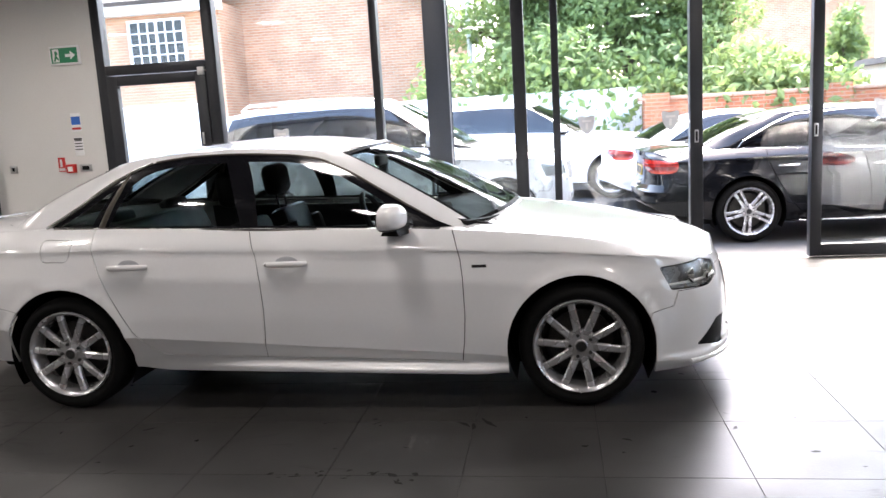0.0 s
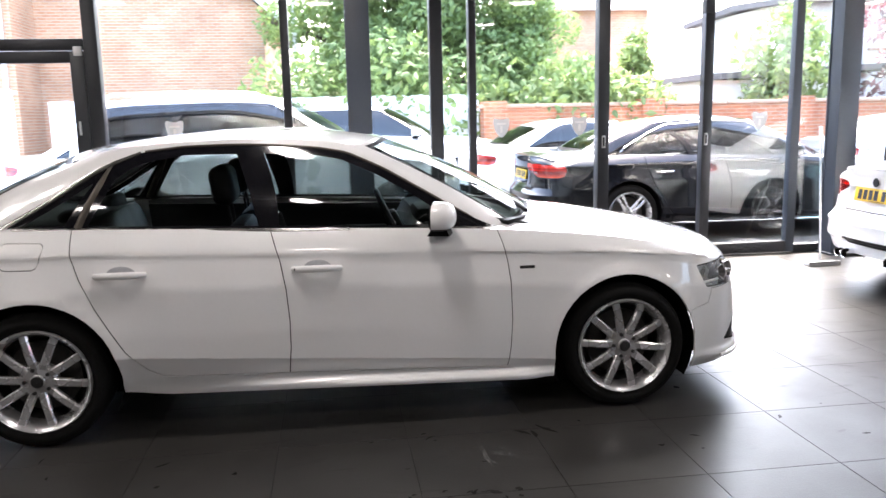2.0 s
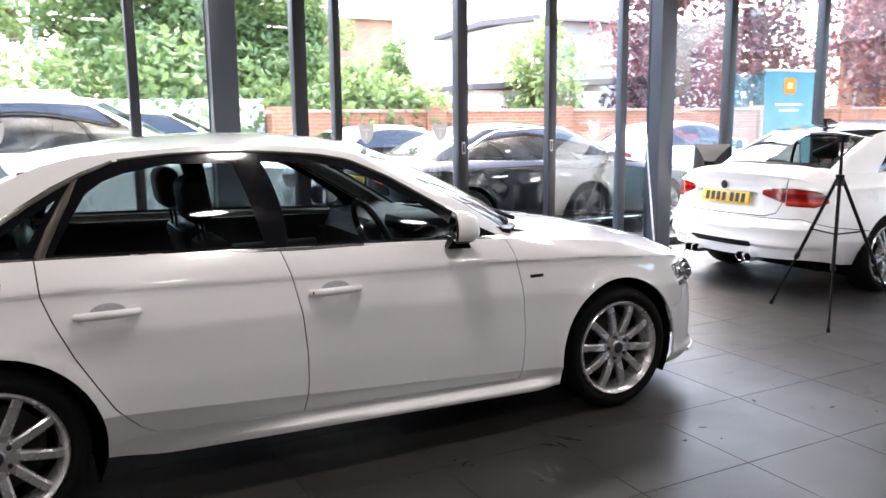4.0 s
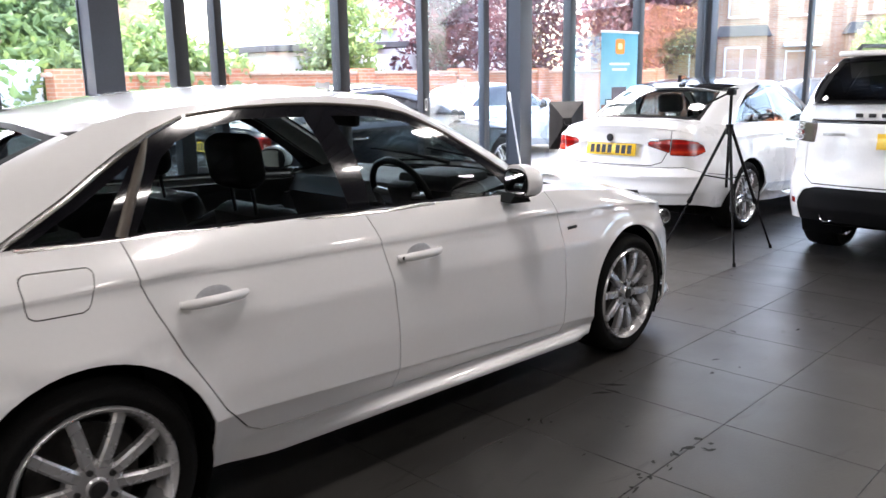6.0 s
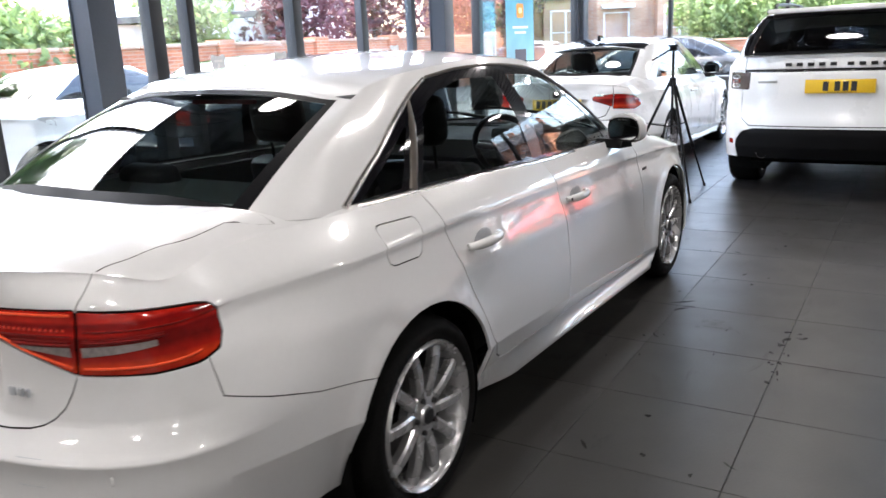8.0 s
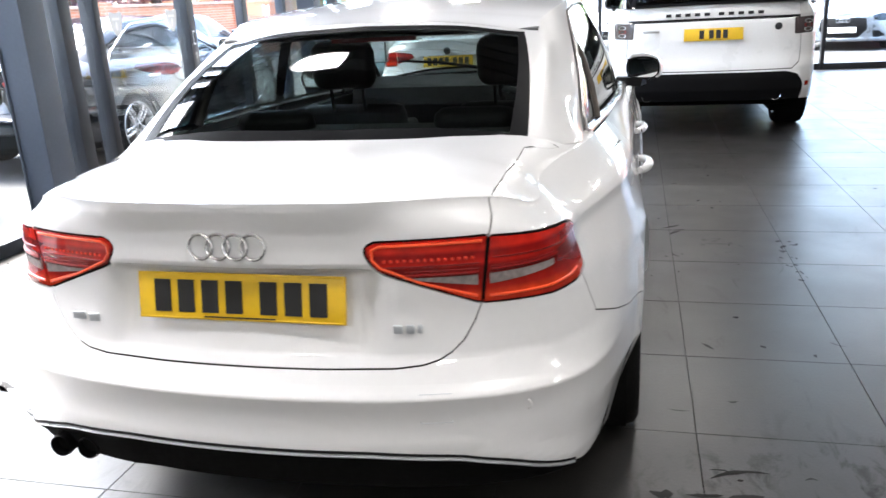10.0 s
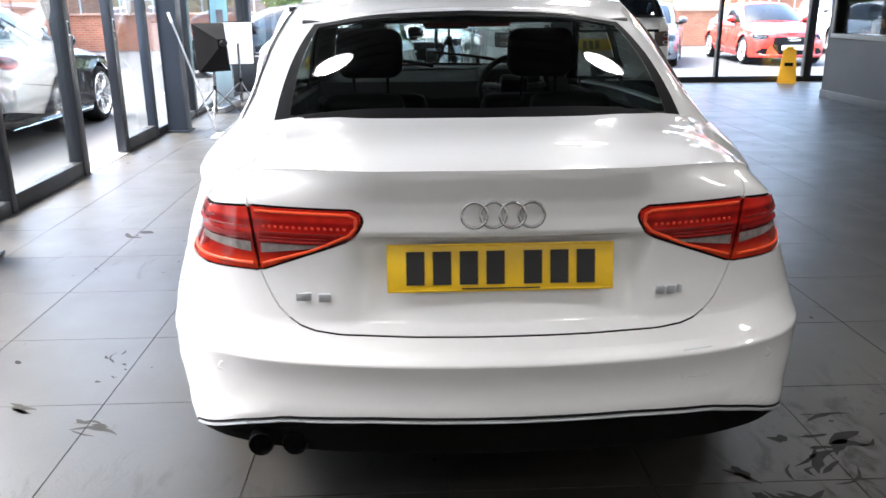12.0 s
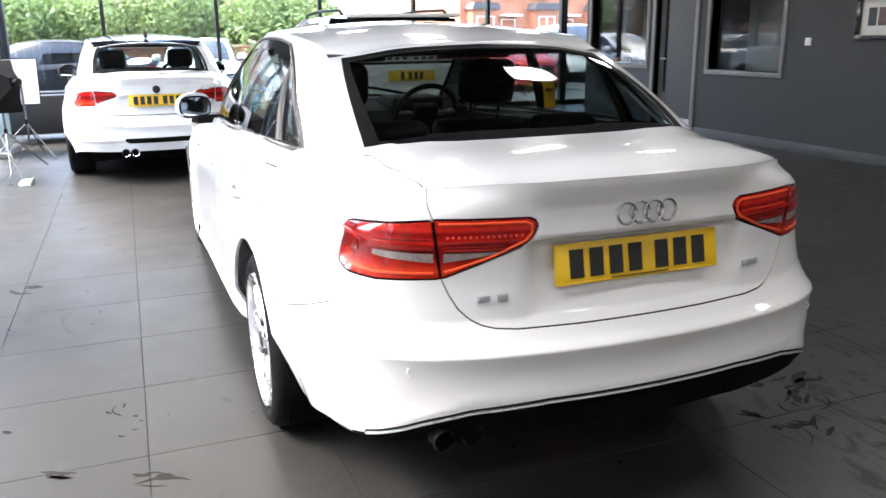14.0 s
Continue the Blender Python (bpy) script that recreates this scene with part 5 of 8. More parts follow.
    mp2.inputs["Scale"].default_value, mp2.inputs["Rotation"].default_value = (1.1, 9, 1), (0, 0, radians(-38))
    L.new(geo.outputs["Position"], mp2.inputs["Vector"])
    pale = ramp(noise(2.6, 8, mp2.outputs["Vector"], 0.7, 0.5), 0.70, (0, 0, 0), 0.78, (0.5, 0.5, 0.5))
    col = mix("MIX", pale, col, (0.22, 0.22, 0.215))
    dust = ramp(noise(7, 8, None, 0.75), 0.68, (0, 0, 0), 0.78, (0.25, 0.25, 0.25))
    col = mix("MIX", dust, col, (0.17, 0.168, 0.16))
    marks = mix("LIGHTEN", 1.0, scuff, dk)
    specks = ramp(noise(11, 2, None, 0.4), 0.755, (0, 0, 0), 0.765, (1, 1, 1))
    col = mix("MIX", specks, col, (0.012, 0.012, 0.012))
    marks = mix("LIGHTEN", 1.0, marks, specks)
    L.new(col, b.inputs["Base Color"])
    rr = N.new("ShaderNodeMapRange")
    rr.inputs["From Min"].default_value, rr.inputs["From Max"].default_value, rr.inputs["To Min"].default_value, rr.inputs["To Max"].default_value = 0.3, 0.7, 0.36, 0.44
    L.new(noise(3.1, 6), rr.inputs["Value"])
    rs, sp = N.new("ShaderNodeMath"), N.new("ShaderNodeMath")
    rs.operation = sp.operation = "MULTIPLY_ADD"
    rs.inputs[1].default_value, sp.inputs[1].default_value, sp.inputs[2].default_value = 0.25, -0.45, 0.50
    L.new(marks, rs.inputs[0]), L.new(rr.outputs["Result"], rs.inputs[2]), L.new(rs.outputs[0], b.inputs["Roughness"])
    L.new(marks, sp.inputs[0]), L.new(sp.outputs[0], b.inputs["Specular IOR Level"])
    bp = N.new("ShaderNodeBump")
    bp.inputs["Strength"].default_value, bp.inputs["Distance"].default_value = 0.12, 0.004
    L.new(noise(90, 4), bp.inputs["Height"]), L.new(bp.outputs["Normal"], b.inputs["Normal"])


M_TILE = node_mat("dark_stone_tile", _tiles, 0.36)
M_GROUT = mat("grout", (0.024, 0.024, 0.024), 0.9, var=0.2)
M_WALLW = mat("white_wall_paint", (0.66, 0.65, 0.62), 0.7, var=0.05, scale=1.2, fine=120, bump=0.08)
M_WALLD = mat("dark_grey_wall_paint", (0.040, 0.041, 0.044), 0.6, var=0.10, scale=1.5, fine=150, bump=0.1)
M_SKIRT = mat("grey_skirting_paint", (0.060, 0.061, 0.064), 0.5, var=0.08)
M_FRAMEG = mat("grey_frame_paint", (0.20, 0.20, 0.20), 0.5, var=0.1)
M_ALU = mat("anthracite_aluminium", (0.022, 0.024, 0.028), 0.42, metal=0.3, var=0.12, scale=4, fine=90)
M_COLUMN = mat("slate_blue_steel", (0.034, 0.043, 0.058), 0.45, var=0.10, scale=2)
M_CEIL = mat("dark_ceiling_sheet", (0.060, 0.060, 0.062), 0.7, var=0.15, scale=2)
M_DOORW = mat("door_paint", (0.075, 0.075, 0.078), 0.5, var=0.08)
M_STEELP = mat("brushed_steel", (0.5, 0.5, 0.5), 0.35, metal=0.9, var=0.08)

XW, XE, YS, YN, ZC = -6.5, 10.2, -5.95, 3.0, 3.55

floor = part("floor", box_bm(XW - 0.1, XE + 0.1, -9.2, YN + 0.06, -0.12, -0.004), M_GROUT)
tagged(floor, "dark stone tiled showroom floor, scuffed and dusty", "floor", kind="structure")

# west wall, the plain white wall on the window side, the dark office wall
wall_west = tagged(part("wall_west", box_bm(XW - 0.2, XW, -9.2, YN + 0.1, 0, ZC), M_WALLW), "plain white painted end wall", "wall", kind="structure")
wall_north = tagged(part("wall_north", box_bm(XW, -3.32, YN - 0.06, YN + 0.16, 0, ZC), M_WALLW), "white painted wall with safety signs beside the glass door", "wall", kind="structure")
tagged(part("wall_outer_south", box_bm(XW, XE, -9.4, -9.2, 0, ZC), M_WALLW), "plain wall behind the offices", "wall", kind="structure")


def office_wall():
    bm = bmesh.new()
    y0, y1 = YS - 0.14, YS
    holes = [(3.33, 4.59, 0.90, 2.15), (4.89, 5.77, 0.0, 2.08), (5.97, 7.50, 0.93, 2.15)]
    xs = [XW] + [v for h in holes for v in h[:2]] + [7.66]
    for a, b in zip(xs[::2], xs[1::2]):
        bx(bm, a, b, y0, y1, 0, ZC)
    for a, b, z0, z1 in holes:
        if z0 > 0:
            bx(bm, a, b, y0, y1, 0, z0)
        bx(bm, a, b, y0, y1, z1, ZC)
    tagged(part("wall_south", bm, M_WALLD), "dark grey painted office wall with windows and a door", "wall", kind="structure")
    tagged(part("wall_return", box_bm(7.52, 7.66, -9.2, y0, 0, ZC), M_WALLD), "dark grey painted return wall of the office", "wall", kind="structure")
    sk = bmesh.new()
    for a, b in ((XW, 4.82), (5.84, 7.672)):
        bx(sk, a, b, y1, y1 + 0.014, 0.0, 0.12, 0.004)
    tagged(part("baseboard", sk, M_SKIRT), "grey painted baseboard along the office wall", "baseboard", kind="structure")
    for i, (a, b, z0, z1) in enumerate((holes[0], holes[2])):
        w = tagged(new("window_%d" % (i + 8)), "internal office window in a grey painted frame", "window", kind="structure")
        for nm, q in (("window_frame", (a - 0.06, b + 0.06, z0 - 0.06, z0)), ("window_frame", (a - 0.06, b + 0.06, z1, z1 + 0.06)), ("window_frame", (a - 0.06, a, z0, z1)), ("window_frame", (b, b + 0.06, z0, z1))):
            part(nm, box_bm(q[0], q[1], y0 - 0.01, y1 + 0.022, q[2], q[3], 0.005), M_FRAMEG, w)
        p = part("pane", box_bm(a, b, y0 + 0.05, y0 + 0.058, z0, z1), M_WINDOW, w)
        p.visible_shadow = False
    d = tagged(new("door_2"), "closed dark grey office door with a steel kick plate", "door", kind="structure")
    for q in ((4.82, 4.89, 0, 2.15), (5.77, 5.84, 0, 2.15), (4.89, 5.77, 2.08, 2.15)):
        part("door_frame", box_bm(q[0], q[1], y0 - 0.01, y1 + 0.024, q[2], q[3], 0.006), M_FRAMEG, d)
    leaf = part("door_leaf", box_bm(4.90, 5.76, y0 + 0.02, y0 + 0.065, 0.008, 2.075, 0.003), M_DOORW, d)
    part("kick_plate", box_bm(4.93, 5.73, y0 + 0.066, y0 + 0.069, 0.03, 0.20), M_STEELP, leaf)
    part("door_glazing_slot", box_bm(5.58, 5.64, y0 + 0.066, y0 + 0.07, 0.55, 1.95), M_TRIM, leaf)
    h = part("door_handle", rod_bm((5.66, y1 - 0.02, 1.02), (5.54, y1 - 0.02, 1.02), 0.010), M_STEELP, leaf)
    # what can be seen in the office: a desk with clutter under the window, and the outer window
    desk = thing("office_desk", Matrix.Translation((6.75, YS - 0.50, 0)), "pale office desk standing under the internal window", "desk")
    part("desktop", box_bm(-0.7, 0.7, -0.32, 0.30, 0.90, 0.93, 0.004), M_WALLW, desk)
    for sx in (-0.66, 0.66):
        part("desk_leg", box_bm(sx - 0.03, sx + 0.03, -0.28, 0.26, 0, 0.90), M_STEELP, desk)
    for x, w, hh, m in ((6.35, 0.30, 0.13, M_DASH), (6.85, 0.08, 0.09, M_SKIRT), (7.05, 0.10, 0.20, mat("cardboard", (0.35, 0.24, 0.13), 0.8)), (7.28, 0.22, 0.07, mat("brown_folder", (0.22, 0.10, 0.06), 0.7))):
        t = thing("desk_item", Matrix.Translation((x, YS - 0.38, 0.93)), "small dark office item lying on the desk", "office item", "items on the office desk")
        bm = bmesh.new()
        slab(bm, [(-w / 2, 0), (w / 2, 0), (w * 0.42, hh * 0.8), (w * 0.05, hh), (-w * 0.45, hh * 0.7)], "y", -0.07, 0.07)
        part("item_body", bm, m, t)
    sw = thing("light_switch", Matrix.Translation((2.93, YS, 1.26)), "white plastic light switch on the dark wall", "switch")
    part("switch_plate", box_bm(-0.043, 0.043, 0, 0.012, -0.043, 0.043, 0.004), M_WHITE2, sw)
    part("rocker", box_bm(-0.014, 0.014, 0.011, 0.017, -0.02, 0.02, 0.003), M_WHITE2, sw)
    pic = thing("wall_picture", Matrix.Translation((1.93, YS, 1.28)), "framed picture in a deep black frame on the dark wall", "picture")
    for q in ((-0.36, 0.36, 0, 0.045), (-0.36, 0.36, 0.40, 0.445), (-0.36, -0.31, 0.045, 0.40), (0.31, 0.36, 0.045, 0.40)):
        part("picture_frame", box_bm(q[0], q[1], 0, 0.05, q[2], q[3], 0.004), M_PIANO, pic)
    part("mount", box_bm(-0.31, 0.31, 0.005, 0.012, 0.045, 0.40), M_WALLW, pic)
    for k, c in enumerate(((0.10, 0.04, 0.05), (0.05, 0.05, 0.12), (0.15, 0.08, 0.09), (0.04, 0.05, 0.06))):
        part("printed_panel", box_bm(-0.23 + k * 0.12, -0.13 + k * 0.12, 0.012, 0.014, 0.14, 0.32), mat("print_ink", c, 0.5), pic)


office_wall()

# ceiling: ribbed sheet and beams in one mesh
bm = bmesh.new()
bx(bm, XW, XE, -9.2, YN + 0.1, ZC, ZC + 0.1)
for i in range(int((XE - XW) / 0.3)):
    bx(bm, XW + i * 0.3, XW + i * 0.3 + 0.12, -9.2, YN, ZC - 0.05, ZC)
for y in (-4.6, -1.4, 1.6):
    bx(bm, XW, XE, y - 0.09, y + 0.09, ZC - 0.30, ZC - 0.05)
tagged(part("ceiling", bm, M_CEIL), "dark ribbed metal ceiling with steel beams", "ceiling", kind="structure")

M_BULB = glow_mat("lamp_diffuser_glow", (1.0, 0.97, 0.94), 3.5)


def high_bay(x, y, z, m=None):
    lamp = thing("pendant_lamp", Matrix.Translation((x, y, z)), "round pendant showroom lamp hanging lit from the ceiling", "lamp", "pendant lamps over the cars")
    part("shade", lathe(bmesh.new(), [(0.02, 0.0), (0.07, 0.0), (0.09, -0.10), (0.20, -0.20), (0.235, -0.245), (0.228, -0.245), (0.19, -0.195), (0.08, -0.11)], 36, Matrix.Rotation(radians(90), 4, "X")), M_STEELP, lamp)
    part("diffuser", lathe(bmesh.new(), [(0.0005, -0.235), (0.10, -0.236), (0.20, -0.225), (0.205, -0.215)], 36, Matrix.Rotation(radians(90), 4, "X")), M_BULB, lamp)
    part("hanging_rod", rod_bm((0, 0, 0), (0, 0, ZC - z), 0.008), M_STEELP, lamp)
    return lamp


L0 = high_bay(-0.1, 1.1, 3.35)
for x in (-5.6, -3.0, -0.1, 2.9, 5.9, 8.6):
    for y in (1.1, -1.4, -4.2):
        if (x, y) != (-0.1, 1.1):
            copy_thing(L0, Matrix.Translation((x, y, 3.35)))

# ---- glazed front ----
def glazing_line():
    # window bays: posts by x and width, the bays between them
    ys, yn = YN - 0.05, YN + 0.05
    Z1 = 3.32
    def bay(i, a, b, pa, pb, z0=0.09, label="fixed floor-to-ceiling glass bay in a dark metal frame"):
        w = tagged(new("window_%d" % i), label, "window", kind="structure")
        part("window_sill", box_bm(a, b, ys, yn, 0.0, z0, 0.004), M_ALU, w)
        part("window_frame", box_bm(b - pb / 2, b + pb / 2, ys - 0.012, yn + 0.012, 0.0, Z1, 0.006), M_ALU, w)
        p = part("pane", box_bm(a + pa / 2, b - pb / 2, YN - 0.006, YN + 0.006, z0, Z1), M_WINDOW, w)
        p.visible_shadow = False
        return w
    bay(1, -2.04, -0.40, 0.10, 0.075)
    bay(2, -0.40, 0.99, 0.075, 0.12)
    bay(3, 0.99, 1.335, 0.12, 0.07)
    bay(4, 1.335, 2.63, 0.07, 0.115, 0.12)
    w = tagged(new("door_1"), "sliding glass door slid open, in a dark metal frame", "door", kind="structure")
    y0, y1 = YN - 0.045, YN + 0.045
    part("door_stile", box_bm(3.66, 3.76, y0, y1, 0.012, Z1 - 0.9, 0.006), M_ALU, w)
    part("door_stile", box_bm(4.62, 4.71, y0, y1, 0.012, Z1, 0.006), M_COLUMN, w)
    part("door_rail", box_bm(3.76, 4.62, y0, y1, 0.012, 0.13, 0.006), M_ALU, w)
    part("door_stile_top", box_bm(3.66, 3.76, y0, y1, Z1 - 0.9, Z1, 0.006), M_ALU, w)
    p = part("pane", box_bm(3.76, 4.62, YN - 0.006, YN + 0.006, 0.13, Z1), M_WINDOW, w)
    p.visible_shadow = False
    for x, yy in ((3.70, y0), (2.63, ys - 0.012)):
        hd = part("recessed_handle", box_bm(x - 0.018, x + 0.018, yy - 0.004, yy + 0.002, 1.14, 1.26, 0.004), M_STEELP, w)
        part("handle_cup", box_bm(x - 0.009, x + 0.009, yy - 0.0065, yy - 0.003, 1.155, 1.245), M_TRIM, hd)
    bay(5, 4.71, 6.29, 0.02, 0.11)
    bay(6, 6.29, 7.92, 0.11, 0.11)
    bay(7, 7.92, 9.80, 0.11, 0.10)
    # header and floor track
    tagged(part("trim", box_bm(-3.32, XE, ys - 0.03, yn + 0.03, Z1, ZC, 0.01), M_ALU), "dark metal header over the glazing", "trim", kind="structure")
    tagged(part("threshold", box_bm(2.69, 3.66, YN - 0.06, YN + 0.06, -0.03, 0.006), M_STEELP), "metal threshold track of the sliding door", "threshold", kind="structure")
    # side door with a window over it
    d = tagged(new("door_3"), "closed dark-framed glass side door", "door", kind="structure")
    part("door_frame", box_bm(-3.320, -3.220, ys - 0.02, yn, 0, Z1, 0.006), M_ALU, d)
    part("door_frame", box_bm(-2.140, -2.020, ys - 0.02, yn, 0, Z1, 0.006), M_ALU, d)
    part("door_frame", box_bm(-3.220, -2.140, ys - 0.02, yn, 2.12, 2.22, 0.006), M_ALU, d)
    leaf = new("door_leaf")
    leaf.parent = d
    for q in ((-3.215, -3.100, 0.01, 2.11), (-2.260, -2.145, 0.01, 2.11), (-3.100, -2.260, 0.01, 0.16), (-3.100, -2.260, 2.01, 2.11)):
        part("door_rail", box_bm(q[0], q[1], ys - 0.035, ys + 0.03, q[2], q[3], 0.005), M_ALU, leaf)
    for a, b, z0, z1 in ((-3.100, -2.260, 0.16, 2.01),):
        p = part("pane", box_bm(a, b, ys - 0.006, ys + 0.006, z0, z1), M_WINDOW, leaf)
        p.visible_shadow = False
    part("door_handle", rod_bm((-2.210, ys - 0.075, 1.38), (-2.210, ys - 0.075, 1.50), 0.010), M_STEELP, leaf)
    part("door_closer", box_bm(-2.220, -2.150, ys - 0.05, ys - 0.021, 2.07, 2.15, 0.004), M_STEELP, d)
    p = part("pane", box_bm(-3.220, -2.140, YN - 0.006, YN + 0.006, 2.22, Z1), M_WINDOW, d)
    p.visible_shadow = False
    # end glazing to the forecourt
    ye = [3.1, 1.50, -0.28, -2.05, -3.80, -5.30, -6.95, -8.6, -9.2]
    for i, (a, b) in enumerate(zip(ye, ye[1:])):
        w = tagged(new("window_%d" % (20 + i)), "tall forecourt glass bay in a dark metal frame", "window", kind="structure")
        t = 0.14 if b == -6.95 else 0.06
        part("window_frame", box_bm(XE - 0.06, XE + 0.06, b - t / 2, b + t / 2, 0, Z1, 0.006), M_ALU, w)
        part("window_sill", box_bm(XE - 0.05, XE + 0.05, b + t / 2, a - 0.03, 0, 0.10, 0.004), M_ALU, w)
        p = part("pane", box_bm(XE - 0.006, XE + 0.006, b + t / 2, a - 0.03, 0.10, Z1), M_WINDOW, w)
        p.visible_shadow = False
    tagged(part("trim", box_bm(XE - 0.08, XE + 0.08, -9.2, YN + 0.1, Z1, ZC, 0.01), M_ALU), "dark metal header over the end glazing", "trim", kind="structure")
    # columns inside
    for x, y in ((0.25, 2.69), (5.08, 2.83), (9.98, 2.98)):
        c = tagged(new("column_1"), "slate-blue painted steel column standing inside the glazing", "column", kind="structure")
        bm = bmesh.new()
        h = 0.105
        bx(bm, x - h, x + h, y - h, y - h + 0.016, 0.02, ZC, 0.003)
        bx(bm, x - h, x + h, y + h - 0.016, y + h, 0.02, ZC, 0.003)
        bx(bm, x - 0.095, x + 0.095, y - h + 0.016, y + h - 0.016, 0.02, ZC)
        part("shaft", bm, M_COLUMN, c)
        part("base_plate", box_bm(x - 0.13, x + 0.13, y - 0.13, y + 0.13, 0, 0.02, 0.004), M_COLUMN, c)


glazing_line()


def glass_sticker(x, z):
    """A pale crest stuck to the inside of a pane."""
    t = thing("window_sticker", Matrix.Translation((x, YN - 0.0075, z)), "pale frosted crest sticker on the showroom glass", "sticker", "crest stickers on the glass")
    part("shield", slab(bmesh.new(), smooth_poly([(-0.075, 0.085), (0, 0.075), (0.075, 0.085), (0.072, 0.0), (0.045, -0.06), (0, -0.095), (-0.045, -0.06), (-0.072, 0.0)], 3), "y", -0.001, 0.0), M_FROST, t)
    part("crest_bar", box_bm(-0.045, 0.045, -0.0022, -0.0012, 0.025, 0.045), M_SIGNW, t)
    part("crest_bar", box_bm(-0.012, 0.012, -0.0022, -0.0012, -0.05, 0.015), M_SIGNW, t)


# ---- signs on the white wall ----
M_GREEN = mat("green_sign", (0.004, 0.20, 0.085), 0.4, var=0.05)
M_SIGNW = mat("white_sign", (0.8, 0.8, 0.8), 0.4, var=0.03)
M_BLUE = mat("blue_sign", (0.02, 0.13, 0.50), 0.4, var=0.05)
M_RED = mat("red_sign", (0.55, 0.02, 0.015), 0.4, var=0.05)


def signs():
    yw = YN - 0.06
    s = thing("exit_sign", Matrix.Translation((-3.635, yw, 2.345)), "green running-figure exit sign in a white frame on the white wall", "sign")
    part("sign_body", box_bm(-0.165, 0.165, -0.035, 0, -0.085, 0.105, 0.006), M_SIGNW, s)
    part("sign_face", box_bm(-0.145, 0.145, -0.039, -0.034, -0.065, 0.085), M_GREEN, s)
    bm = bmesh.new()
    slab(bm, [(0.015, -0.008), (0.07, -0.008), (0.07, -0.035), (0.125, 0.008), (0.07, 0.05), (0.07, 0.022), (0.015, 0.022)], "y", -0.042, -0.038)
    part("arrow", bm, M_SIGNW, s)
    part("door_mark", box_bm(-0.125, -0.055, -0.041, -0.038, -0.055, 0.075), M_SIGNW, s)
    part("figure_mark", slab(bmesh.new(), [(-0.115, -0.045), (-0.10, -0.05), (-0.085, -0.015), (-0.065, -0.04), (-0.06, -0.03), (-0.08, 0.01), (-0.065, 0.03), (-0.085, 0.06), (-0.10, 0.045), (-0.095, 0.015)], "y", -0.044, -0.0405), M_GREEN, s)
    n = thing("safety_notice", Matrix.Translation((-3.620, yw, 1.60)), "small safety notice with a blue band on the white wall", "notice", "notices on the white wall")
    part("notice_board", box_bm(-0.055, 0.055, -0.006, 0, -0.02, 0.17, 0.001), M_SIGNW, n)
    part("blue_band", box_bm(-0.05, 0.05, -0.008, -0.005, 0.05, 0.135), M_BLUE, n)
    part("red_band", box_bm(-0.05, 0.05, -0.008, -0.005, 0.0, 0.022), M_RED, n)
    n = thing("safety_notice", Matrix.Translation((-3.620, yw, 1.36)), "small grey printed notice on the white wall", "notice", "notices on the white wall")
    part("notice_board", box_bm(-0.05, 0.05, -0.006, 0, -0.03, 0.16, 0.001), M_SIGNW, n)
    for k in range(4):
        part("text_bar", box_bm(-0.042, 0.042, -0.008, -0.005, 0.03 + 0.03 * k, 0.042 + 0.03 * k), M_SKIRT, n)
    part("header_bar", box_bm(-0.045, 0.045, -0.008, -0.005, 0.135, 0.152), M_TRIM, n)
    n = thing("fire_notice", Matrix.Translation((-3.840, yw, 1.17)), "red fire action notice on the white wall", "notice", "notices on the white wall")
    part("notice_board", box_bm(-0.04, 0.04, -0.006, 0, 0, 0.15, 0.001), M_RED, n)
    part("symbol", box_bm(-0.018, 0.006, -0.008, -0.005, 0.05, 0.13), M_SIGNW, n)
    part("text_bar", box_bm(-0.032, 0.032, -0.008, -0.005, 0.012, 0.038), M_SIGNW, n)
    c = thing("fire_call_point", Matrix.Translation((-3.720, yw, 1.20)), "red break-glass fire call point on the white wall", "call point")
    part("case", box_bm(-0.045, 0.045, -0.055, 0, -0.045, 0.045, 0.006), M_RED, c)
    part("glass_square", box_bm(-0.028, 0.028, -0.058, -0.054, -0.028, 0.022), M_SIGNW, c)
    k = thing("key_switch", Matrix.Translation((-3.570, yw, 1.20)), "grey metal key switch plate on the white wall", "switch")
    part("switch_plate", box_bm(-0.065, 0.065, -0.012, 0, -0.04, 0.04, 0.004), M_STEELP, k)
    part("switch_face", box_bm(-0.04, 0.04, -0.016, -0.011, -0.022, 0.022, 0.003), M_TRIM, k)
    k = thing("socket", Matrix.Translation((-4.400, yw, 1.22)), "small metal switch plate on the white wall", "switch")
    part("switch_plate", box_bm(-0.043, 0.043, -0.010, 0, -0.043, 0.043, 0.004), M_STEELP, k)
    part("switch_button", box_bm(-0.014, 0.014, -0.016, -0.009, -0.02, 0.02, 0.003), M_TRIM, k)
    p = tagged(new("column_2"), "dark metal post against the white wall", "column", kind="structure")
    part("post", box_bm(-4.90, -4.62, yw - 0.16, yw, 0, ZC, 0.006), M_ALU, p)


signs()
M_FROST = mat("frosted_sticker_film", (0.62, 0.64, 0.66), 0.6, var=0.05)
for x, z in ((-1.43, 1.40), (1.62, 1.36), (2.40, 1.36), (4.29, 1.37)):
    glass_sticker(x, z)


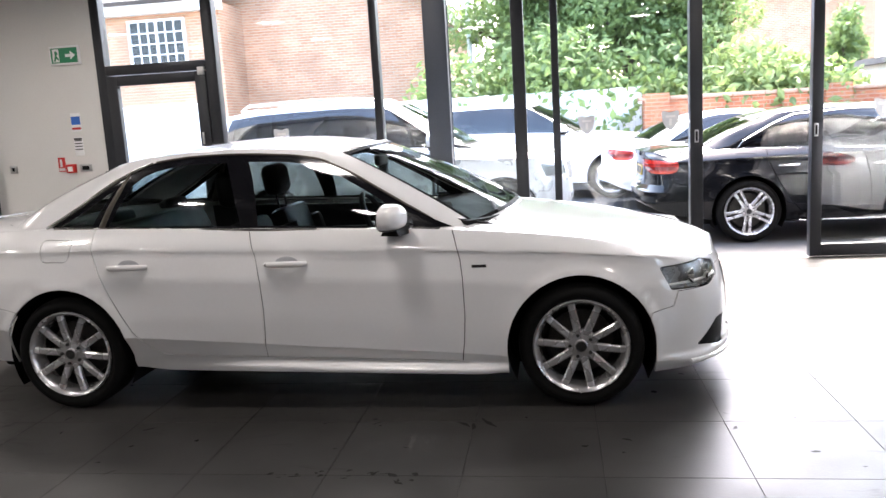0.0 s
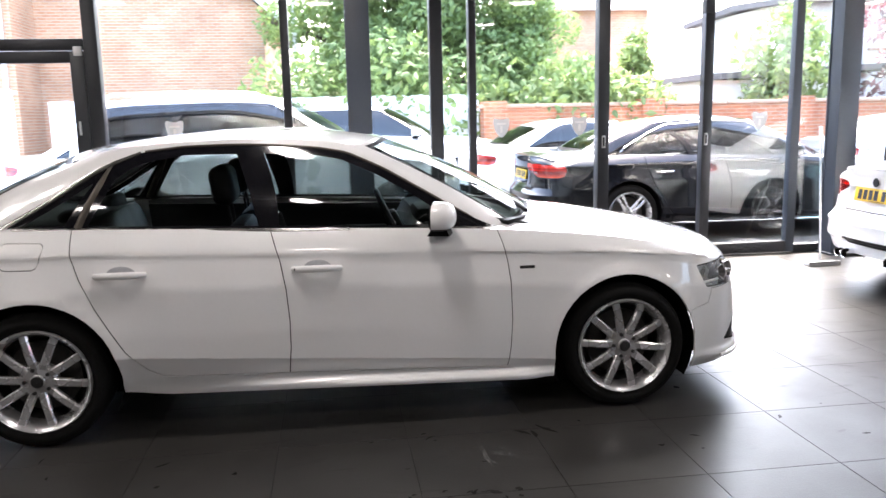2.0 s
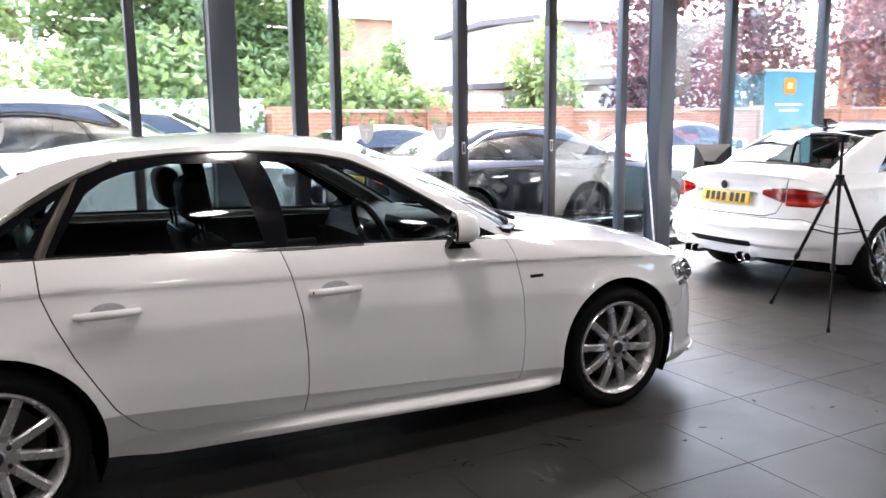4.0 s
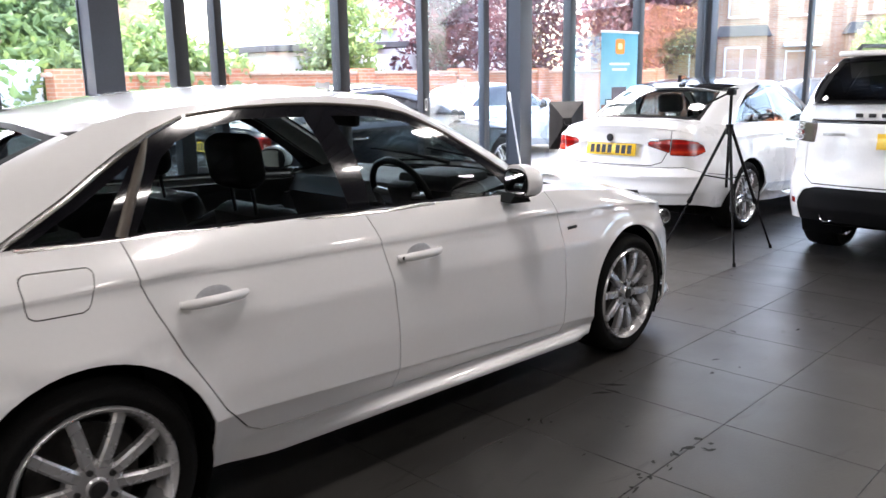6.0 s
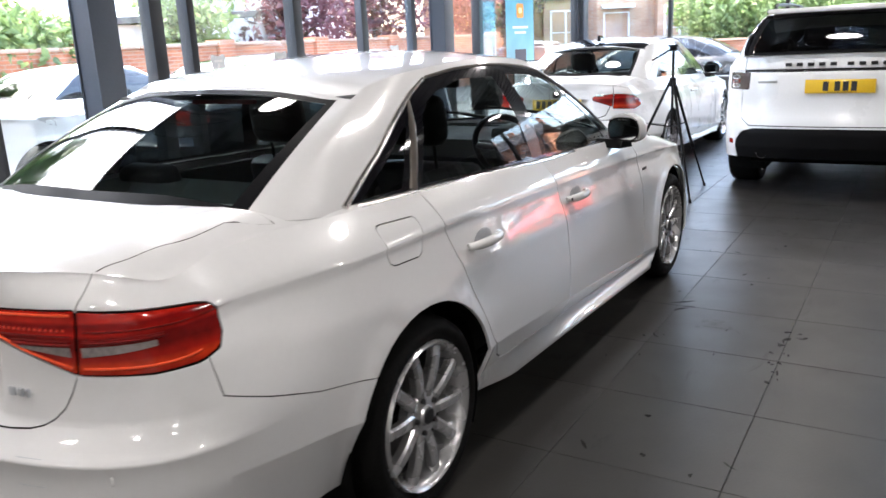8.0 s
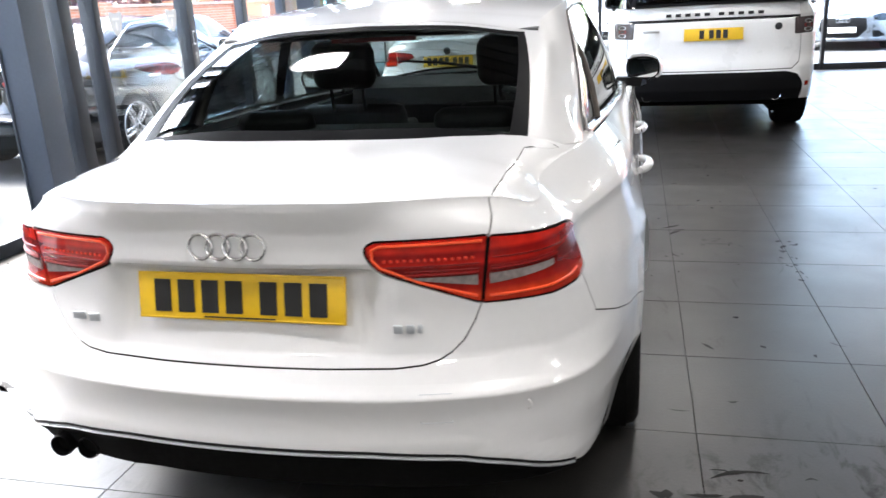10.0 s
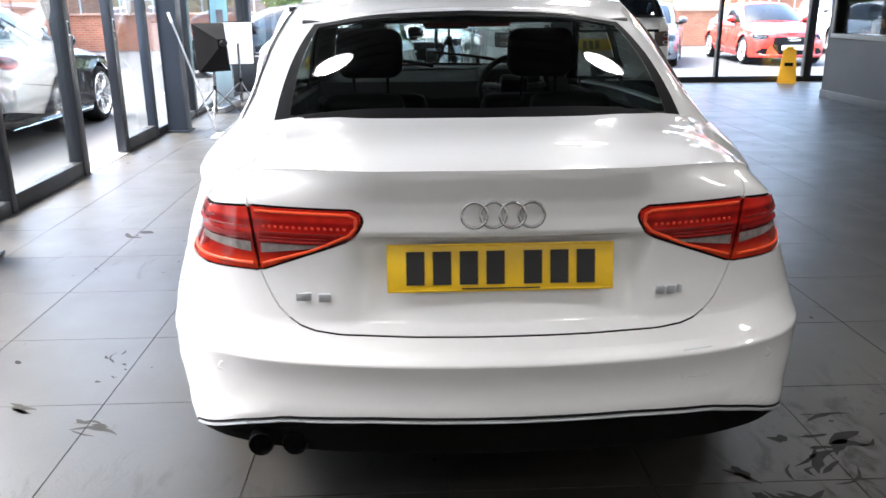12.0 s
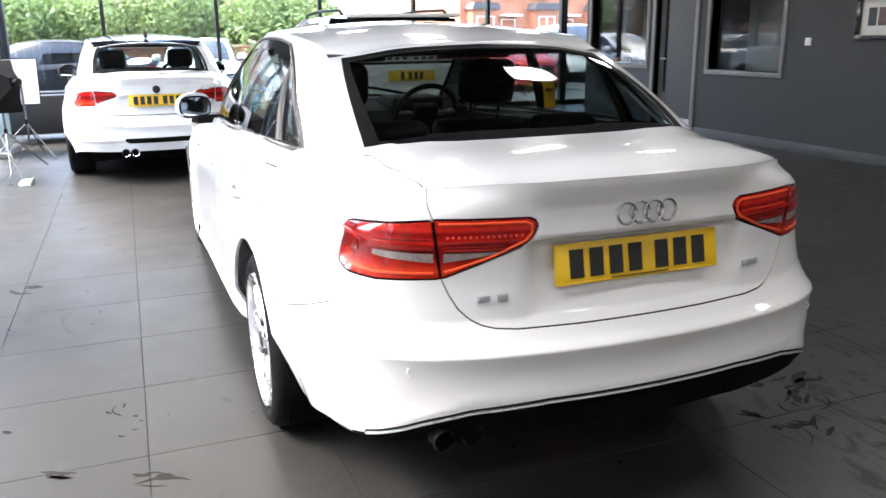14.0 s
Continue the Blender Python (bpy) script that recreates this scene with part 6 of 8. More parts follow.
# ---- the other cars ----
class Stretched:
    """Lets outlines drawn for one car be used on a longer or wider one."""

    def __init__(self, b, kx, ky, kz):
        self.b, self.k, self.u0, self.u1 = b, (kx, ky, kz), b.u0, b.u1

    def ux(self, x):
        return self.b.ux(x * self.k[0])

    def ury(self, y):
        return self.b.ury(y * self.k[1])

    def ufy(self, y):
        return self.b.ufy(y * self.k[1])

    def green_uv(self, pts):
        return self.b.green_uv([(x * self.k[0], z * self.k[2]) for x, z in pts])


def stretched(S, kx, ky, kz, **more):
    q = dict(S)
    for k in ("xf", "xr", "xa", "xb", "fa", "ra", "seat_x", "rear_seat_x", "dash"):
        q[k] = S[k] * kx
    q["W"], q["cab_w"] = S["W"] * ky, S["cab_w"] * ky
    for k in ("dash_z", "belt_in", "seat_z"):
        q[k] = S[k] * kz
    for k in ("zt", "zb", "zc", "zd", "spine"):
        q[k] = [(x * kx, z * kz) for x, z in S[k]]
    for k in ("topin", "yin", "yin_f"):
        q[k] = [(x * kx, y * ky) for x, y in S[k]]
    q["barrel"] = [(x * kx, v) for x, v in S["barrel"]]
    for k in ("rear_d", "front_d"):
        q[k] = [(z * kz, d) for z, d in S[k]]
    q["tornado"] = [(x * kx, z * kz) for x, z in S["tornado"]]
    for k in ("crease", "sill"):
        q[k] = (S[k][0] * kz, S[k][1] * kz / kx)
    q["B"] = [(x * kx, y * ky, z * kz) for x, y, z in S["B"]]
    q["T"] = [(x * kx, y * ky, z * kz) for x, y, z in S["T"]]
    if "narrow" in S:
        a = S["narrow"]
        q["narrow"] = (a[0], a[1] * kx, a[2] * kx, a[3] * kz, a[4] * kz)
    q.pop("valance_drop", None)
    q["bonnet"], q["deck"] = (S["bonnet"][0] * kx,), (S["deck"][0] * kx,)
    if "shelf" in S:
        q["shelf"] = (S["shelf"][0] * kx, S["shelf"][1] * kx, S["shelf"][2] * kz)
    q["mirror_in"] = None
    pf, gf = more.pop("panels", S["panels"]), more.pop("glazing", S["glazing"])
    q["panels"] = lambda b: [(n, [(u, z * kz) for u, z in p], g) for n, p, g in pf(Stretched(b, kx, ky, kz))]
    q["glazing"] = lambda b: gf(Stretched(b, kx, ky, kz))
    q["deck_panels"] = lambda b: []
    q.update(more)
    return q


def car_extras(car, B, S, handles, mirror, paint, wins=True):
    for s in (-1, 1):
        for x, z in handles:
            P = B.P(np.array([B.ux(x)]), np.array([z]))[0]
            part("door_handle", tube(bmesh.new(), [(x - 0.10, s * (-P[1] + 0.004), z), (x - 0.06, s * (-P[1] + 0.03), z), (x + 0.06, s * (-P[1] + 0.03), z), (x + 0.10, s * (-P[1] + 0.004), z)], 0.014), S.get("handle", paint), car)
        door_mirror(car, (mirror[0], s * mirror[1], mirror[2]), s, S.get("mirror_paint", paint), S.get("mirror_k", 1.0))


def coupe_panels(b):
    X, Y, F = b.ux, b.ury, b.ufy
    u0, u1 = b.u0 - 0.05, b.u1 + 0.05
    return [
        ("rear_bumper", [(u0, 0.1), (X(-1.62), 0.1), (X(-1.70), 0.55), (X(-2.1), 0.60), (Y(0.72), 0.66), (Y(0.60), 0.655), (u0, 0.655)], 0.003),
        ("rear_valance", round_poly([(u0, 0.398), (Y(0.30), 0.398), (Y(0.335), 0.42), (Y(0.33), 0.447), (u0, 0.445)], 0.008), 0.003),
        ("boot_lid", [(u0, 0.665), (Y(0.42), 0.668), (Y(0.52), 0.70), (Y(0.57), 0.79), (Y(0.60), 0.90), (Y(0.60), 1.08), (u0, 1.08)], 0.004),
        ("tail_lamp", round_poly([(Y(0.608), 0.905), (Y(0.72), 0.90), (X(-2.16), 0.875), (X(-2.06), 0.84), (X(-2.06), 0.79), (Y(0.80), 0.755), (Y(0.595), 0.765)], 0.015), 0.003),
        ("boot_lamp", round_poly([(Y(0.588), 0.785), (Y(0.600), 0.905), (Y(0.42), 0.89), (Y(0.385), 0.87), (Y(0.39), 0.845)], 0.010), 0.003),
        ("headlamp", round_poly([(X(1.815), 0.702), (X(1.865), 0.592), (F(0.70), 0.582), (F(0.58), 0.61), (F(0.56), 0.68), (F(0.70), 0.712)], 0.01), 0.003),
        ("front_door", [(X(0.752), 1.1), (X(0.764), 0.938), (X(0.817), 0.68), (X(0.812), 0.36), (X(0.797), 0.262), (X(-0.45), 0.272), (X(-0.52), 0.42), (X(-0.56), 0.70), (X(-0.56), 1.1)], 0.003),
    ]


def coupe_glazing(b):
    g = b.green_uv
    return [
        ("black_screen", [(-1.90, 0.02), (0.2, 0.02), (0.2, 0.975), (-1.93, 0.975)], 0),
        ("windscreen", [(-1.80, 0.06), (0.2, 0.06), (0.2, 0.95), (-1.83, 0.95)], 0),
        ("black_rear_screen", [(-9.2, 0.03), (-7.15, 0.03), (-7.05, 0.98), (-9.2, 0.98)], 0),
        ("rear_screen", [(-9.2, 0.10), (-7.28, 0.10), (-7.17, 0.93), (-9.2, 0.93)], 0),
        ("black_dlo", g([(-1.40, 1.010), (-0.30, 0.976), (0.76, 0.938), (0.43, 1.170), (0.05, 1.345), (-0.36, 1.362), (-0.72, 1.350), (-1.04, 1.270), (-1.25, 1.150)]), 0),
        ("front_window", g([(-0.52, 0.992), (0.62, 0.952), (0.40, 1.160), (0.10, 1.320), (-0.56, 1.340)]), 0),
        ("quarter_window", g([(-1.32, 1.022), (-0.58, 0.998), (-0.62, 1.335), (-0.85, 1.310), (-1.02, 1.255)]), 0),
    ]


COUPE = stretched(A4, 0.983, 0.985, 0.995, name="coupe_car", paint=M_WHITE2, roof_paint=M_PIANO, glass=M_GLASS, side_glass=M_GLASSS, rear_glass=M_GLASSS, fine=0.9, R=0.325, hub=0.325, rim=0.250, style="double", arch=0.362, panels=coupe_panels, glazing=coupe_glazing,
                  mats={"rear_valance": M_TRIM, "tail_lamp": M_LAMP, "boot_lamp": M_LAMP, "headlamp": M_CLEAR}, centre=("rear_bumper", "rear_valance", "boot_lid"), labels={"tail_lamp": "red tail lamp"}, mirror_paint=M_PIANO, alloy=M_ALLOY, group="cars in the showroom",
                  lip=0.07)
bmw, BB = build_car(COUPE, Matrix.Translation((6.52, 1.01, 0)) @ Matrix.Rotation(radians(0.5), 4, "Z"), "white two-door coupe with a black roof parked in the showroom")
car_extras(bmw, BB, COUPE, ((-0.35, 0.80),), (0.50, 0.82, 1.0), M_WHITE2)
plate(bmw, (-2.372, 0, 0.745), Matrix.Rotation(radians(9), 4, "Y"), M_PLATE, groups=(4, 3))
part("round_badge", lathe(bmesh.new(), [(0.0005, -0.004), (0.030, -0.003), (0.036, 0.002)], 28, Matrix.Translation((-2.386, 0, 0.905)) @ Matrix.Rotation(radians(-90), 4, "Z")), M_BARREL, bmw)
part("badge_bar", box_bm(-2.392, -2.380, -0.50, -0.42, 0.885, 0.905, 0.002), M_CHROME, bmw)
for y in (0.335, 0.25, -0.25, -0.335):
    part("exhaust_tip", lathe(bmesh.new(), [(0.028, 0.10), (0.033, 0.0), (0.038, -0.004), (0.040, 0.004), (0.039, 0.16)], 28, Matrix.Translation((-2.44, y, 0.315)) @ Matrix.Rotation(radians(-90), 4, "Z")), M_CHROME, bmw)
    part("exhaust_bore", rod_bm((-2.40, y, 0.315), (-2.395, y, 0.315), 0.034, seg=20), M_UNDER, bmw)
part("roof_fin", slab(bmesh.new(), [(-1.10, 1.385), (-0.92, 1.41), (-1.06, 1.455), (-1.11, 1.455)], "y", -0.018, 0.018), M_PIANO, bmw)
tube_pts = [tuple(BB.P(np.array([BB.ury(y)]), np.array([1.0 - 0.035 * (y / 0.62) ** 2]))[0]) for y in np.linspace(0, 0.62, 14)]
half = [(p[0] + 0.01, -p[1], p[2] + 0.012) for p in tube_pts]
part("boot_spoiler", tube(bmesh.new(), [(a, -b, c) for a, b, c in half[::-1]] + half[1:], 0.012), M_WHITE2, bmw)


# tall off-road shapes
def suv_panels(b):
    X, Y, F = b.ux, b.ury, b.ufy
    u0, u1 = b.u0 - 0.05, b.u1 + 0.05
    return [
        ("rear_bumper", round_poly([(u0, 0.2), (X(-2.2), 0.2), (X(-2.19), 0.62), (Y(0.82), 0.665), (Y(0.76), 0.72), (u0, 0.725)], 0.02), 0.004),
        ("tailgate", [(u0, 0.735), (Y(0.76), 0.735), (Y(0.79), 0.80), (Y(0.80), 1.35), (u0, 1.35)], 0.004),
        ("plate_band", [(u0, 1.09), (Y(0.80), 1.085), (Y(0.80), 1.11), (u0, 1.115)], 0),
        ("tail_lamp", round_poly([(Y(0.74), 0.945), (X(-2.23), 0.95), (X(-2.20), 1.09), (Y(0.74), 1.085)], 0.012), 0.003),
        ("bumper_reflector", round_poly([(Y(0.83), 0.53), (X(-2.31), 0.53), (X(-2.31), 0.575), (Y(0.83), 0.575)], 0.006), 0.002),
        ("headlamp", round_poly([(X(1.93), 0.93), (X(1.98), 0.80), (F(0.60), 0.80), (F(0.58), 0.92)], 0.012), 0.003),
        ("grille", round_poly([(u1, 0.72), (F(0.50), 0.74), (F(0.52), 0.92), (u1, 0.93)], 0.02), 0.003),
        ("front_door", [(X(0.83), 1.4), (X(0.86), 1.10), (X(0.88), 0.7), (X(0.84), 0.40), (X(-0.26), 0.40), (X(-0.24), 0.8), (X(-0.27), 1.4)], 0.003),
        ("rear_door", [(X(-0.27), 1.4), (X(-0.24), 0.8), (X(-0.26), 0.40), (X(-0.95), 0.42), (X(-1.05), 0.62), (X(-1.24), 0.85), (X(-1.28), 1.4)], 0.003),
    ]


def suv_glazing(b):
    g = b.green_uv
    return [
        ("black_screen", [(-1.90, 0.02), (0.2, 0.02), (0.2, 0.975), (-1.93, 0.975)], 0),
        ("windscreen", [(-1.80, 0.06), (0.2, 0.06), (0.2, 0.95), (-1.83, 0.95)], 0),
        ("black_rear_screen", [(-9.2, 0.02), (-6.95, 0.02), (-6.95, 0.90), (-9.2, 0.90)], 0),
        ("rear_screen", [(-9.2, 0.06), (-7.12, 0.06), (-7.12, 0.86), (-9.2, 0.86)], 0),
        ("black_dlo", g([(-2.12, 1.235), (-0.3, 1.205), (0.80, 1.165), (0.45, 1.42), (0.16, 1.60), (-0.1, 1.645), (-0.9, 1.655), (-1.7, 1.635), (-2.05, 1.60)]), 0),
        ("front_window", g([(-0.26, 1.215), (0.62, 1.185), (0.40, 1.40), (0.13, 1.57), (-0.08, 1.62), (-0.30, 1.625)]), 0),
        ("rear_window", g([(-1.26, 1.235), (-0.36, 1.218), (-0.40, 1.625), (-0.9, 1.632), (-1.20, 1.625)]), 0),
        ("quarter_window", g([(-2.02, 1.25), (-1.34, 1.24), (-1.28, 1.62), (-1.7, 1.612), (-1.97, 1.58)]), 0),
    ]


SUV = dict(
    name="off_road_car", paint=M_WHITE2, glass=M_GLASSD, rear_glass=M_GLASSD, side_glass=M_GLASSD, fine=0.9, bulge=0.03,
    xf=2.33, xr=-2.50, xa=1.15, xb=-1.45, nf=6, nr=10, W=0.985, fa=1.46, ra=-1.46, hub=0.385, R=0.385, rim=0.285, arch=0.435, tyre_w=0.275, wheel_out=-0.012, style="five",
    barrel=[(-2.6, 0.955), (-2.2, 0.965), (-1.6, 0.995), (0, 1), (1.5, 1.0), (2.5, 0.98)],
    zt=[(-2.5, 1.225), (-1.5, 1.225), (-0.3, 1.195), (0.80, 1.150), (1.4, 1.105), (1.9, 1.05), (2.2, 0.99), (2.33, 0.95)],
    zb=[(-2.5, 0.36), (-1.9, 0.34), (-1, 0.29), (1, 0.29), (1.9, 0.30), (2.33, 0.33)],
    topin=[(-2.5, 0.08), (-1.5, 0.09), (0.8, 0.09), (1.4, 0.12), (2.1, 0.12), (2.4, 0.1)],
    crease=(0.50, -0.02), tornado=[(-2.5, 1.12), (2.4, 0.98)], sill=(0.38, 0.0), tuck=0.3, lip=0.005,
    rear_d=[(0.2, 0.12), (0.38, 0.05), (0.45, 0.015), (0.60, 0.0), (0.66, 0.01), (0.72, 0.035), (0.80, 0.05), (0.92, 0.055), (1.08, 0.075), (1.10, 0.085), (1.12, 0.078), (1.24, 0.10), (1.4, 0.14)],
    front_d=[(0.2, 0.12), (0.35, 0.03), (0.5, 0.0), (0.8, 0.01), (0.95, 0.05), (1.05, 0.10), (1.2, 0.16)],
    zc=[(0.6, 1.17), (1.0, 1.165), (1.5, 1.135), (1.9, 1.09), (2.2, 1.02), (2.33, 0.96)], bonnet=(0.74,), deck=(-2.30,),
    yin_f=[(0.6, -0.84), (0.80, -0.80), (0.98, -0.60), (1.08, -0.30), (1.12, 0.0), (2.5, 0.0)],
    zd=[(-2.6, 1.235), (-2.3, 1.24)], yin=[(-2.6, -0.1), (-2.46, -0.1), (-2.40, -0.6), (-2.3, -0.76)],
    B=[(1.12, 0, 1.165), (1.05, -0.42, 1.160), (0.84, -0.800, 1.145), (0.6, -0.865, 1.155), (-0.3, -0.888, 1.190), (-1.5, -0.880, 1.220), (-2.15, -0.850, 1.225), (-2.36, -0.735, 1.228), (-2.42, -0.35, 1.232), (-2.43, 0, 1.235)],
    T=[(0.14, 0, 1.70), (0.11, -0.36, 1.69), (0.0, -0.64, 1.655), (-0.12, -0.665, 1.665), (-0.6, -0.685, 1.690), (-1.5, -0.675, 1.680), (-1.98, -0.655, 1.655), (-2.14, -0.60, 1.645), (-2.19, -0.30, 1.660), (-2.20, 0, 1.665)],
    spine=[(-2.2, 1.665), (-1.8, 1.715), (-1.2, 1.745), (-0.6, 1.755), (-0.1, 1.735), (0.14, 1.70)],
    panels=suv_panels, glazing=suv_glazing,
    mats={"rear_bumper": M_TRIM, "plate_band": M_PIANO, "tail_lamp": M_LAMPW, "bumper_reflector": M_LAMP, "headlamp": M_CLEAR, "grille": M_TRIM}, centre=("rear_bumper", "tailgate", "plate_band", "grille"), labels={"rear_bumper": "black plastic lower bumper"},
    pillar_paint=M_PIANO, group="cars in the showroom",
    seat_x=-0.02, seat_z=0.62, rear_seat_x=-1.0, dash=0.45, dash_z=1.18, cab_w=0.75, belt_in=1.15, under=0.26,
)
def lower_roof(z):
    return 1.2 + (z - 1.2) * 0.80


def low_suv_panels(b):
    Y, u0 = b.ury, b.u0 - 0.05
    new_shapes = {
        "rear_bumper": round_poly([(u0, 0.2), (Y(0.84), 0.2), (Y(0.82), 0.50), (Y(0.76), 0.585), (Y(0.66), 0.615), (u0, 0.620)], 0.03),
        "tailgate": [(u0, 0.640), (Y(0.70), 0.640), (Y(0.78), 0.70), (Y(0.80), 0.80), (Y(0.80), 1.35), (u0, 1.35)],
        "bumper_reflector": round_poly([(Y(0.84), 0.475), (b.ux(-2.31), 0.475), (b.ux(-2.31), 0.515), (Y(0.84), 0.515)], 0.006),
    }
    return [(n, new_shapes.get(n, p), g) for n, p, g in suv_panels(b)]


RR = dict(SUV, panels=low_suv_panels, mats=dict(SUV["mats"], tail_lamp=M_SMOKE), T=[(x, y, lower_roof(z)) for x, y, z in SUV["T"]], spine=[(x, lower_roof(z)) for x, z in SUV["spine"]])
rr, BR = build_car(RR, Matrix.Translation((6.41, -1.57, 0)) @ Matrix.Rotation(radians(0.0), 4, "Z"), "white off-road car with dark glass parked in the showroom")
car_extras(rr, BR, RR, ((-0.1, 1.05), (-1.08, 1.06)), (0.62, 0.90, 1.24), M_PIANO)
plate(rr, (-2.462, 0, 0.915), Matrix.Rotation(radians(7), 4, "Y"), M_PLATE, groups=(1, 3))
for k in range(10):
    y = 0.40 - k * 0.085 - (0.04 if k > 4 else 0)
    part("badge_bar", box_bm(-2.425, -2.412, y - 0.024, y + 0.024, 1.135, 1.163, 0.002), M_BARREL, rr)
part("badge_bar", box_bm(-2.448, -2.436, 0.48, 0.63, 1.0, 1.02, 0.002), M_STEELP, rr)
part("round_badge", lathe(bmesh.new(), [(0.0005, -0.004), (0.024, -0.003), (0.032, 0.002)], 20, Matrix.Translation((-2.444, -0.56, 1.02)) @ Matrix.Rotation(radians(-90), 4, "Z")), M_BARREL, rr)
part("roof_spoiler", box_bm(-2.36, -2.05, -0.60, 0.60, lower_roof(1.655), lower_roof(1.655) + 0.04, 0.016), M_WHITE2, rr)
for s in (-1, 1):
    part("exhaust_tip", lathe(bmesh.new(), [(0.032, 0.10), (0.04, 0.0), (0.046, -0.004), (0.048, 0.01), (0.046, 0.14)], 28, Matrix.Translation((-2.40, s * 0.58, 0.40)) @ Matrix.Rotation(radians(-90), 4, "Z")), M_CHROME, rr)
    part("roof_rail", tube(bmesh.new(), [(x, s * y, lower_roof(z) + 0.012) for x, y, z in ((-1.95, 0.60, 1.69), (-1.85, 0.60, 1.745), (-0.9, 0.60, 1.765), (-0.2, 0.59, 1.74), (-0.1, 0.59, 1.70))], 0.016), M_TRIM, rr)
    for q in range(3):
        part("lamp_ring", lathe(bmesh.new(), [(0.028, -0.003), (0.034, -0.004), (0.036, 0.004)], 24, Matrix.Translation((-2.40 + 0.02, s * (0.82 + 0.0), 1.055 - q * 0.036)) @ Matrix.Rotation(radians(-90 - s * 20), 4, "Z") @ Matrix.Diagonal((1, 1, 0.5, 1))), M_LAMPD if q == 1 else M_STEELP, rr)

# outside the glass
A8 = stretched(A4, 1.075, 1.06, 1.02, name="saloon_car", paint=M_BLACKCAR, glass=M_GLASSD, rear_glass=M_GLASSD, side_glass=M_GLASSD, fine=0.8, R=0.345, hub=0.345, rim=0.262, arch=0.392, style="double", alloy=M_ALLOY, group="cars parked outside", cabin=False)
a8, BA = build_car(A8, Matrix.Translation((4.90, 5.10, -0.04)), "glossy black saloon car parked outside the glass doors")
car_extras(a8, BA, dict(A8, handle=M_CHROME), ((-0.12, 0.82), (-1.10, 0.835)), (0.52, 0.89, 1.04), M_BLACKCAR)
for s in (-1, 1):
    part("chrome_sill_strip", tube(bmesh.new(), [(-1.0, s * 0.972, 0.235), (1.05, s * 0.972, 0.225)], 0.011), M_CHROME, a8)
    uv = BA.green_uv([(x * 1.075, (0.933 + (0.78 - x) * 0.0335) * 1.02) for x in np.linspace(0.76, -1.50, 16)] + [(-1.42 * 1.075, 1.085 * 1.02), (-1.14 * 1.075, 1.245 * 1.02), (-0.92 * 1.075, 1.338 * 1.02), (-0.36 * 1.075, 1.372 * 1.02), (0.05 * 1.075, 1.355 * 1.02)])
    G = BA.green(np.array([p[0] for p in uv]), np.array([p[1] for p in uv]))
    part("chrome_window_strip", tube(bmesh.new(), [(p[0], (p[1] - 0.006) * -s, p[2]) for p in G], 0.010), M_CHROME, a8)
plate(a8, (-2.585, 0, 0.74), Matrix.Rotation(radians(10), 4, "Y"), M_PLATE)

SILV = dict(SUV, name="off_road_car", paint=M_SILVER, pillar_paint=M_SILVER, glass=M_GLASSS, side_glass=M_GLASSD, rear_glass=M_GLASSD, group="cars parked outside", fine=0.8, cabin=True)
sv, BS = build_car(SILV, Matrix.Translation((-0.64, 5.15, -0.04)) @ Matrix.Diagonal((0.93, 1, 1.035, 1)), "silver off-road car parked outside along the glazing")
car_extras(sv, BS, SILV, ((-0.1, 1.05), (-1.08, 1.06)), (0.62, 0.90, 1.24), M_SILVER)
for s in (-1, 1):
    part("roof_rail", tube(bmesh.new(), [(-1.95, s * 0.60, 1.69), (-1.85, s * 0.60, 1.755), (-0.9, s * 0.60, 1.775), (-0.2, s * 0.59, 1.75), (-0.1, s * 0.59, 1.70)], 0.016), M_STEELP, sv)
FAR = dict(SUV, fine=0.55, cabin=False, group="cars parked outside", side_glass=M_GLASSD)
FARS = stretched(A4, 0.97, 0.98, 1.0, fine=0.6, cabin=False, glass=M_GLASSD, rear_glass=M_GLASSD, side_glass=M_GLASSD, group="cars parked outside")


def far_car(S, paint):
    q = dict(S, paint=paint, name="parked_car")
    if "pillar_paint" in q:
        q["pillar_paint"] = paint
    c, b = build_car(q, Matrix.Identity(4), "parked car")
    tall = S is FAR
    car_extras(c, b, q, ((-0.1, 1.05), (-1.08, 1.06)) if tall else ((-0.12, 0.79), (-1.0, 0.80)), (0.62, 0.90, 1.24) if tall else (0.47, 0.83, 1.02), paint)
    if not tall:
        part("front_plate", box_bm(2.19, 2.215, -0.26, 0.26, 0.36, 0.47, 0.003), M_PLATEW, c)
        for k in range(4):
            part("ring_badge", tube(bmesh.new(), [(2.19, (k - 1.5) * 0.06 + 0.04 * math.cos(t), 0.60 + 0.04 * math.sin(t)) for t in np.linspace(0, 2 * math.pi, 21)[:-1]], 0.006, 6, True), M_CHROME, c)
    return c


def repaint(c, old, paint):
    for o in c.children_recursive:
        for sl in o.material_slots:
            if sl.material == old:
                sl.link = "OBJECT"
                sl.material = paint
    return c


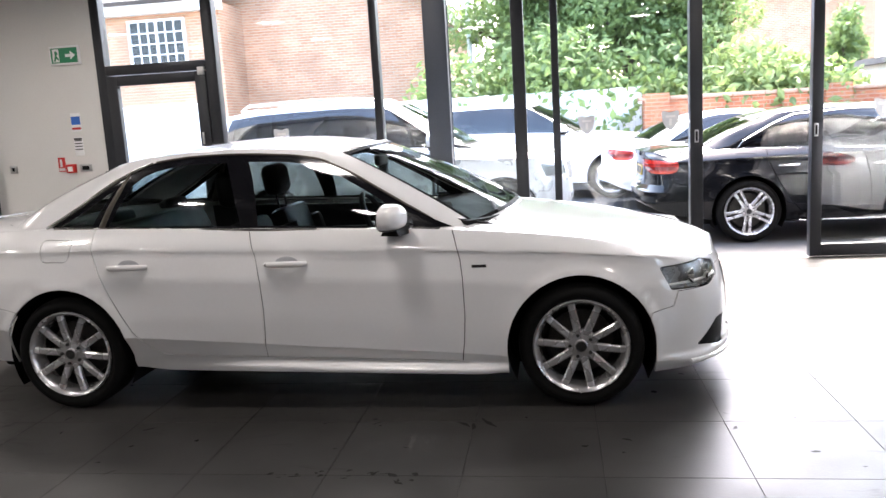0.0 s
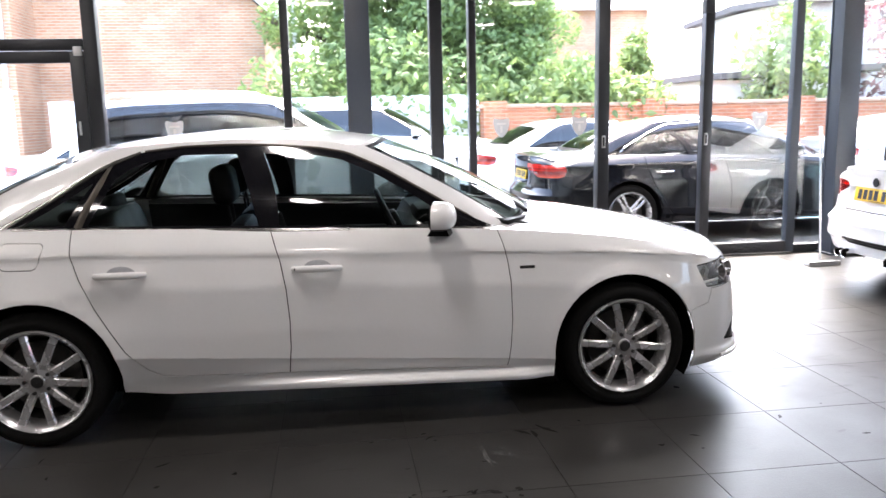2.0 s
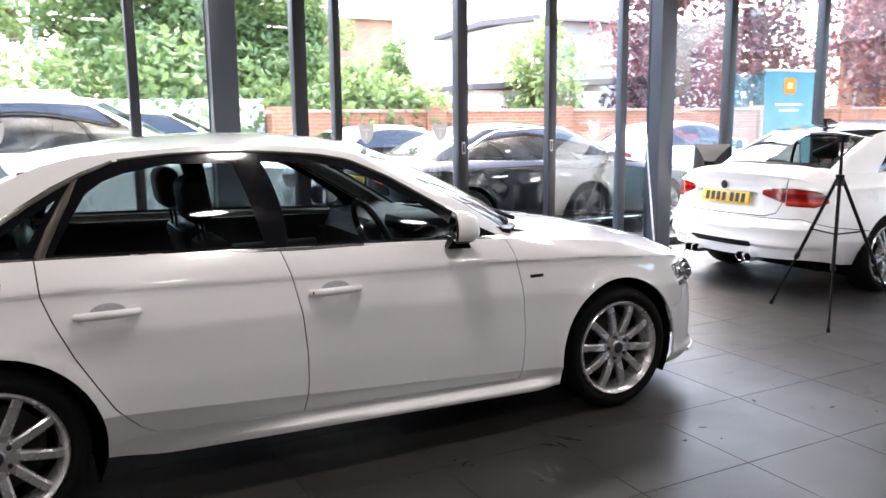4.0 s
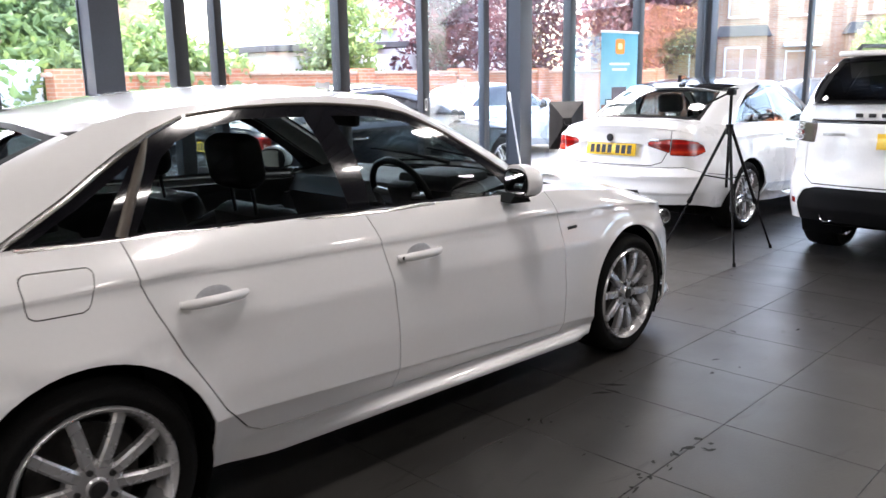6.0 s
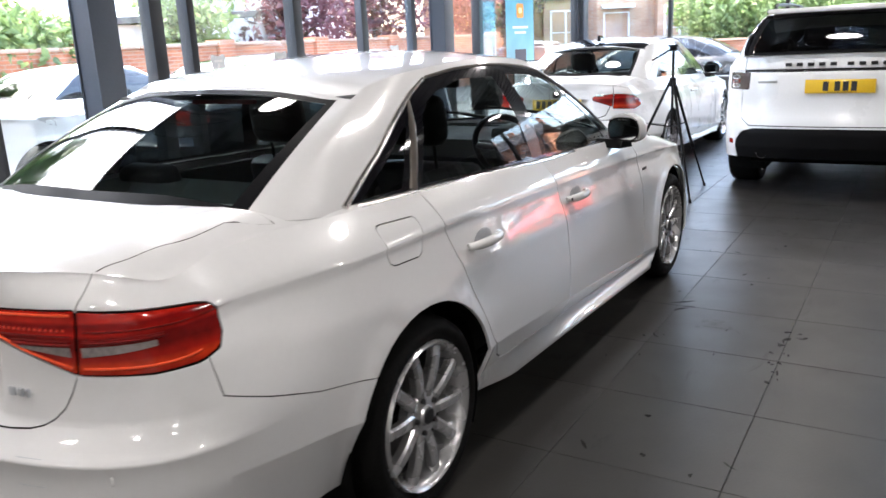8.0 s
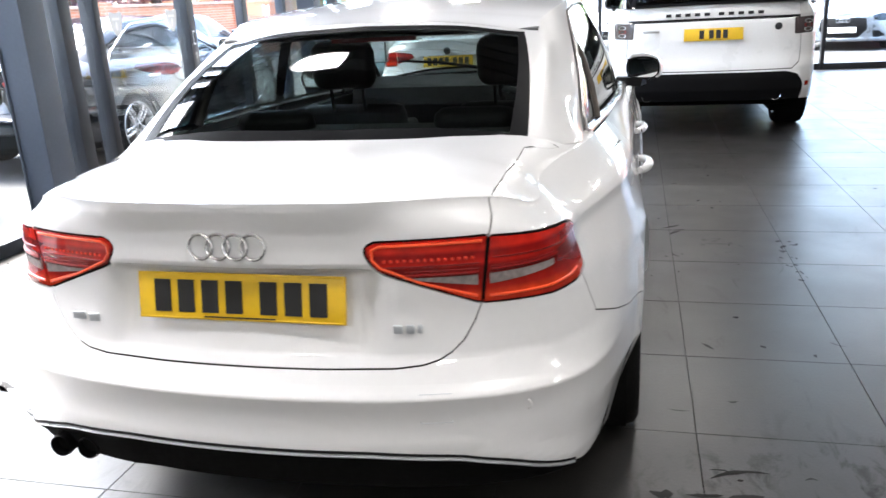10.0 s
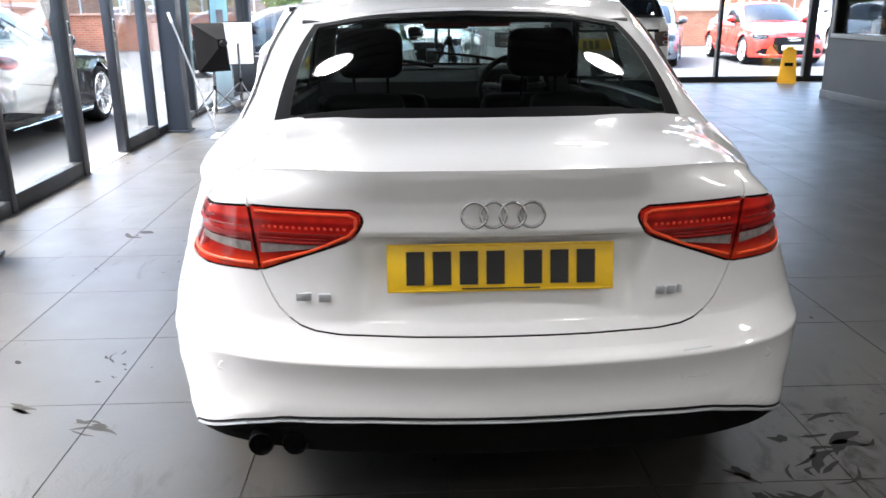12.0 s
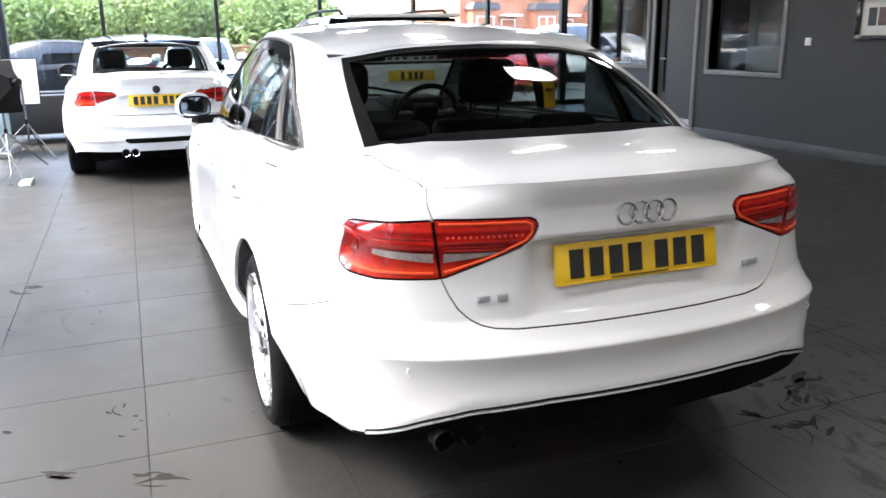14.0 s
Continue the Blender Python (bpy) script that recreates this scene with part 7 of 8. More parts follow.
tall_car, low_car = far_car(FAR, M_WHITE2), far_car(FARS, M_WHITE2)
tall_used = low_used = False
for tall, x, y, a, paint, lab in (
        (True, 0.9, 10.3, -4, M_WHITE2, "white off-road car parked by the white fence"),
        (False, -2.6, 8.6, 0, M_WHITE2, "white saloon car parked behind the silver car"),
        (False, 4.4, 8.3, 6, M_WHITE2, "white saloon car parked behind the black car"),
        (False, 10.2, 7.6, 0, M_SILVER, "silver saloon car parked by the brick wall"),
        (False, 16.4, -8.75, 176, M_REDCAR, "red car parked on the forecourt, facing the showroom"),
        (False, 16.2, -5.7, 160, M_GREYCAR, "grey car parked on the forecourt, facing the showroom"),
        (True, 19.0, -12.5, 170, M_WHITE2, "white off-road car parked on the forecourt"),
        (False, 13.6, 2.9, 90, M_BLACKCAR, "dark saloon car parked on the forecourt beyond the glass"),
        (False, 15.2, -0.4, 172, M_WHITE2, "white saloon car parked on the forecourt beyond the glass")):
    m = Matrix.Translation((x, y, -0.04)) @ Matrix.Rotation(radians(a), 4, "Z")
    src = tall_car if tall else low_car
    if (tall and not tall_used) or (not tall and not low_used):
        c = src
        c.matrix_basis = m
        tall_used, low_used = tall_used or tall, low_used or not tall
    else:
        c = copy_thing(src, m)
    c["label"] = lab
    if paint is not M_WHITE2:
        repaint(c, M_WHITE2, paint)


# ---- outside ----
def _brick(c1, c2, mortar, scale, pale=0.0):
    def f(N, L, b):
        tc, mp, br, ns, mx = N.new("ShaderNodeNewGeometry"), N.new("ShaderNodeMapping"), N.new("ShaderNodeTexBrick"), N.new("ShaderNodeTexNoise"), N.new("ShaderNodeMixRGB")
        ax = N.new("ShaderNodeSeparateXYZ")
        cb = N.new("ShaderNodeCombineXYZ")
        ad = N.new("ShaderNodeMath")
        L.new(tc.outputs["Position"], ax.inputs[0])
        L.new(ax.outputs["X"], ad.inputs[0]), L.new(ax.outputs["Y"], ad.inputs[1])
        L.new(ad.outputs[0], cb.inputs["X"]), L.new(ax.outputs["Z"], cb.inputs["Y"])
        L.new(cb.outputs[0], br.inputs["Vector"])
        br.inputs["Scale"].default_value = scale
        br.inputs["Brick Width"].default_value, br.inputs["Row Height"].default_value, br.inputs["Mortar Size"].default_value = 0.225, 0.075, 0.010
        br.inputs["Color1"].default_value, br.inputs["Color2"].default_value, br.inputs["Mortar"].default_value = (*c1, 1), (*c2, 1), (*mortar, 1)
        ns.inputs["Scale"].default_value, ns.inputs["Detail"].default_value = 1.3, 6
        L.new(tc.outputs["Position"], ns.inputs["Vector"])
        mx.blend_type = "OVERLAY"
        mx.inputs[0].default_value = 0.45
        L.new(br.outputs["Color"], mx.inputs[1]), L.new(ns.outputs["Fac"], mx.inputs[2])
        L.new(mx.outputs[0], b.inputs["Base Color"])
        bp = N.new("ShaderNodeBump")
        bp.inputs["Strength"].default_value, bp.inputs["Distance"].default_value = 0.6, 0.01
        iv = N.new("ShaderNodeMath")
        iv.operation = "SUBTRACT"
        iv.inputs[0].default_value = 1.0
        L.new(br.outputs["Fac"], iv.inputs[1]), L.new(iv.outputs[0], bp.inputs["Height"]), L.new(bp.outputs["Normal"], b.inputs["Normal"])
    return f


M_BRICK = node_mat("pale_red_brick", _brick((0.42, 0.20, 0.115), (0.48, 0.27, 0.165), (0.44, 0.36, 0.28), 1.0), 0.85)
M_BRICKR = node_mat("red_brick", _brick((0.40, 0.12, 0.055), (0.46, 0.17, 0.08), (0.40, 0.25, 0.17), 1.0), 0.85)
M_ASPH = mat("asphalt", (0.055, 0.055, 0.056), 0.85, var=0.25, scale=1.2, fine=160, bump=0.35)
M_RENDER = mat("white_render", (0.78, 0.78, 0.76), 0.8, var=0.06, scale=1.5)
M_FENCE = mat("white_fence_paint", (0.72, 0.73, 0.74), 0.6, var=0.08)
M_SLATE = mat("roof_slate", (0.10, 0.09, 0.09), 0.7, var=0.25, scale=5, fine=30)
M_UPVC = mat("white_window_frame", (0.82, 0.82, 0.81), 0.4, var=0.03)
M_DGLASS = mat("house_window_glass", (0.03, 0.035, 0.04), 0.12, var=0.2, spec=0.3)
M_COPE = mat("coping_stone", (0.42, 0.26, 0.18), 0.8, var=0.15)
M_BARK = mat("bark", (0.09, 0.065, 0.045), 0.9, var=0.3, fine=40, bump=0.6)


def leaf_mat(name, a, c):
    def f(N, L, b):
        g, r, n, mr, m = N.new("ShaderNodeNewGeometry"), N.new("ShaderNodeValToRGB"), N.new("ShaderNodeTexNoise"), N.new("ShaderNodeMath"), N.new("ShaderNodeMath")
        r.color_ramp.elements[0].color, r.color_ramp.elements[1].color = (*a, 1), (*c, 1)
        n.inputs["Scale"].default_value = 0.9
        L.new(g.outputs["Position"], n.inputs["Vector"])
        m.operation = "MULTIPLY_ADD"
        m.inputs[1].default_value = 0.5
        L.new(g.outputs["Random Per Island"], m.inputs[0])
        mr.operation = "MULTIPLY"
        mr.inputs[1].default_value = 0.55
        L.new(n.outputs["Fac"], mr.inputs[0]), L.new(mr.outputs[0], m.inputs[2])
        L.new(m.outputs[0], r.inputs["Fac"]), L.new(r.outputs["Color"], b.inputs["Base Color"])
        t, mx = N.new("ShaderNodeBsdfTranslucent"), N.new("ShaderNodeMixShader")
        mx.inputs[0].default_value = 0.42
        L.new(r.outputs["Color"], t.inputs["Color"])
        L.new(b.outputs[0], mx.inputs[1]), L.new(t.outputs[0], mx.inputs[2])
        L.new(mx.outputs[0], N["Material Output"].inputs["Surface"])
    return node_mat(name, f, 0.55)


M_LEAF = leaf_mat("green_leaves", (0.09, 0.145, 0.045), (0.27, 0.36, 0.13))
M_LEAFP = leaf_mat("purple_leaves", (0.06, 0.026, 0.034), (0.24, 0.11, 0.12))
M_LEAFC = leaf_mat("conifer_leaves", (0.02, 0.06, 0.02), (0.07, 0.16, 0.05))

tagged(part("ground", box_bm(-120, 160, -120, 160, -0.30, -0.045), M_ASPH), "grey asphalt yard and street around the showroom", "ground", kind="structure")


def foliage(centres, leaves, size, seed):
    """Many small leaf clumps round the given (x, y, z, radius) masses, as one mesh."""
    rng = np.random.default_rng(seed)
    C = np.array([c[:3] for c in centres])
    R = np.array([c[3] for c in centres])
    w = R ** 2 / np.sum(R ** 2)
    pick = rng.choice(len(C), leaves, p=w)
    d = rng.normal(size=(leaves, 3))
    d /= np.linalg.norm(d, axis=1)[:, None]
    r = R[pick] * (0.55 + 0.50 * rng.random(leaves) ** 0.7)
    P = C[pick] + d * r[:, None] * np.array((1, 1, 0.85))
    a = rng.normal(size=(leaves, 3))
    a /= np.linalg.norm(a, axis=1)[:, None]
    b = np.cross(a, d + 0.4 * rng.normal(size=(leaves, 3)))
    b /= np.linalg.norm(b, axis=1)[:, None]
    s = size * (0.6 + 0.8 * rng.random(leaves))[:, None]
    n = np.cross(a, b)
    V = np.stack((P - a * s, P + b * s * 0.5 + n * s * 0.15, P + a * s, P - b * s * 0.5 + n * s * 0.15), axis=1).reshape(-1, 3)
    F = [(4 * i, 4 * i + 1, 4 * i + 2, 4 * i + 3) for i in range(leaves)]
    return V, F


def from_pts(name, V, F, material, parent=None, smooth=False):
    me = bpy.data.meshes.new(name)
    me.from_pydata([tuple(v) for v in V], [], F)
    me.materials.append(material)
    me.update()
    ob = new(name, me)
    ob.parent = parent
    return ob


def tree(x, y, h, spread, leaves, material, seed, label, low=0.25, size=0.16, category="tree"):
    rng = np.random.default_rng(seed)
    t = thing("tree", Matrix.Translation((x, y, -0.05)), label, category)
    bm = bmesh.new()
    trunk = [(0, 0, 0), (0.05, 0.02, h * 0.2), (-0.03, 0.05, h * 0.45), (0.08, 0, h * 0.75)]
    tube(bm, trunk, [h * 0.028, h * 0.022, h * 0.016, h * 0.006], 10)
    cs = []
    for k in range(14):
        z = h * (low + (0.95 - low) * (k + 0.5) / 14)
        a = k * 2.4 + rng.random()
        f = math.sin(math.pi * min(1, max(0.08, (z / h - low * 0.6) / (1.05 - low * 0.6)))) ** 0.7
        rr = spread * f * (0.45 + 0.5 * rng.random())
        e = (rr * math.cos(a), rr * math.sin(a), z)
        tube(bm, [(0, 0, z * 0.72), (e[0] * 0.5, e[1] * 0.5, z * 0.9), e], [h * 0.011, h * 0.007, h * 0.002], 6)
        cs.append((*e, spread * (0.30 + 0.16 * rng.random())))
        cs.append((e[0] * 0.35, e[1] * 0.35, z + 0.1 * h * rng.random(), spread * (0.30 + 0.2 * rng.random())))
    part("trunk", bm, M_BARK, t)
    V, F = foliage(cs, leaves, size, seed)
    from_pts("crown", V, F, material, t)
    return t


def shrubs(name, x0, x1, y, h, depth, leaves, seed, label, material=None, size=0.11):
    rng = np.random.default_rng(seed)
    n = max(4, int((x1 - x0) / 0.8))
    cs = [(x0 + (x1 - x0) * (k + rng.random()) / (2 * n), y + depth * (rng.random() - 0.5), h * (0.35 + 0.45 * rng.random()), h * (0.28 + 0.18 * rng.random())) for k in range(n * 2)]
    V, F = foliage(cs, leaves, size, seed)
    return tagged(from_pts(name, V, F, material or M_LEAF), label, "bushes", kind="stuff")


def house_window(parent, m, w, h, cols, rows, sill=True):
    ob = new("window")
    ob.parent = parent
    ob.matrix_basis = m
    part("pane", box_bm(-w / 2, w / 2, 0.03, 0.05, 0, h), M_DGLASS, ob)
    t = 0.06
    for q in ((-w / 2 - t, w / 2 + t, -t, 0.0), (-w / 2 - t, w / 2 + t, h, h + t), (-w / 2 - t, -w / 2, 0, h), (w / 2, w / 2 + t, 0, h)):
        part("window_frame", box_bm(q[0], q[1], -0.03, 0.06, q[2], q[3]), M_UPVC, ob)
    for i in range(1, cols):
        x = -w / 2 + w * i / cols
        k = 0.035 if i * 2 == cols else 0.014
        part("glazing_bar", box_bm(x - k, x + k, -0.01, 0.05, 0, h), M_UPVC, ob)
    for j in range(1, rows):
        z = h * j / rows
        part("glazing_bar", box_bm(-w / 2, w / 2, -0.008, 0.048, z - 0.014, z + 0.014), M_UPVC, ob)
    if sill:
        part("sill", box_bm(-w / 2 - 0.1, w / 2 + 0.1, -0.10, 0.02, -t - 0.06, -t), M_COPE, ob)
    return ob


def gable_house():
    """The brick house beside the yard, its side wall towards the showroom."""
    h = thing("brick_house", Matrix.Translation((0, 0, -0.05)), "two-storey pale brick house with a white roof verge", "house")
    x0, x1, y0, y1, ze = -16.0, -1.62, 17.2, 26.0, 4.35
    bm = bmesh.new()
    slab(bm, [(y0, 0), (y1, 0), (y1, ze), (y0, ze)], "x", x0, x1)
    part("wall", bm, M_BRICK, h)
    gx = -5.2
    bm = bmesh.new()
    slab(bm, [(x1 - 7.2, ze), (x1, ze), (x1 - 3.6, ze + 3.2)], "y", y0, y0 + 0.3)
    part("gable", bm, M_BRICK, h)
    bm = bmesh.new()
    slab(bm, [(x1 + 0.38, ze - 0.28), (x1 - 3.6, ze + 3.35), (x1 - 3.6, ze + 3.50), (x1 + 0.50, ze - 0.18)], "y", y0 - 0.35, y1)
    slab(bm, [(x1 - 7.6, ze - 0.28), (x1 - 3.6, ze + 3.35), (x1 - 3.6, ze + 3.50), (x1 - 7.72, ze - 0.18)], "y", y0 - 0.35, y1)
    part("roof", bm, M_SLATE, h)
    bm = bmesh.new()
    slab(bm, [(x1 + 0.40, ze - 0.32), (x1 - 3.6, ze + 3.28), (x1 - 3.6, ze + 3.50), (x1 + 0.52, ze - 0.14)], "y", y0 - 0.42, y0 - 0.35)
    part("verge_board", bm, M_UPVC, h)
    # lower wing to the west, with a multi-pane window and a downpipe
    bm = bmesh.new()
    slab(bm, [(15.6, 0), (17.2, 0), (17.2, 4.90), (15.6, 4.90)], "x", -16.0, -7.25)
    part("wing_wall", bm, M_BRICK, h)
    part("wing_eaves", box_bm(-16.2, -7.14, 15.25, 15.6, 4.68, 4.96), M_UPVC, h)
    part("wing_roof", slab(bmesh.new(), [(15.2, 4.91), (17.2, 5.9), (17.2, 6.05), (15.1, 5.0)], "x", -16.2, -7.1), M_SLATE, h)
    house_window(h, Matrix.Translation((-9.0, 15.545, 3.36)), 1.48, 1.14, 6, 4)
    part("downpipe", rod_bm((-7.46, 15.52, 0), (-7.46, 15.52, 4.75), 0.055), M_UPVC, h)


gable_house()


def boundary():
    # white fence along the left half of the yard, brick wall along the right
    f = thing("yard_fence", Matrix.Translation((0, 0, -0.05)), "tall white-painted boarded yard fence", "fence", kind="structure")
    me = mesh_of("fence_board", box_bm(-0.062, 0.062, -0.012, 0.012, 0.05, 1.95, 0.003), M_FENCE)
    for k in range(66):
        o = new("fence_board", me)
        o.parent = f
        o.matrix_basis = Matrix.Translation((-5.4 + k * 0.13, 12.1 + 0.004 * (k % 3), 0.01 * ((k * 7) % 3)))
    for z in (0.4, 1.6):
        part("fence_rail", box_bm(-5.45, 3.15, 12.12, 12.18, z, z + 0.09), M_FENCE, f)
    w = thing("white_wall", Matrix.Translation((0, 0, -0.05)), "plain white-rendered yard wall in front of the brick house", "wall", kind="structure")
    part("render", box_bm(-16, -5.5, 10.2, 10.45, 0, 2.05, 0.01), M_RENDER, w)
    part("coping", box_bm(-16, -5.46, 10.14, 10.51, 2.05, 2.12, 0.01), M_UPVC, w)
    w = thing("brick_wall", Matrix.Translation((0, 0, -0.05)), "red brick boundary wall with a coping and piers", "wall", kind="structure")
    part("masonry", box_bm(3.15, 24.0, 11.6, 11.85, 0, 1.66), M_BRICKR, w)
    me = mesh_of("coping_stone", box_bm(-0.295, 0.295, -0.17, 0.17, 0, 0.075, 0.012), M_COPE)
    for k in range(35):
        o = new("coping_stone", me)
        o.parent = w
        o.matrix_basis = Matrix.Translation((3.3 + 0.6 * k, 11.72, 1.66))
    me = mesh_of("pier", box_bm(-0.24, 0.24, -0.22, 0.22, 0, 1.80), M_BRICKR)
    for k in range(7):
        o = new("pier", me)
        o.parent = w
        o.matrix_basis = Matrix.Translation((3.35 + 3.4 * k, 11.72, 0))
    # low brick wall along the street beyond the end glazing
    w = thing("street_wall", Matrix.Translation((0, 0, -0.05)), "low red brick wall along the street below the hedge", "wall", kind="structure")
    part("masonry", box_bm(23.75, 24.0, -30.0, 11.55, 0, 1.15), M_BRICKR, w)
    part("coping", box_bm(23.68, 24.07, -30.0, 11.5, 1.15, 1.22, 0.01), M_COPE, w)
    p = thing("lamp_post", Matrix.Translation((-0.80, 16.4, -0.05)), "pale grey steel lamp post behind the fence", "lamp post")
    part("pole", rod_bm((0, 0, 0), (0, 0, 7.5), 0.075, 0.05), M_FENCE, p)
    part("arm", tube(bmesh.new(), [(0, 0, 7.5), (0.2, 0, 7.7), (0.8, 0, 7.8)], 0.035), M_FENCE, p)
    part("lantern", box_bm(0.7, 1.3, -0.12, 0.12, 7.72, 7.84, 0.04), M_STEELP, p)


boundary()


def terrace(name, m, n, label, brick, w=4.6):
    """A row of two-storey brick houses with bays; the front looks towards -y of its own frame."""
    h = thing(name, m, label, "house")
    L = n * w
    part("wall", box_bm(0, L, 0, 7, 0, 6.0), brick, h)
    bm = bmesh.new()
    slab(bm, [(-0.4, 5.85), (3.5, 8.6), (7.4, 5.85), (7.4, 6.0), (3.5, 8.8), (-0.4, 6.0)], "x", -0.2, L + 0.2)
    part("roof", bm, M_SLATE, h)
    part("eaves_board", box_bm(-0.2, L + 0.2, -0.40, -0.32, 5.75, 6.0), M_UPVC, h)
    for k in range(n):
        x = k * w
        for dx, z, ww, hh in ((1.35, 3.75, 1.0, 1.45), (3.45, 3.75, 0.8, 1.45), (3.5, 0.15, 0.95, 2.2)):
            o = house_window(h, Matrix.Translation((x + dx, -0.02, z)), ww, hh, 2 if hh < 2 else 1, 2 if hh < 2 else 1, hh < 2)
        b = part("bay", box_bm(x + 0.45, x + 2.25, -0.75, 0, 0, 2.95), brick, h)
        part("bay_roof", slab(bmesh.new(), [(x + 0.3, 2.95), (x + 2.4, 2.95), (x + 2.2, 3.35), (x + 0.5, 3.35)], "y", -0.9, 0.0), M_SLATE, b)
        bw = house_window(b, Matrix.Translation((x + 1.35, -0.77, 0.85)), 1.15, 1.65, 2, 2)
        part("chimney", box_bm(x - 0.4, x + 0.4, 3.1, 3.9, 8.3, 9.9), brick, h)
        part("door_canopy", box_bm(x + 2.85, x + 4.15, -0.7, 0, 2.55, 2.68), M_UPVC, h)
    return h


# street front beyond the forecourt, the house behind the brick wall, a white house
terrace("terraced_house", Matrix.Translation((33.5, 2.0, -0.05)) @ Matrix.Rotation(radians(-64), 4, "Z") @ Matrix.Translation((-16, 0, 0)), 5, "red brick terraced houses with white windows across the street", M_BRICK)
terrace("terraced_house", Matrix.Translation((42, -18.0, -0.05)) @ Matrix.Rotation(radians(-82), 4, "Z"), 4, "red brick terraced houses further down the street", M_BRICKR)


def plain_house(name, x0, x1, y0, y1, ze, zr, wall, label, wins=()):
    h = thing(name, Matrix.Translation((0, 0, -0.05)), label, "house")
    part("wall", box_bm(x0, x1, y0, y1, 0, ze), wall, h)
    ym = (y0 + y1) / 2
    bm = bmesh.new()
    slab(bm, [(y0 - 0.35, ze - 0.12), (ym, zr), (y1 + 0.35, ze - 0.12), (y1 + 0.35, ze + 0.05), (ym, zr + 0.2), (y0 - 0.35, ze + 0.05)], "x", x0 - 0.3, x1 + 0.3)
    part("roof", bm, M_SLATE, h)
    part("gutter", rod_bm((x0 - 0.3, y0 - 0.42, ze - 0.05), (x1 + 0.3, y0 - 0.42, ze - 0.05), 0.07), M_UPVC, h)
    for x, z, w, hh in wins:
        house_window(h, Matrix.Translation((x, y0 - 0.02, z)), w, hh, 2, 2)
    return h


plain_house("brick_house", 9.0, 15.1, 32.3, 39, 6.3, 8.6, M_BRICK, "distant brick house behind the trees")
plain_house("white_house", 13.6, 22.5, 17.5, 24.2, 4.66, 4.72, M_RENDER, "white-rendered house with a shallow roof behind the brick wall", ((16.2, 3.3, 0.5, 1.2), (19.6, 3.3, 1.0, 1.2)))
g = thing("garage", Matrix.Translation((0, 0, -0.05)), "low white garage with a flat dark-edged roof behind the brick wall", "garage")
part("wall", box_bm(9.2, 15.8, 14.2, 17.4, 0, 2.25), M_RENDER, g)
part("roof", slab(bmesh.new(), [(9.0, 2.25), (16.0, 2.55), (16.0, 2.70), (9.0, 2.40)], "y", 13.9, 17.6), M_SLATE, g)

tree(3.2, 15.9, 8.0, 2.2, 26000, M_LEAF, 1, "broad leafy green tree behind the yard wall", size=0.085)
tree(0.9, 16.6, 8.2, 2.2, 26000, M_LEAF, 3, "tall leafy green tree behind the brick house", size=0.085)
tree(5.0, 15.3, 4.6, 1.3, 11000, M_LEAF, 2, "leafy green tree behind the brick wall", size=0.075)
tree(11.0, 13.7, 3.7, 1.5, 3000, M_LEAF, 5, "small light green tree over the brick wall", low=0.35, size=0.10)
tree(10.2, 21.5, 3.9, 0.9, 2500, M_LEAF, 4, "round green tree between the houses", size=0.12)
tree(15.0, 13.7, 7.0, 2.1, 5500, M_LEAFP, 6, "purple-leaved tree behind the brick wall", low=0.2, size=0.11)
tree(19.0, 13.6, 7.2, 2.2, 6000, M_LEAFP, 10, "purple-leaved tree behind the brick wall", low=0.2, size=0.11)
tree(26.0, 13.5, 8.0, 3.4, 9000, M_LEAFP, 7, "purple-leaved tree by the street", size=0.15)
tree(27.5, 4.4, 3.6, 1.2, 4500, M_LEAFC, 8, "small dark conifer in a front garden", low=0.08, size=0.12)
tree(28.2, -1.6, 4.2, 1.4, 4500, M_LEAFC, 9, "small dark conifer in a front garden", low=0.08, size=0.12)
shrubs("bushes", 3.4, 6.8, 12.9, 2.7, 1.6, 7000, 11, "green bushes growing over the brick wall")
shrubs("bushes", -1.5, 3.4, 13.4, 3.2, 1.6, 6000, 12, "green bushes behind the white fence")
h = shrubs("hedge", -5.0, 5.2, 0, 3.1, 1.2, 26000, 13, "tall green street hedge above the low wall", size=0.095)
h.matrix_basis = Matrix.Translation((25.2, -0.4, 0)) @ Matrix.Rotation(radians(90), 4, "Z")


# ---- loose things in the showroom ----
M_NYLON = mat("black_nylon", (0.006, 0.006, 0.007), 0.8, var=0.2, fine=200, bump=0.1, spec=0.06)
M_STAND = mat("dark_steel_stand", (0.10, 0.10, 0.105), 0.4, metal=0.8, var=0.15)
M_NYLONW = mat("white_diffuser_cloth", (0.78, 0.79, 0.80), 0.8, var=0.04)
M_SOFA = mat("black_sofa_leather", (0.014, 0.014, 0.015), 0.4, var=0.2, fine=140, bump=0.15)
M_YSIGN = mat("yellow_plastic", (0.80, 0.42, 0.015), 0.45, var=0.06)


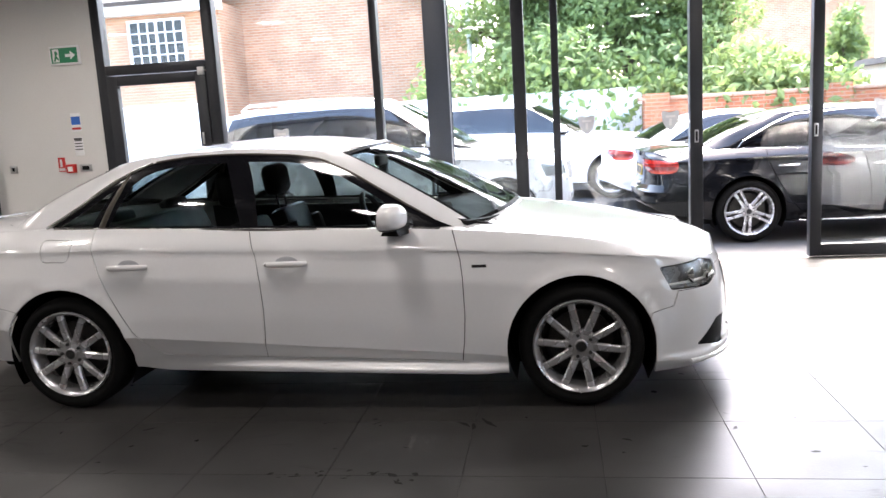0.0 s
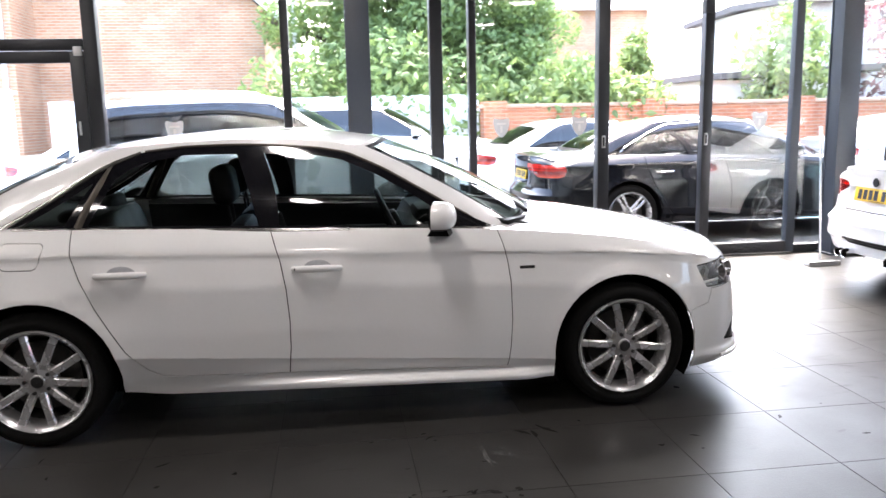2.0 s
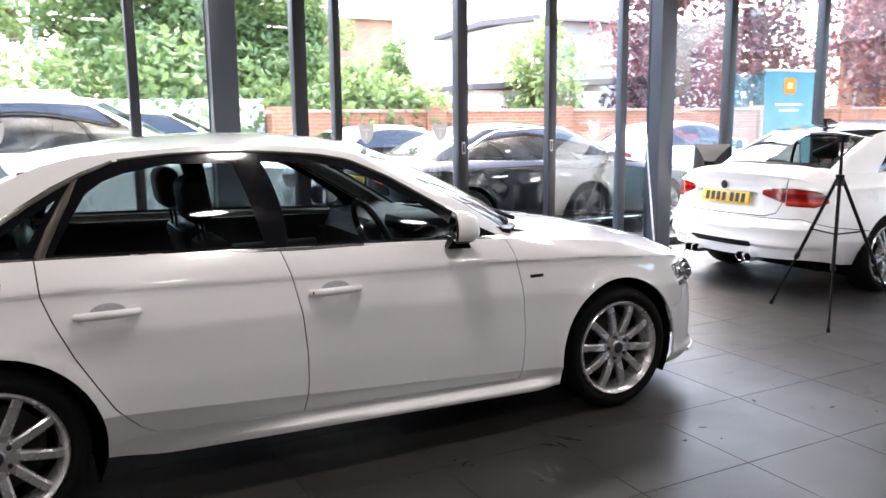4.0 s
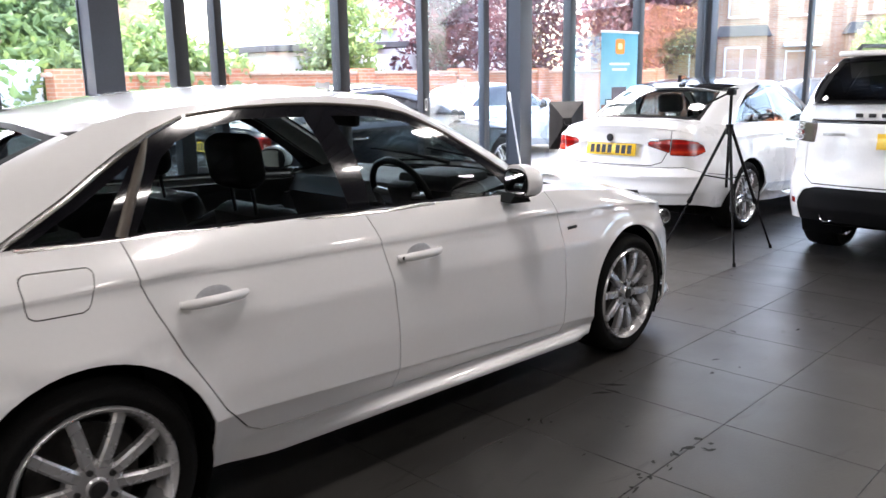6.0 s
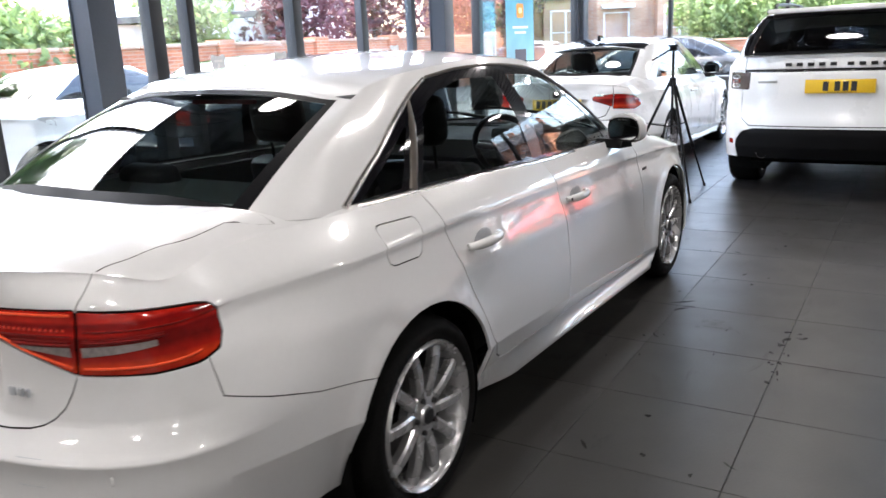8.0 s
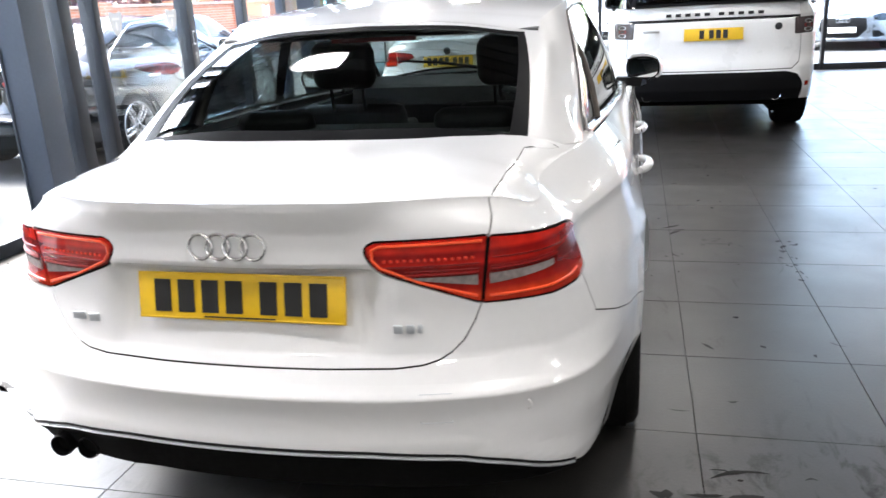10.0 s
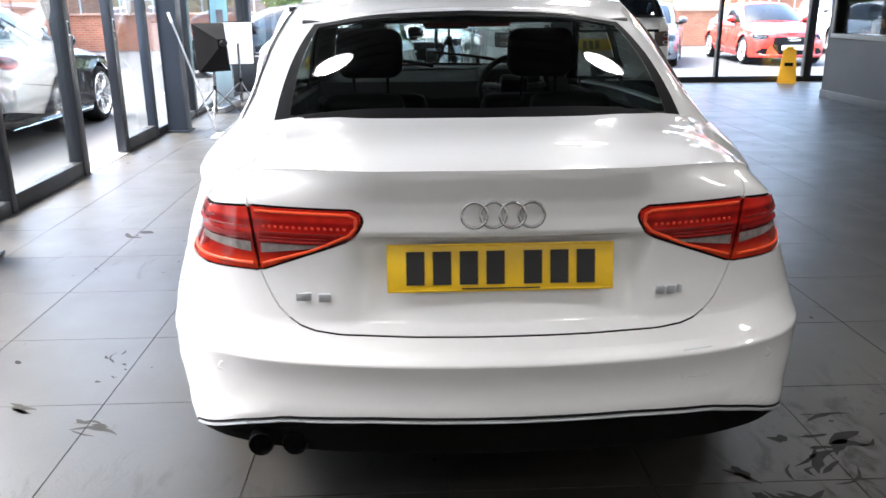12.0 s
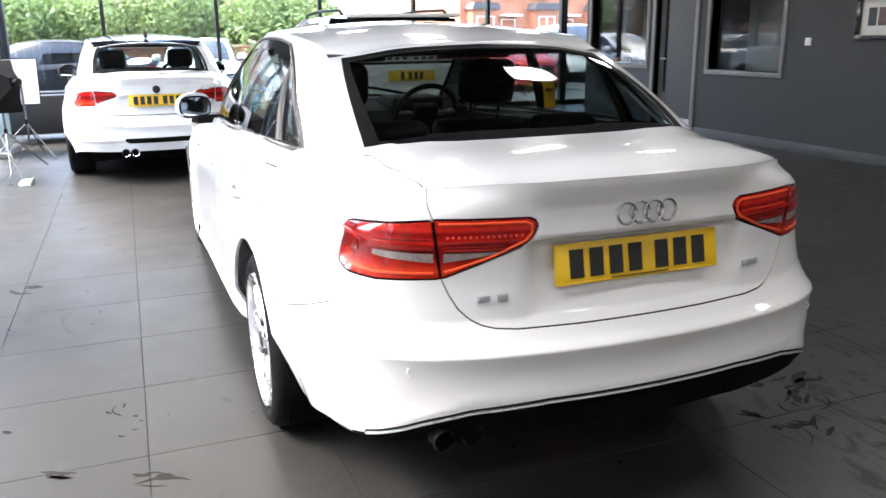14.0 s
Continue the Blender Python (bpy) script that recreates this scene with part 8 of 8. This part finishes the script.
def softbox(x, y, z, turn, label):
    t = thing("softbox_light", Matrix.Translation((x, y, 0)) @ Matrix.Rotation(radians(turn), 4, "Z"), label, "studio light", "studio lights by the column")
    for k in range(3):
        a = 2 * math.pi * k / 3 + 0.5
        part("stand_leg", rod_bm((0, 0, 0.42), (0.42 * math.cos(a), 0.42 * math.sin(a), 0.012), 0.009), M_STAND, t)
        part("leg_strut", rod_bm((0, 0, 0.16), (0.21 * math.cos(a), 0.21 * math.sin(a), 0.215), 0.005), M_STAND, t)
    part("stand_pole", rod_bm((0, 0, 0.14), (0, 0, z), 0.012), M_STAND, t)
    part("collar", rod_bm((0, 0, 0.40), (0, 0, 0.46), 0.02), M_TRIM, t)
    head = new("softbox_head")
    head.parent = t
    head.matrix_basis = Matrix.Translation((0, 0, z)) @ Matrix.Rotation(radians(10), 4, "Y")
    bm = bmesh.new()
    w, s, d = 0.20, 0.28, 0.30
    def ring(x, a, b):
        return [bm.verts.new((x, i * a, j * b)) for i, j in ((-1, -1), (1, -1), (1, 1), (-1, 1))]
    rings = [ring(-d, 0.05, 0.05), ring(-d * 0.55, w * 0.52, s * 0.52), ring(-d * 0.06, w * 0.97, s * 0.97), ring(0, w, s)]
    for a, b in zip(rings, rings[1:]):
        for k in range(4):
            bm.faces.new((a[k], a[(k + 1) % 4], b[(k + 1) % 4], b[k]))
    bm.faces.new(rings[0][::-1])
    bmesh.ops.recalc_face_normals(bm, faces=bm.faces)
    part("softbox_skin", bm, M_NYLON, head, angle=20)
    part("diffuser", box_bm(-0.006, 0.004, -w + 0.012, w - 0.012, -s + 0.012, s - 0.012, 0.002), M_NYLONW, head)
    part("lamp_socket", rod_bm((-d - 0.08, 0, 0), (-d + 0.02, 0, 0), 0.035), M_TRIM, head)
    return t


softbox(5.58, 2.52, 0.90, 38, "black softbox studio light on a metal stand beside the column")
softbox(6.62, 2.42, 0.90, 196, "softbox studio light with its white front turned to the room")


def camera_tripod():
    t = thing("tripod", Matrix.Translation((4.02, -0.20, 0)), "black camera tripod standing beside the white coupe", "tripod")
    part("centre_column", rod_bm((0, 0, 0.55), (0, 0, 1.30), 0.012), M_TRIM, t)
    part("shoulder", rod_bm((0, 0, 0.98), (0, 0, 1.06), 0.03), M_TRIM, t)
    for k, a in enumerate((radians(215), radians(-25), radians(95))):
        leg = part("leg", rod_bm((0.02 * math.cos(a), 0.02 * math.sin(a), 1.03), (0.30 * math.cos(a), 0.30 * math.sin(a), 0.42), 0.013), M_TRIM, t)
        part("lower_leg", rod_bm((0.28 * math.cos(a), 0.28 * math.sin(a), 0.46), (0.50 * math.cos(a), 0.50 * math.sin(a), 0.012), 0.009), M_TRIM, leg)
        part("leg_clamp", rod_bm((0.29 * math.cos(a), 0.29 * math.sin(a), 0.44), (0.31 * math.cos(a), 0.31 * math.sin(a), 0.40), 0.019), M_TRIM, leg)
        part("rubber_foot", rod_bm((0.495 * math.cos(a), 0.495 * math.sin(a), 0.03), (0.503 * math.cos(a), 0.503 * math.sin(a), 0.0), 0.013), M_RUBBER, leg)
        part("spreader_arm", rod_bm((0, 0, 0.62), (0.20 * math.cos(a), 0.20 * math.sin(a), 0.64), 0.006), M_TRIM, t)
    hd = part("pan_head", box_bm(-0.035, 0.035, -0.03, 0.03, 1.29, 1.335, 0.008), M_TRIM, t)
    part("mounting_plate", box_bm(-0.045, 0.045, -0.04, 0.04, 1.335, 1.347, 0.004), M_TRIM, hd)
    part("pan_handle", rod_bm((0, 0.02, 1.31), (-0.10, 0.16, 1.22), 0.008), M_TRIM, hd)


camera_tripod()


def floor_wiper():
    t = thing("floor_squeegee", Matrix.Translation((4.70, 2.50, 0)), "long-handled floor squeegee leaning against the column", "squeegee")
    part("handle", rod_bm((-0.12, -0.20, 0.05), (0.11, 0.25, 1.28), 0.010), M_STEELP, t)
    part("grip", rod_bm((0.095, 0.222, 1.20), (0.113, 0.257, 1.30), 0.016), M_NYLONW, t)
    part("head", box_bm(-0.27, 0.03, -0.27, -0.17, 0.0, 0.03, 0.006), M_NYLONW, t)
    part("blade", box_bm(-0.28, 0.04, -0.285, -0.27, 0.0, 0.045, 0.002), M_STEELP, t)


floor_wiper()


def banner():
    t = thing("pull_up_banner", Matrix.Translation((7.02, 2.72, 0)) @ Matrix.Rotation(radians(-3), 4, "Z"), "blue pull-up advertising banner standing inside the window", "banner")
    def f(N, L, b):
        tc, sp, r, n, mx = N.new("ShaderNodeTexCoord"), N.new("ShaderNodeSeparateXYZ"), N.new("ShaderNodeValToRGB"), N.new("ShaderNodeTexNoise"), N.new("ShaderNodeMixRGB")
        L.new(tc.outputs["Generated"], sp.inputs[0]), L.new(sp.outputs["Z"], r.inputs["Fac"])
        e = r.color_ramp.elements
        e[0].position, e[0].color = 0.0, (0.30, 0.36, 0.42, 1)
        e[1].position, e[1].color = 1.0, (0.06, 0.36, 0.52, 1)
        x = e.new(0.45)
        x.color = (0.28, 0.52, 0.60, 1)
        n.inputs["Scale"].default_value = 3
        L.new(tc.outputs["Object"], n.inputs["Vector"])
        mx.blend_type = "SOFT_LIGHT"
        mx.inputs[0].default_value = 0.4
        L.new(r.outputs["Color"], mx.inputs[1]), L.new(n.outputs["Fac"], mx.inputs[2]), L.new(mx.outputs[0], b.inputs["Base Color"])
    part("printed_sheet", box_bm(-0.40, 0.40, -0.002, 0.002, 0.08, 2.02), node_mat("banner_print", f, 0.5), t)
    part("base_cassette", box_bm(-0.42, 0.42, -0.09, 0.09, 0, 0.08, 0.015), M_STEELP, t)
    part("top_rail", box_bm(-0.41, 0.41, -0.010, 0.010, 2.0, 2.03, 0.003), M_STEELP, t)
    part("support_pole", rod_bm((0, 0.03, 0.06), (0, 0.012, 2.0), 0.008), M_STEELP, t)
    part("orange_mark", slab(bmesh.new(), round_poly([(-0.10, 1.74), (0.10, 1.74), (0.10, 1.93), (-0.10, 1.93)], 0.04), "y", -0.0052, -0.0022), mat("orange_ink", (0.85, 0.30, 0.03), 0.5), t)
    part("mark_centre", slab(bmesh.new(), round_poly([(-0.045, 1.80), (0.045, 1.80), (0.045, 1.875), (-0.045, 1.875)], 0.02), "y", -0.0080, -0.0054), mat("yellow_ink", (0.9, 0.75, 0.35), 0.5), t)
    for z, w in ((1.60, 0.22), (1.53, 0.16)):
        part("text_bar", box_bm(-w, w, -0.0050, -0.0022, z, z + 0.03), M_NYLONW, t)
    part("printed_block", box_bm(-0.16, 0.16, -0.0050, -0.0022, 1.15, 1.32), mat("dark_ink", (0.07, 0.06, 0.08), 0.5), t)
    part("printed_block", box_bm(-0.38, 0.10, -0.0050, -0.0022, 0.70, 1.10), mat("brown_ink", (0.25, 0.13, 0.09), 0.5), t)


banner()


def sofa(x, y, turn, w):
    t = thing("sofa", Matrix.Translation((x, y, 0)) @ Matrix.Rotation(radians(turn), 4, "Z"), "black leather cube sofa on thin chrome legs by the window", "sofa", "waiting sofas")
    part("base", box_bm(-w / 2, w / 2, -0.38, 0.38, 0.13, 0.36, 0.03), M_SOFA, t)
    part("backrest", box_bm(-w / 2, w / 2, 0.22, 0.40, 0.30, 0.76, 0.04), M_SOFA, t)
    for s in (-1, 1):
        part("armrest", box_bm(s * (w / 2 - 0.16), s * (w / 2 + 0.02), -0.40, 0.40, 0.13, 0.66, 0.04), M_SOFA, t)
    n = 2 if w > 1.2 else 1
    for k in range(n):
        a = -w / 2 + 0.17 + k * (w - 0.34) / n
        part("seat_cushion", box_bm(a, a + (w - 0.34) / n - 0.01, -0.39, 0.22, 0.34, 0.47, 0.04), M_SOFA, t)
    for sx in (-1, 1):
        for sy in (-1, 1):
            part("leg", rod_bm((sx * (w / 2 - 0.08), sy * 0.32, 0), (sx * (w / 2 - 0.08), sy * 0.32, 0.14), 0.014), M_CHROME, t)
    return t


sofa(8.5, 2.42, 0, 1.0)
sofa(9.55, 0.55, -90, 1.6)


def wet_floor_sign():
    t = thing("wet_floor_sign", Matrix.Translation((9.85, -6.45, 0)) @ Matrix.Rotation(radians(70), 4, "Z"), "yellow folding wet-floor sign standing by the end glazing", "floor sign")
    for s in (-1, 1):
        bm = bmesh.new()
        slab(bm, round_poly([(-0.15, 0), (0.15, 0), (0.10, 0.60), (-0.10, 0.60)], 0.03), "y", -0.008, 0.008)
        bmesh.ops.transform(bm, verts=bm.verts, matrix=Matrix.Translation((0, s * 0.11, 0)) @ Matrix.Rotation(radians(s * 10), 4, "X"))
        l = part("panel", bm, M_YSIGN, t)
        part("warning_bar", box_bm(-0.07, 0.07, s * 0.085 - 0.012, s * 0.085 + 0.012, 0.30, 0.36), M_TRIM, l)
    part("hinge_handle", box_bm(-0.06, 0.06, -0.025, 0.025, 0.57, 0.63, 0.01), M_YSIGN, t)


wet_floor_sign()


# ---- floor tiles ----
def tiles():
    tx, ty, g = 0.595, 0.603, 0.0016
    b = bmesh.new()
    x0, x1, y0, y1, c = g, tx - g, g, ty - g, 0.0005
    lo = [b.verts.new(p) for p in ((x0, y0, -0.010), (x1, y0, -0.010), (x1, y1, -0.010), (x0, y1, -0.010))]
    mi = [b.verts.new(p) for p in ((x0, y0, -c), (x1, y0, -c), (x1, y1, -c), (x0, y1, -c))]
    hi = [b.verts.new(p) for p in ((x0 + c, y0 + c, 0), (x1 - c, y0 + c, 0), (x1 - c, y1 - c, 0), (x0 + c, y1 - c, 0))]
    for p, q in ((lo, mi), (mi, hi)):
        for k in range(4):
            b.faces.new((p[k], p[(k + 1) % 4], q[(k + 1) % 4], q[k]))
    b.faces.new(hi)
    me = mesh_of("tile", b, M_TILE, 20)
    V, F = [], []
    for i in range(-12, 18):
        for j in range(-13, 8):
            x, y = 0.272 + i * tx, -1.70 + j * ty
            xa, xb2, ya, yb = max(x, XW), min(x + tx, XE + 0.05), max(y, -9.15), min(y + ty, YN)
            if xb2 - xa < 0.03 or yb - ya < 0.03:
                continue
            whole = xb2 - xa > tx - 1e-6 and yb - ya > ty - 1e-6
            if whole and -8 <= i <= 9 and -5 <= j <= 7:
                o = new("tile", me)
                o.parent = floor
                o.matrix_basis = Matrix.Translation((x, y, 0))
            else:
                n = len(V)
                V += [(xa + g, ya + g, 0), (xb2 - g, ya + g, 0), (xb2 - g, yb - g, 0), (xa + g, yb - g, 0), (xa + g, ya + g, -0.01), (xb2 - g, ya + g, -0.01), (xb2 - g, yb - g, -0.01), (xa + g, yb - g, -0.01)]
                F += [(n, n + 1, n + 2, n + 3), (n, n + 4, n + 5, n + 1), (n + 1, n + 5, n + 6, n + 2), (n + 2, n + 6, n + 7, n + 3), (n + 3, n + 7, n + 4, n)]
    ob = from_pts("far_tiles", V, F, M_TILE, floor)
    ob["kind"] = "stuff"


tiles()


def floor_marks(name, material, groups, seed, label):
    """Thin strokes of dirt or chalk on the tiles: (x, y, spread, count, angle, length, width) for each group."""
    rng = np.random.default_rng(seed)
    V, F = [], []
    for gx, gy, spread, count, angle, length, width in groups:
        for _ in range(count):
            x, y = np.array((gx, gy)) + rng.normal(size=2) * spread
            a = radians(angle) + rng.normal() * 0.35
            l, w = length * (0.3 + rng.random()), width * (0.4 + rng.random())
            bow = rng.normal() * 0.15 * l
            n, k = len(V), 7
            for side in (1, -1):
                for i in range(k):
                    t = i / (k - 1)
                    h = side * w * (0.15 + math.sin(math.pi * t) ** 0.7) * (0.55 + 0.9 * rng.random()) / 2
                    u, v = (t - 0.5) * l, h + bow * math.sin(math.pi * t)
                    V.append((x + u * math.cos(a) - v * math.sin(a), y + u * math.sin(a) + v * math.cos(a), 0.0012))
            F += [(n + i, n + k + i, n + k + i + 1, n + i + 1) for i in range(k - 1)]
    ob = from_pts(name, V, F, material, floor)
    ob["kind"] = "stuff"
    ob["label"] = label


floor_marks("dirt_marks", mat("tyre_dirt", (0.012, 0.0112, 0.0104), 0.7, spec=0.24, var=0.3, scale=30), (
    (-2.13, -0.82, 0.06, 6, 60, 0.13, 0.028), (-2.06, -1.15, 0.08, 5, -65, 0.12, 0.014), (-2.26, -0.92, 0.07, 4, -40, 0.12, 0.014), (-1.88, -1.05, 0.10, 8, -80, 0.14, 0.030), (-1.55, -1.45, 0.2, 6, 70, 0.06, 0.008),
    (-1.54, 1.59, 0.03, 3, 60, 0.11, 0.016), (-1.11, 1.41, 0.02, 4, 20, 0.10, 0.014), (-1.25, 1.33, 0.05, 5, 50, 0.025, 0.008), (-1.70, 1.30, 0.05, 5, 65, 0.15, 0.018), (0.78, 1.90, 0.03, 3, 60, 0.16, 0.025), (0.2, 1.55, 0.35, 9, 40, 0.03, 0.010),
    (0.05, -1.72, 0.02, 3, 20, 0.03, 0.012), (0.15, -1.71, 0.02, 3, 20, 0.03, 0.012), (0.25, -1.70, 0.02, 4, 20, 0.035, 0.012), (0.36, -1.69, 0.02, 3, 20, 0.03, 0.010), (0.48, -1.69, 0.025, 4, 20, 0.04, 0.016), (0.62, -1.69, 0.03, 5, -60, 0.06, 0.016),
    (0.90, -1.06, 0.05, 3, -50, 0.12, 0.020), (0.35, -1.25, 0.25, 7, 10, 0.05, 0.010), (-0.9, -1.5, 0.25, 5, 20, 0.06, 0.010), (1.9, -1.3, 0.3, 7, 10, 0.05, 0.012),
), 5, "dark smears of tyre dirt on the tiles")
floor_marks("chalk_marks", mat("pale_scuff", (0.075, 0.075, 0.073), 0.7, var=0.3, scale=40), (
    (0.66, -1.32, 0.035, 4, -62, 0.16, 0.016), (0.60, -1.30, 0.03, 5, -40, 0.05, 0.016), (0.62, -1.42, 0.02, 3, 10, 0.05, 0.014), (0.44, -1.42, 0.02, 3, 30, 0.025, 0.010),
), 8, "pale scuffs on the tiles")
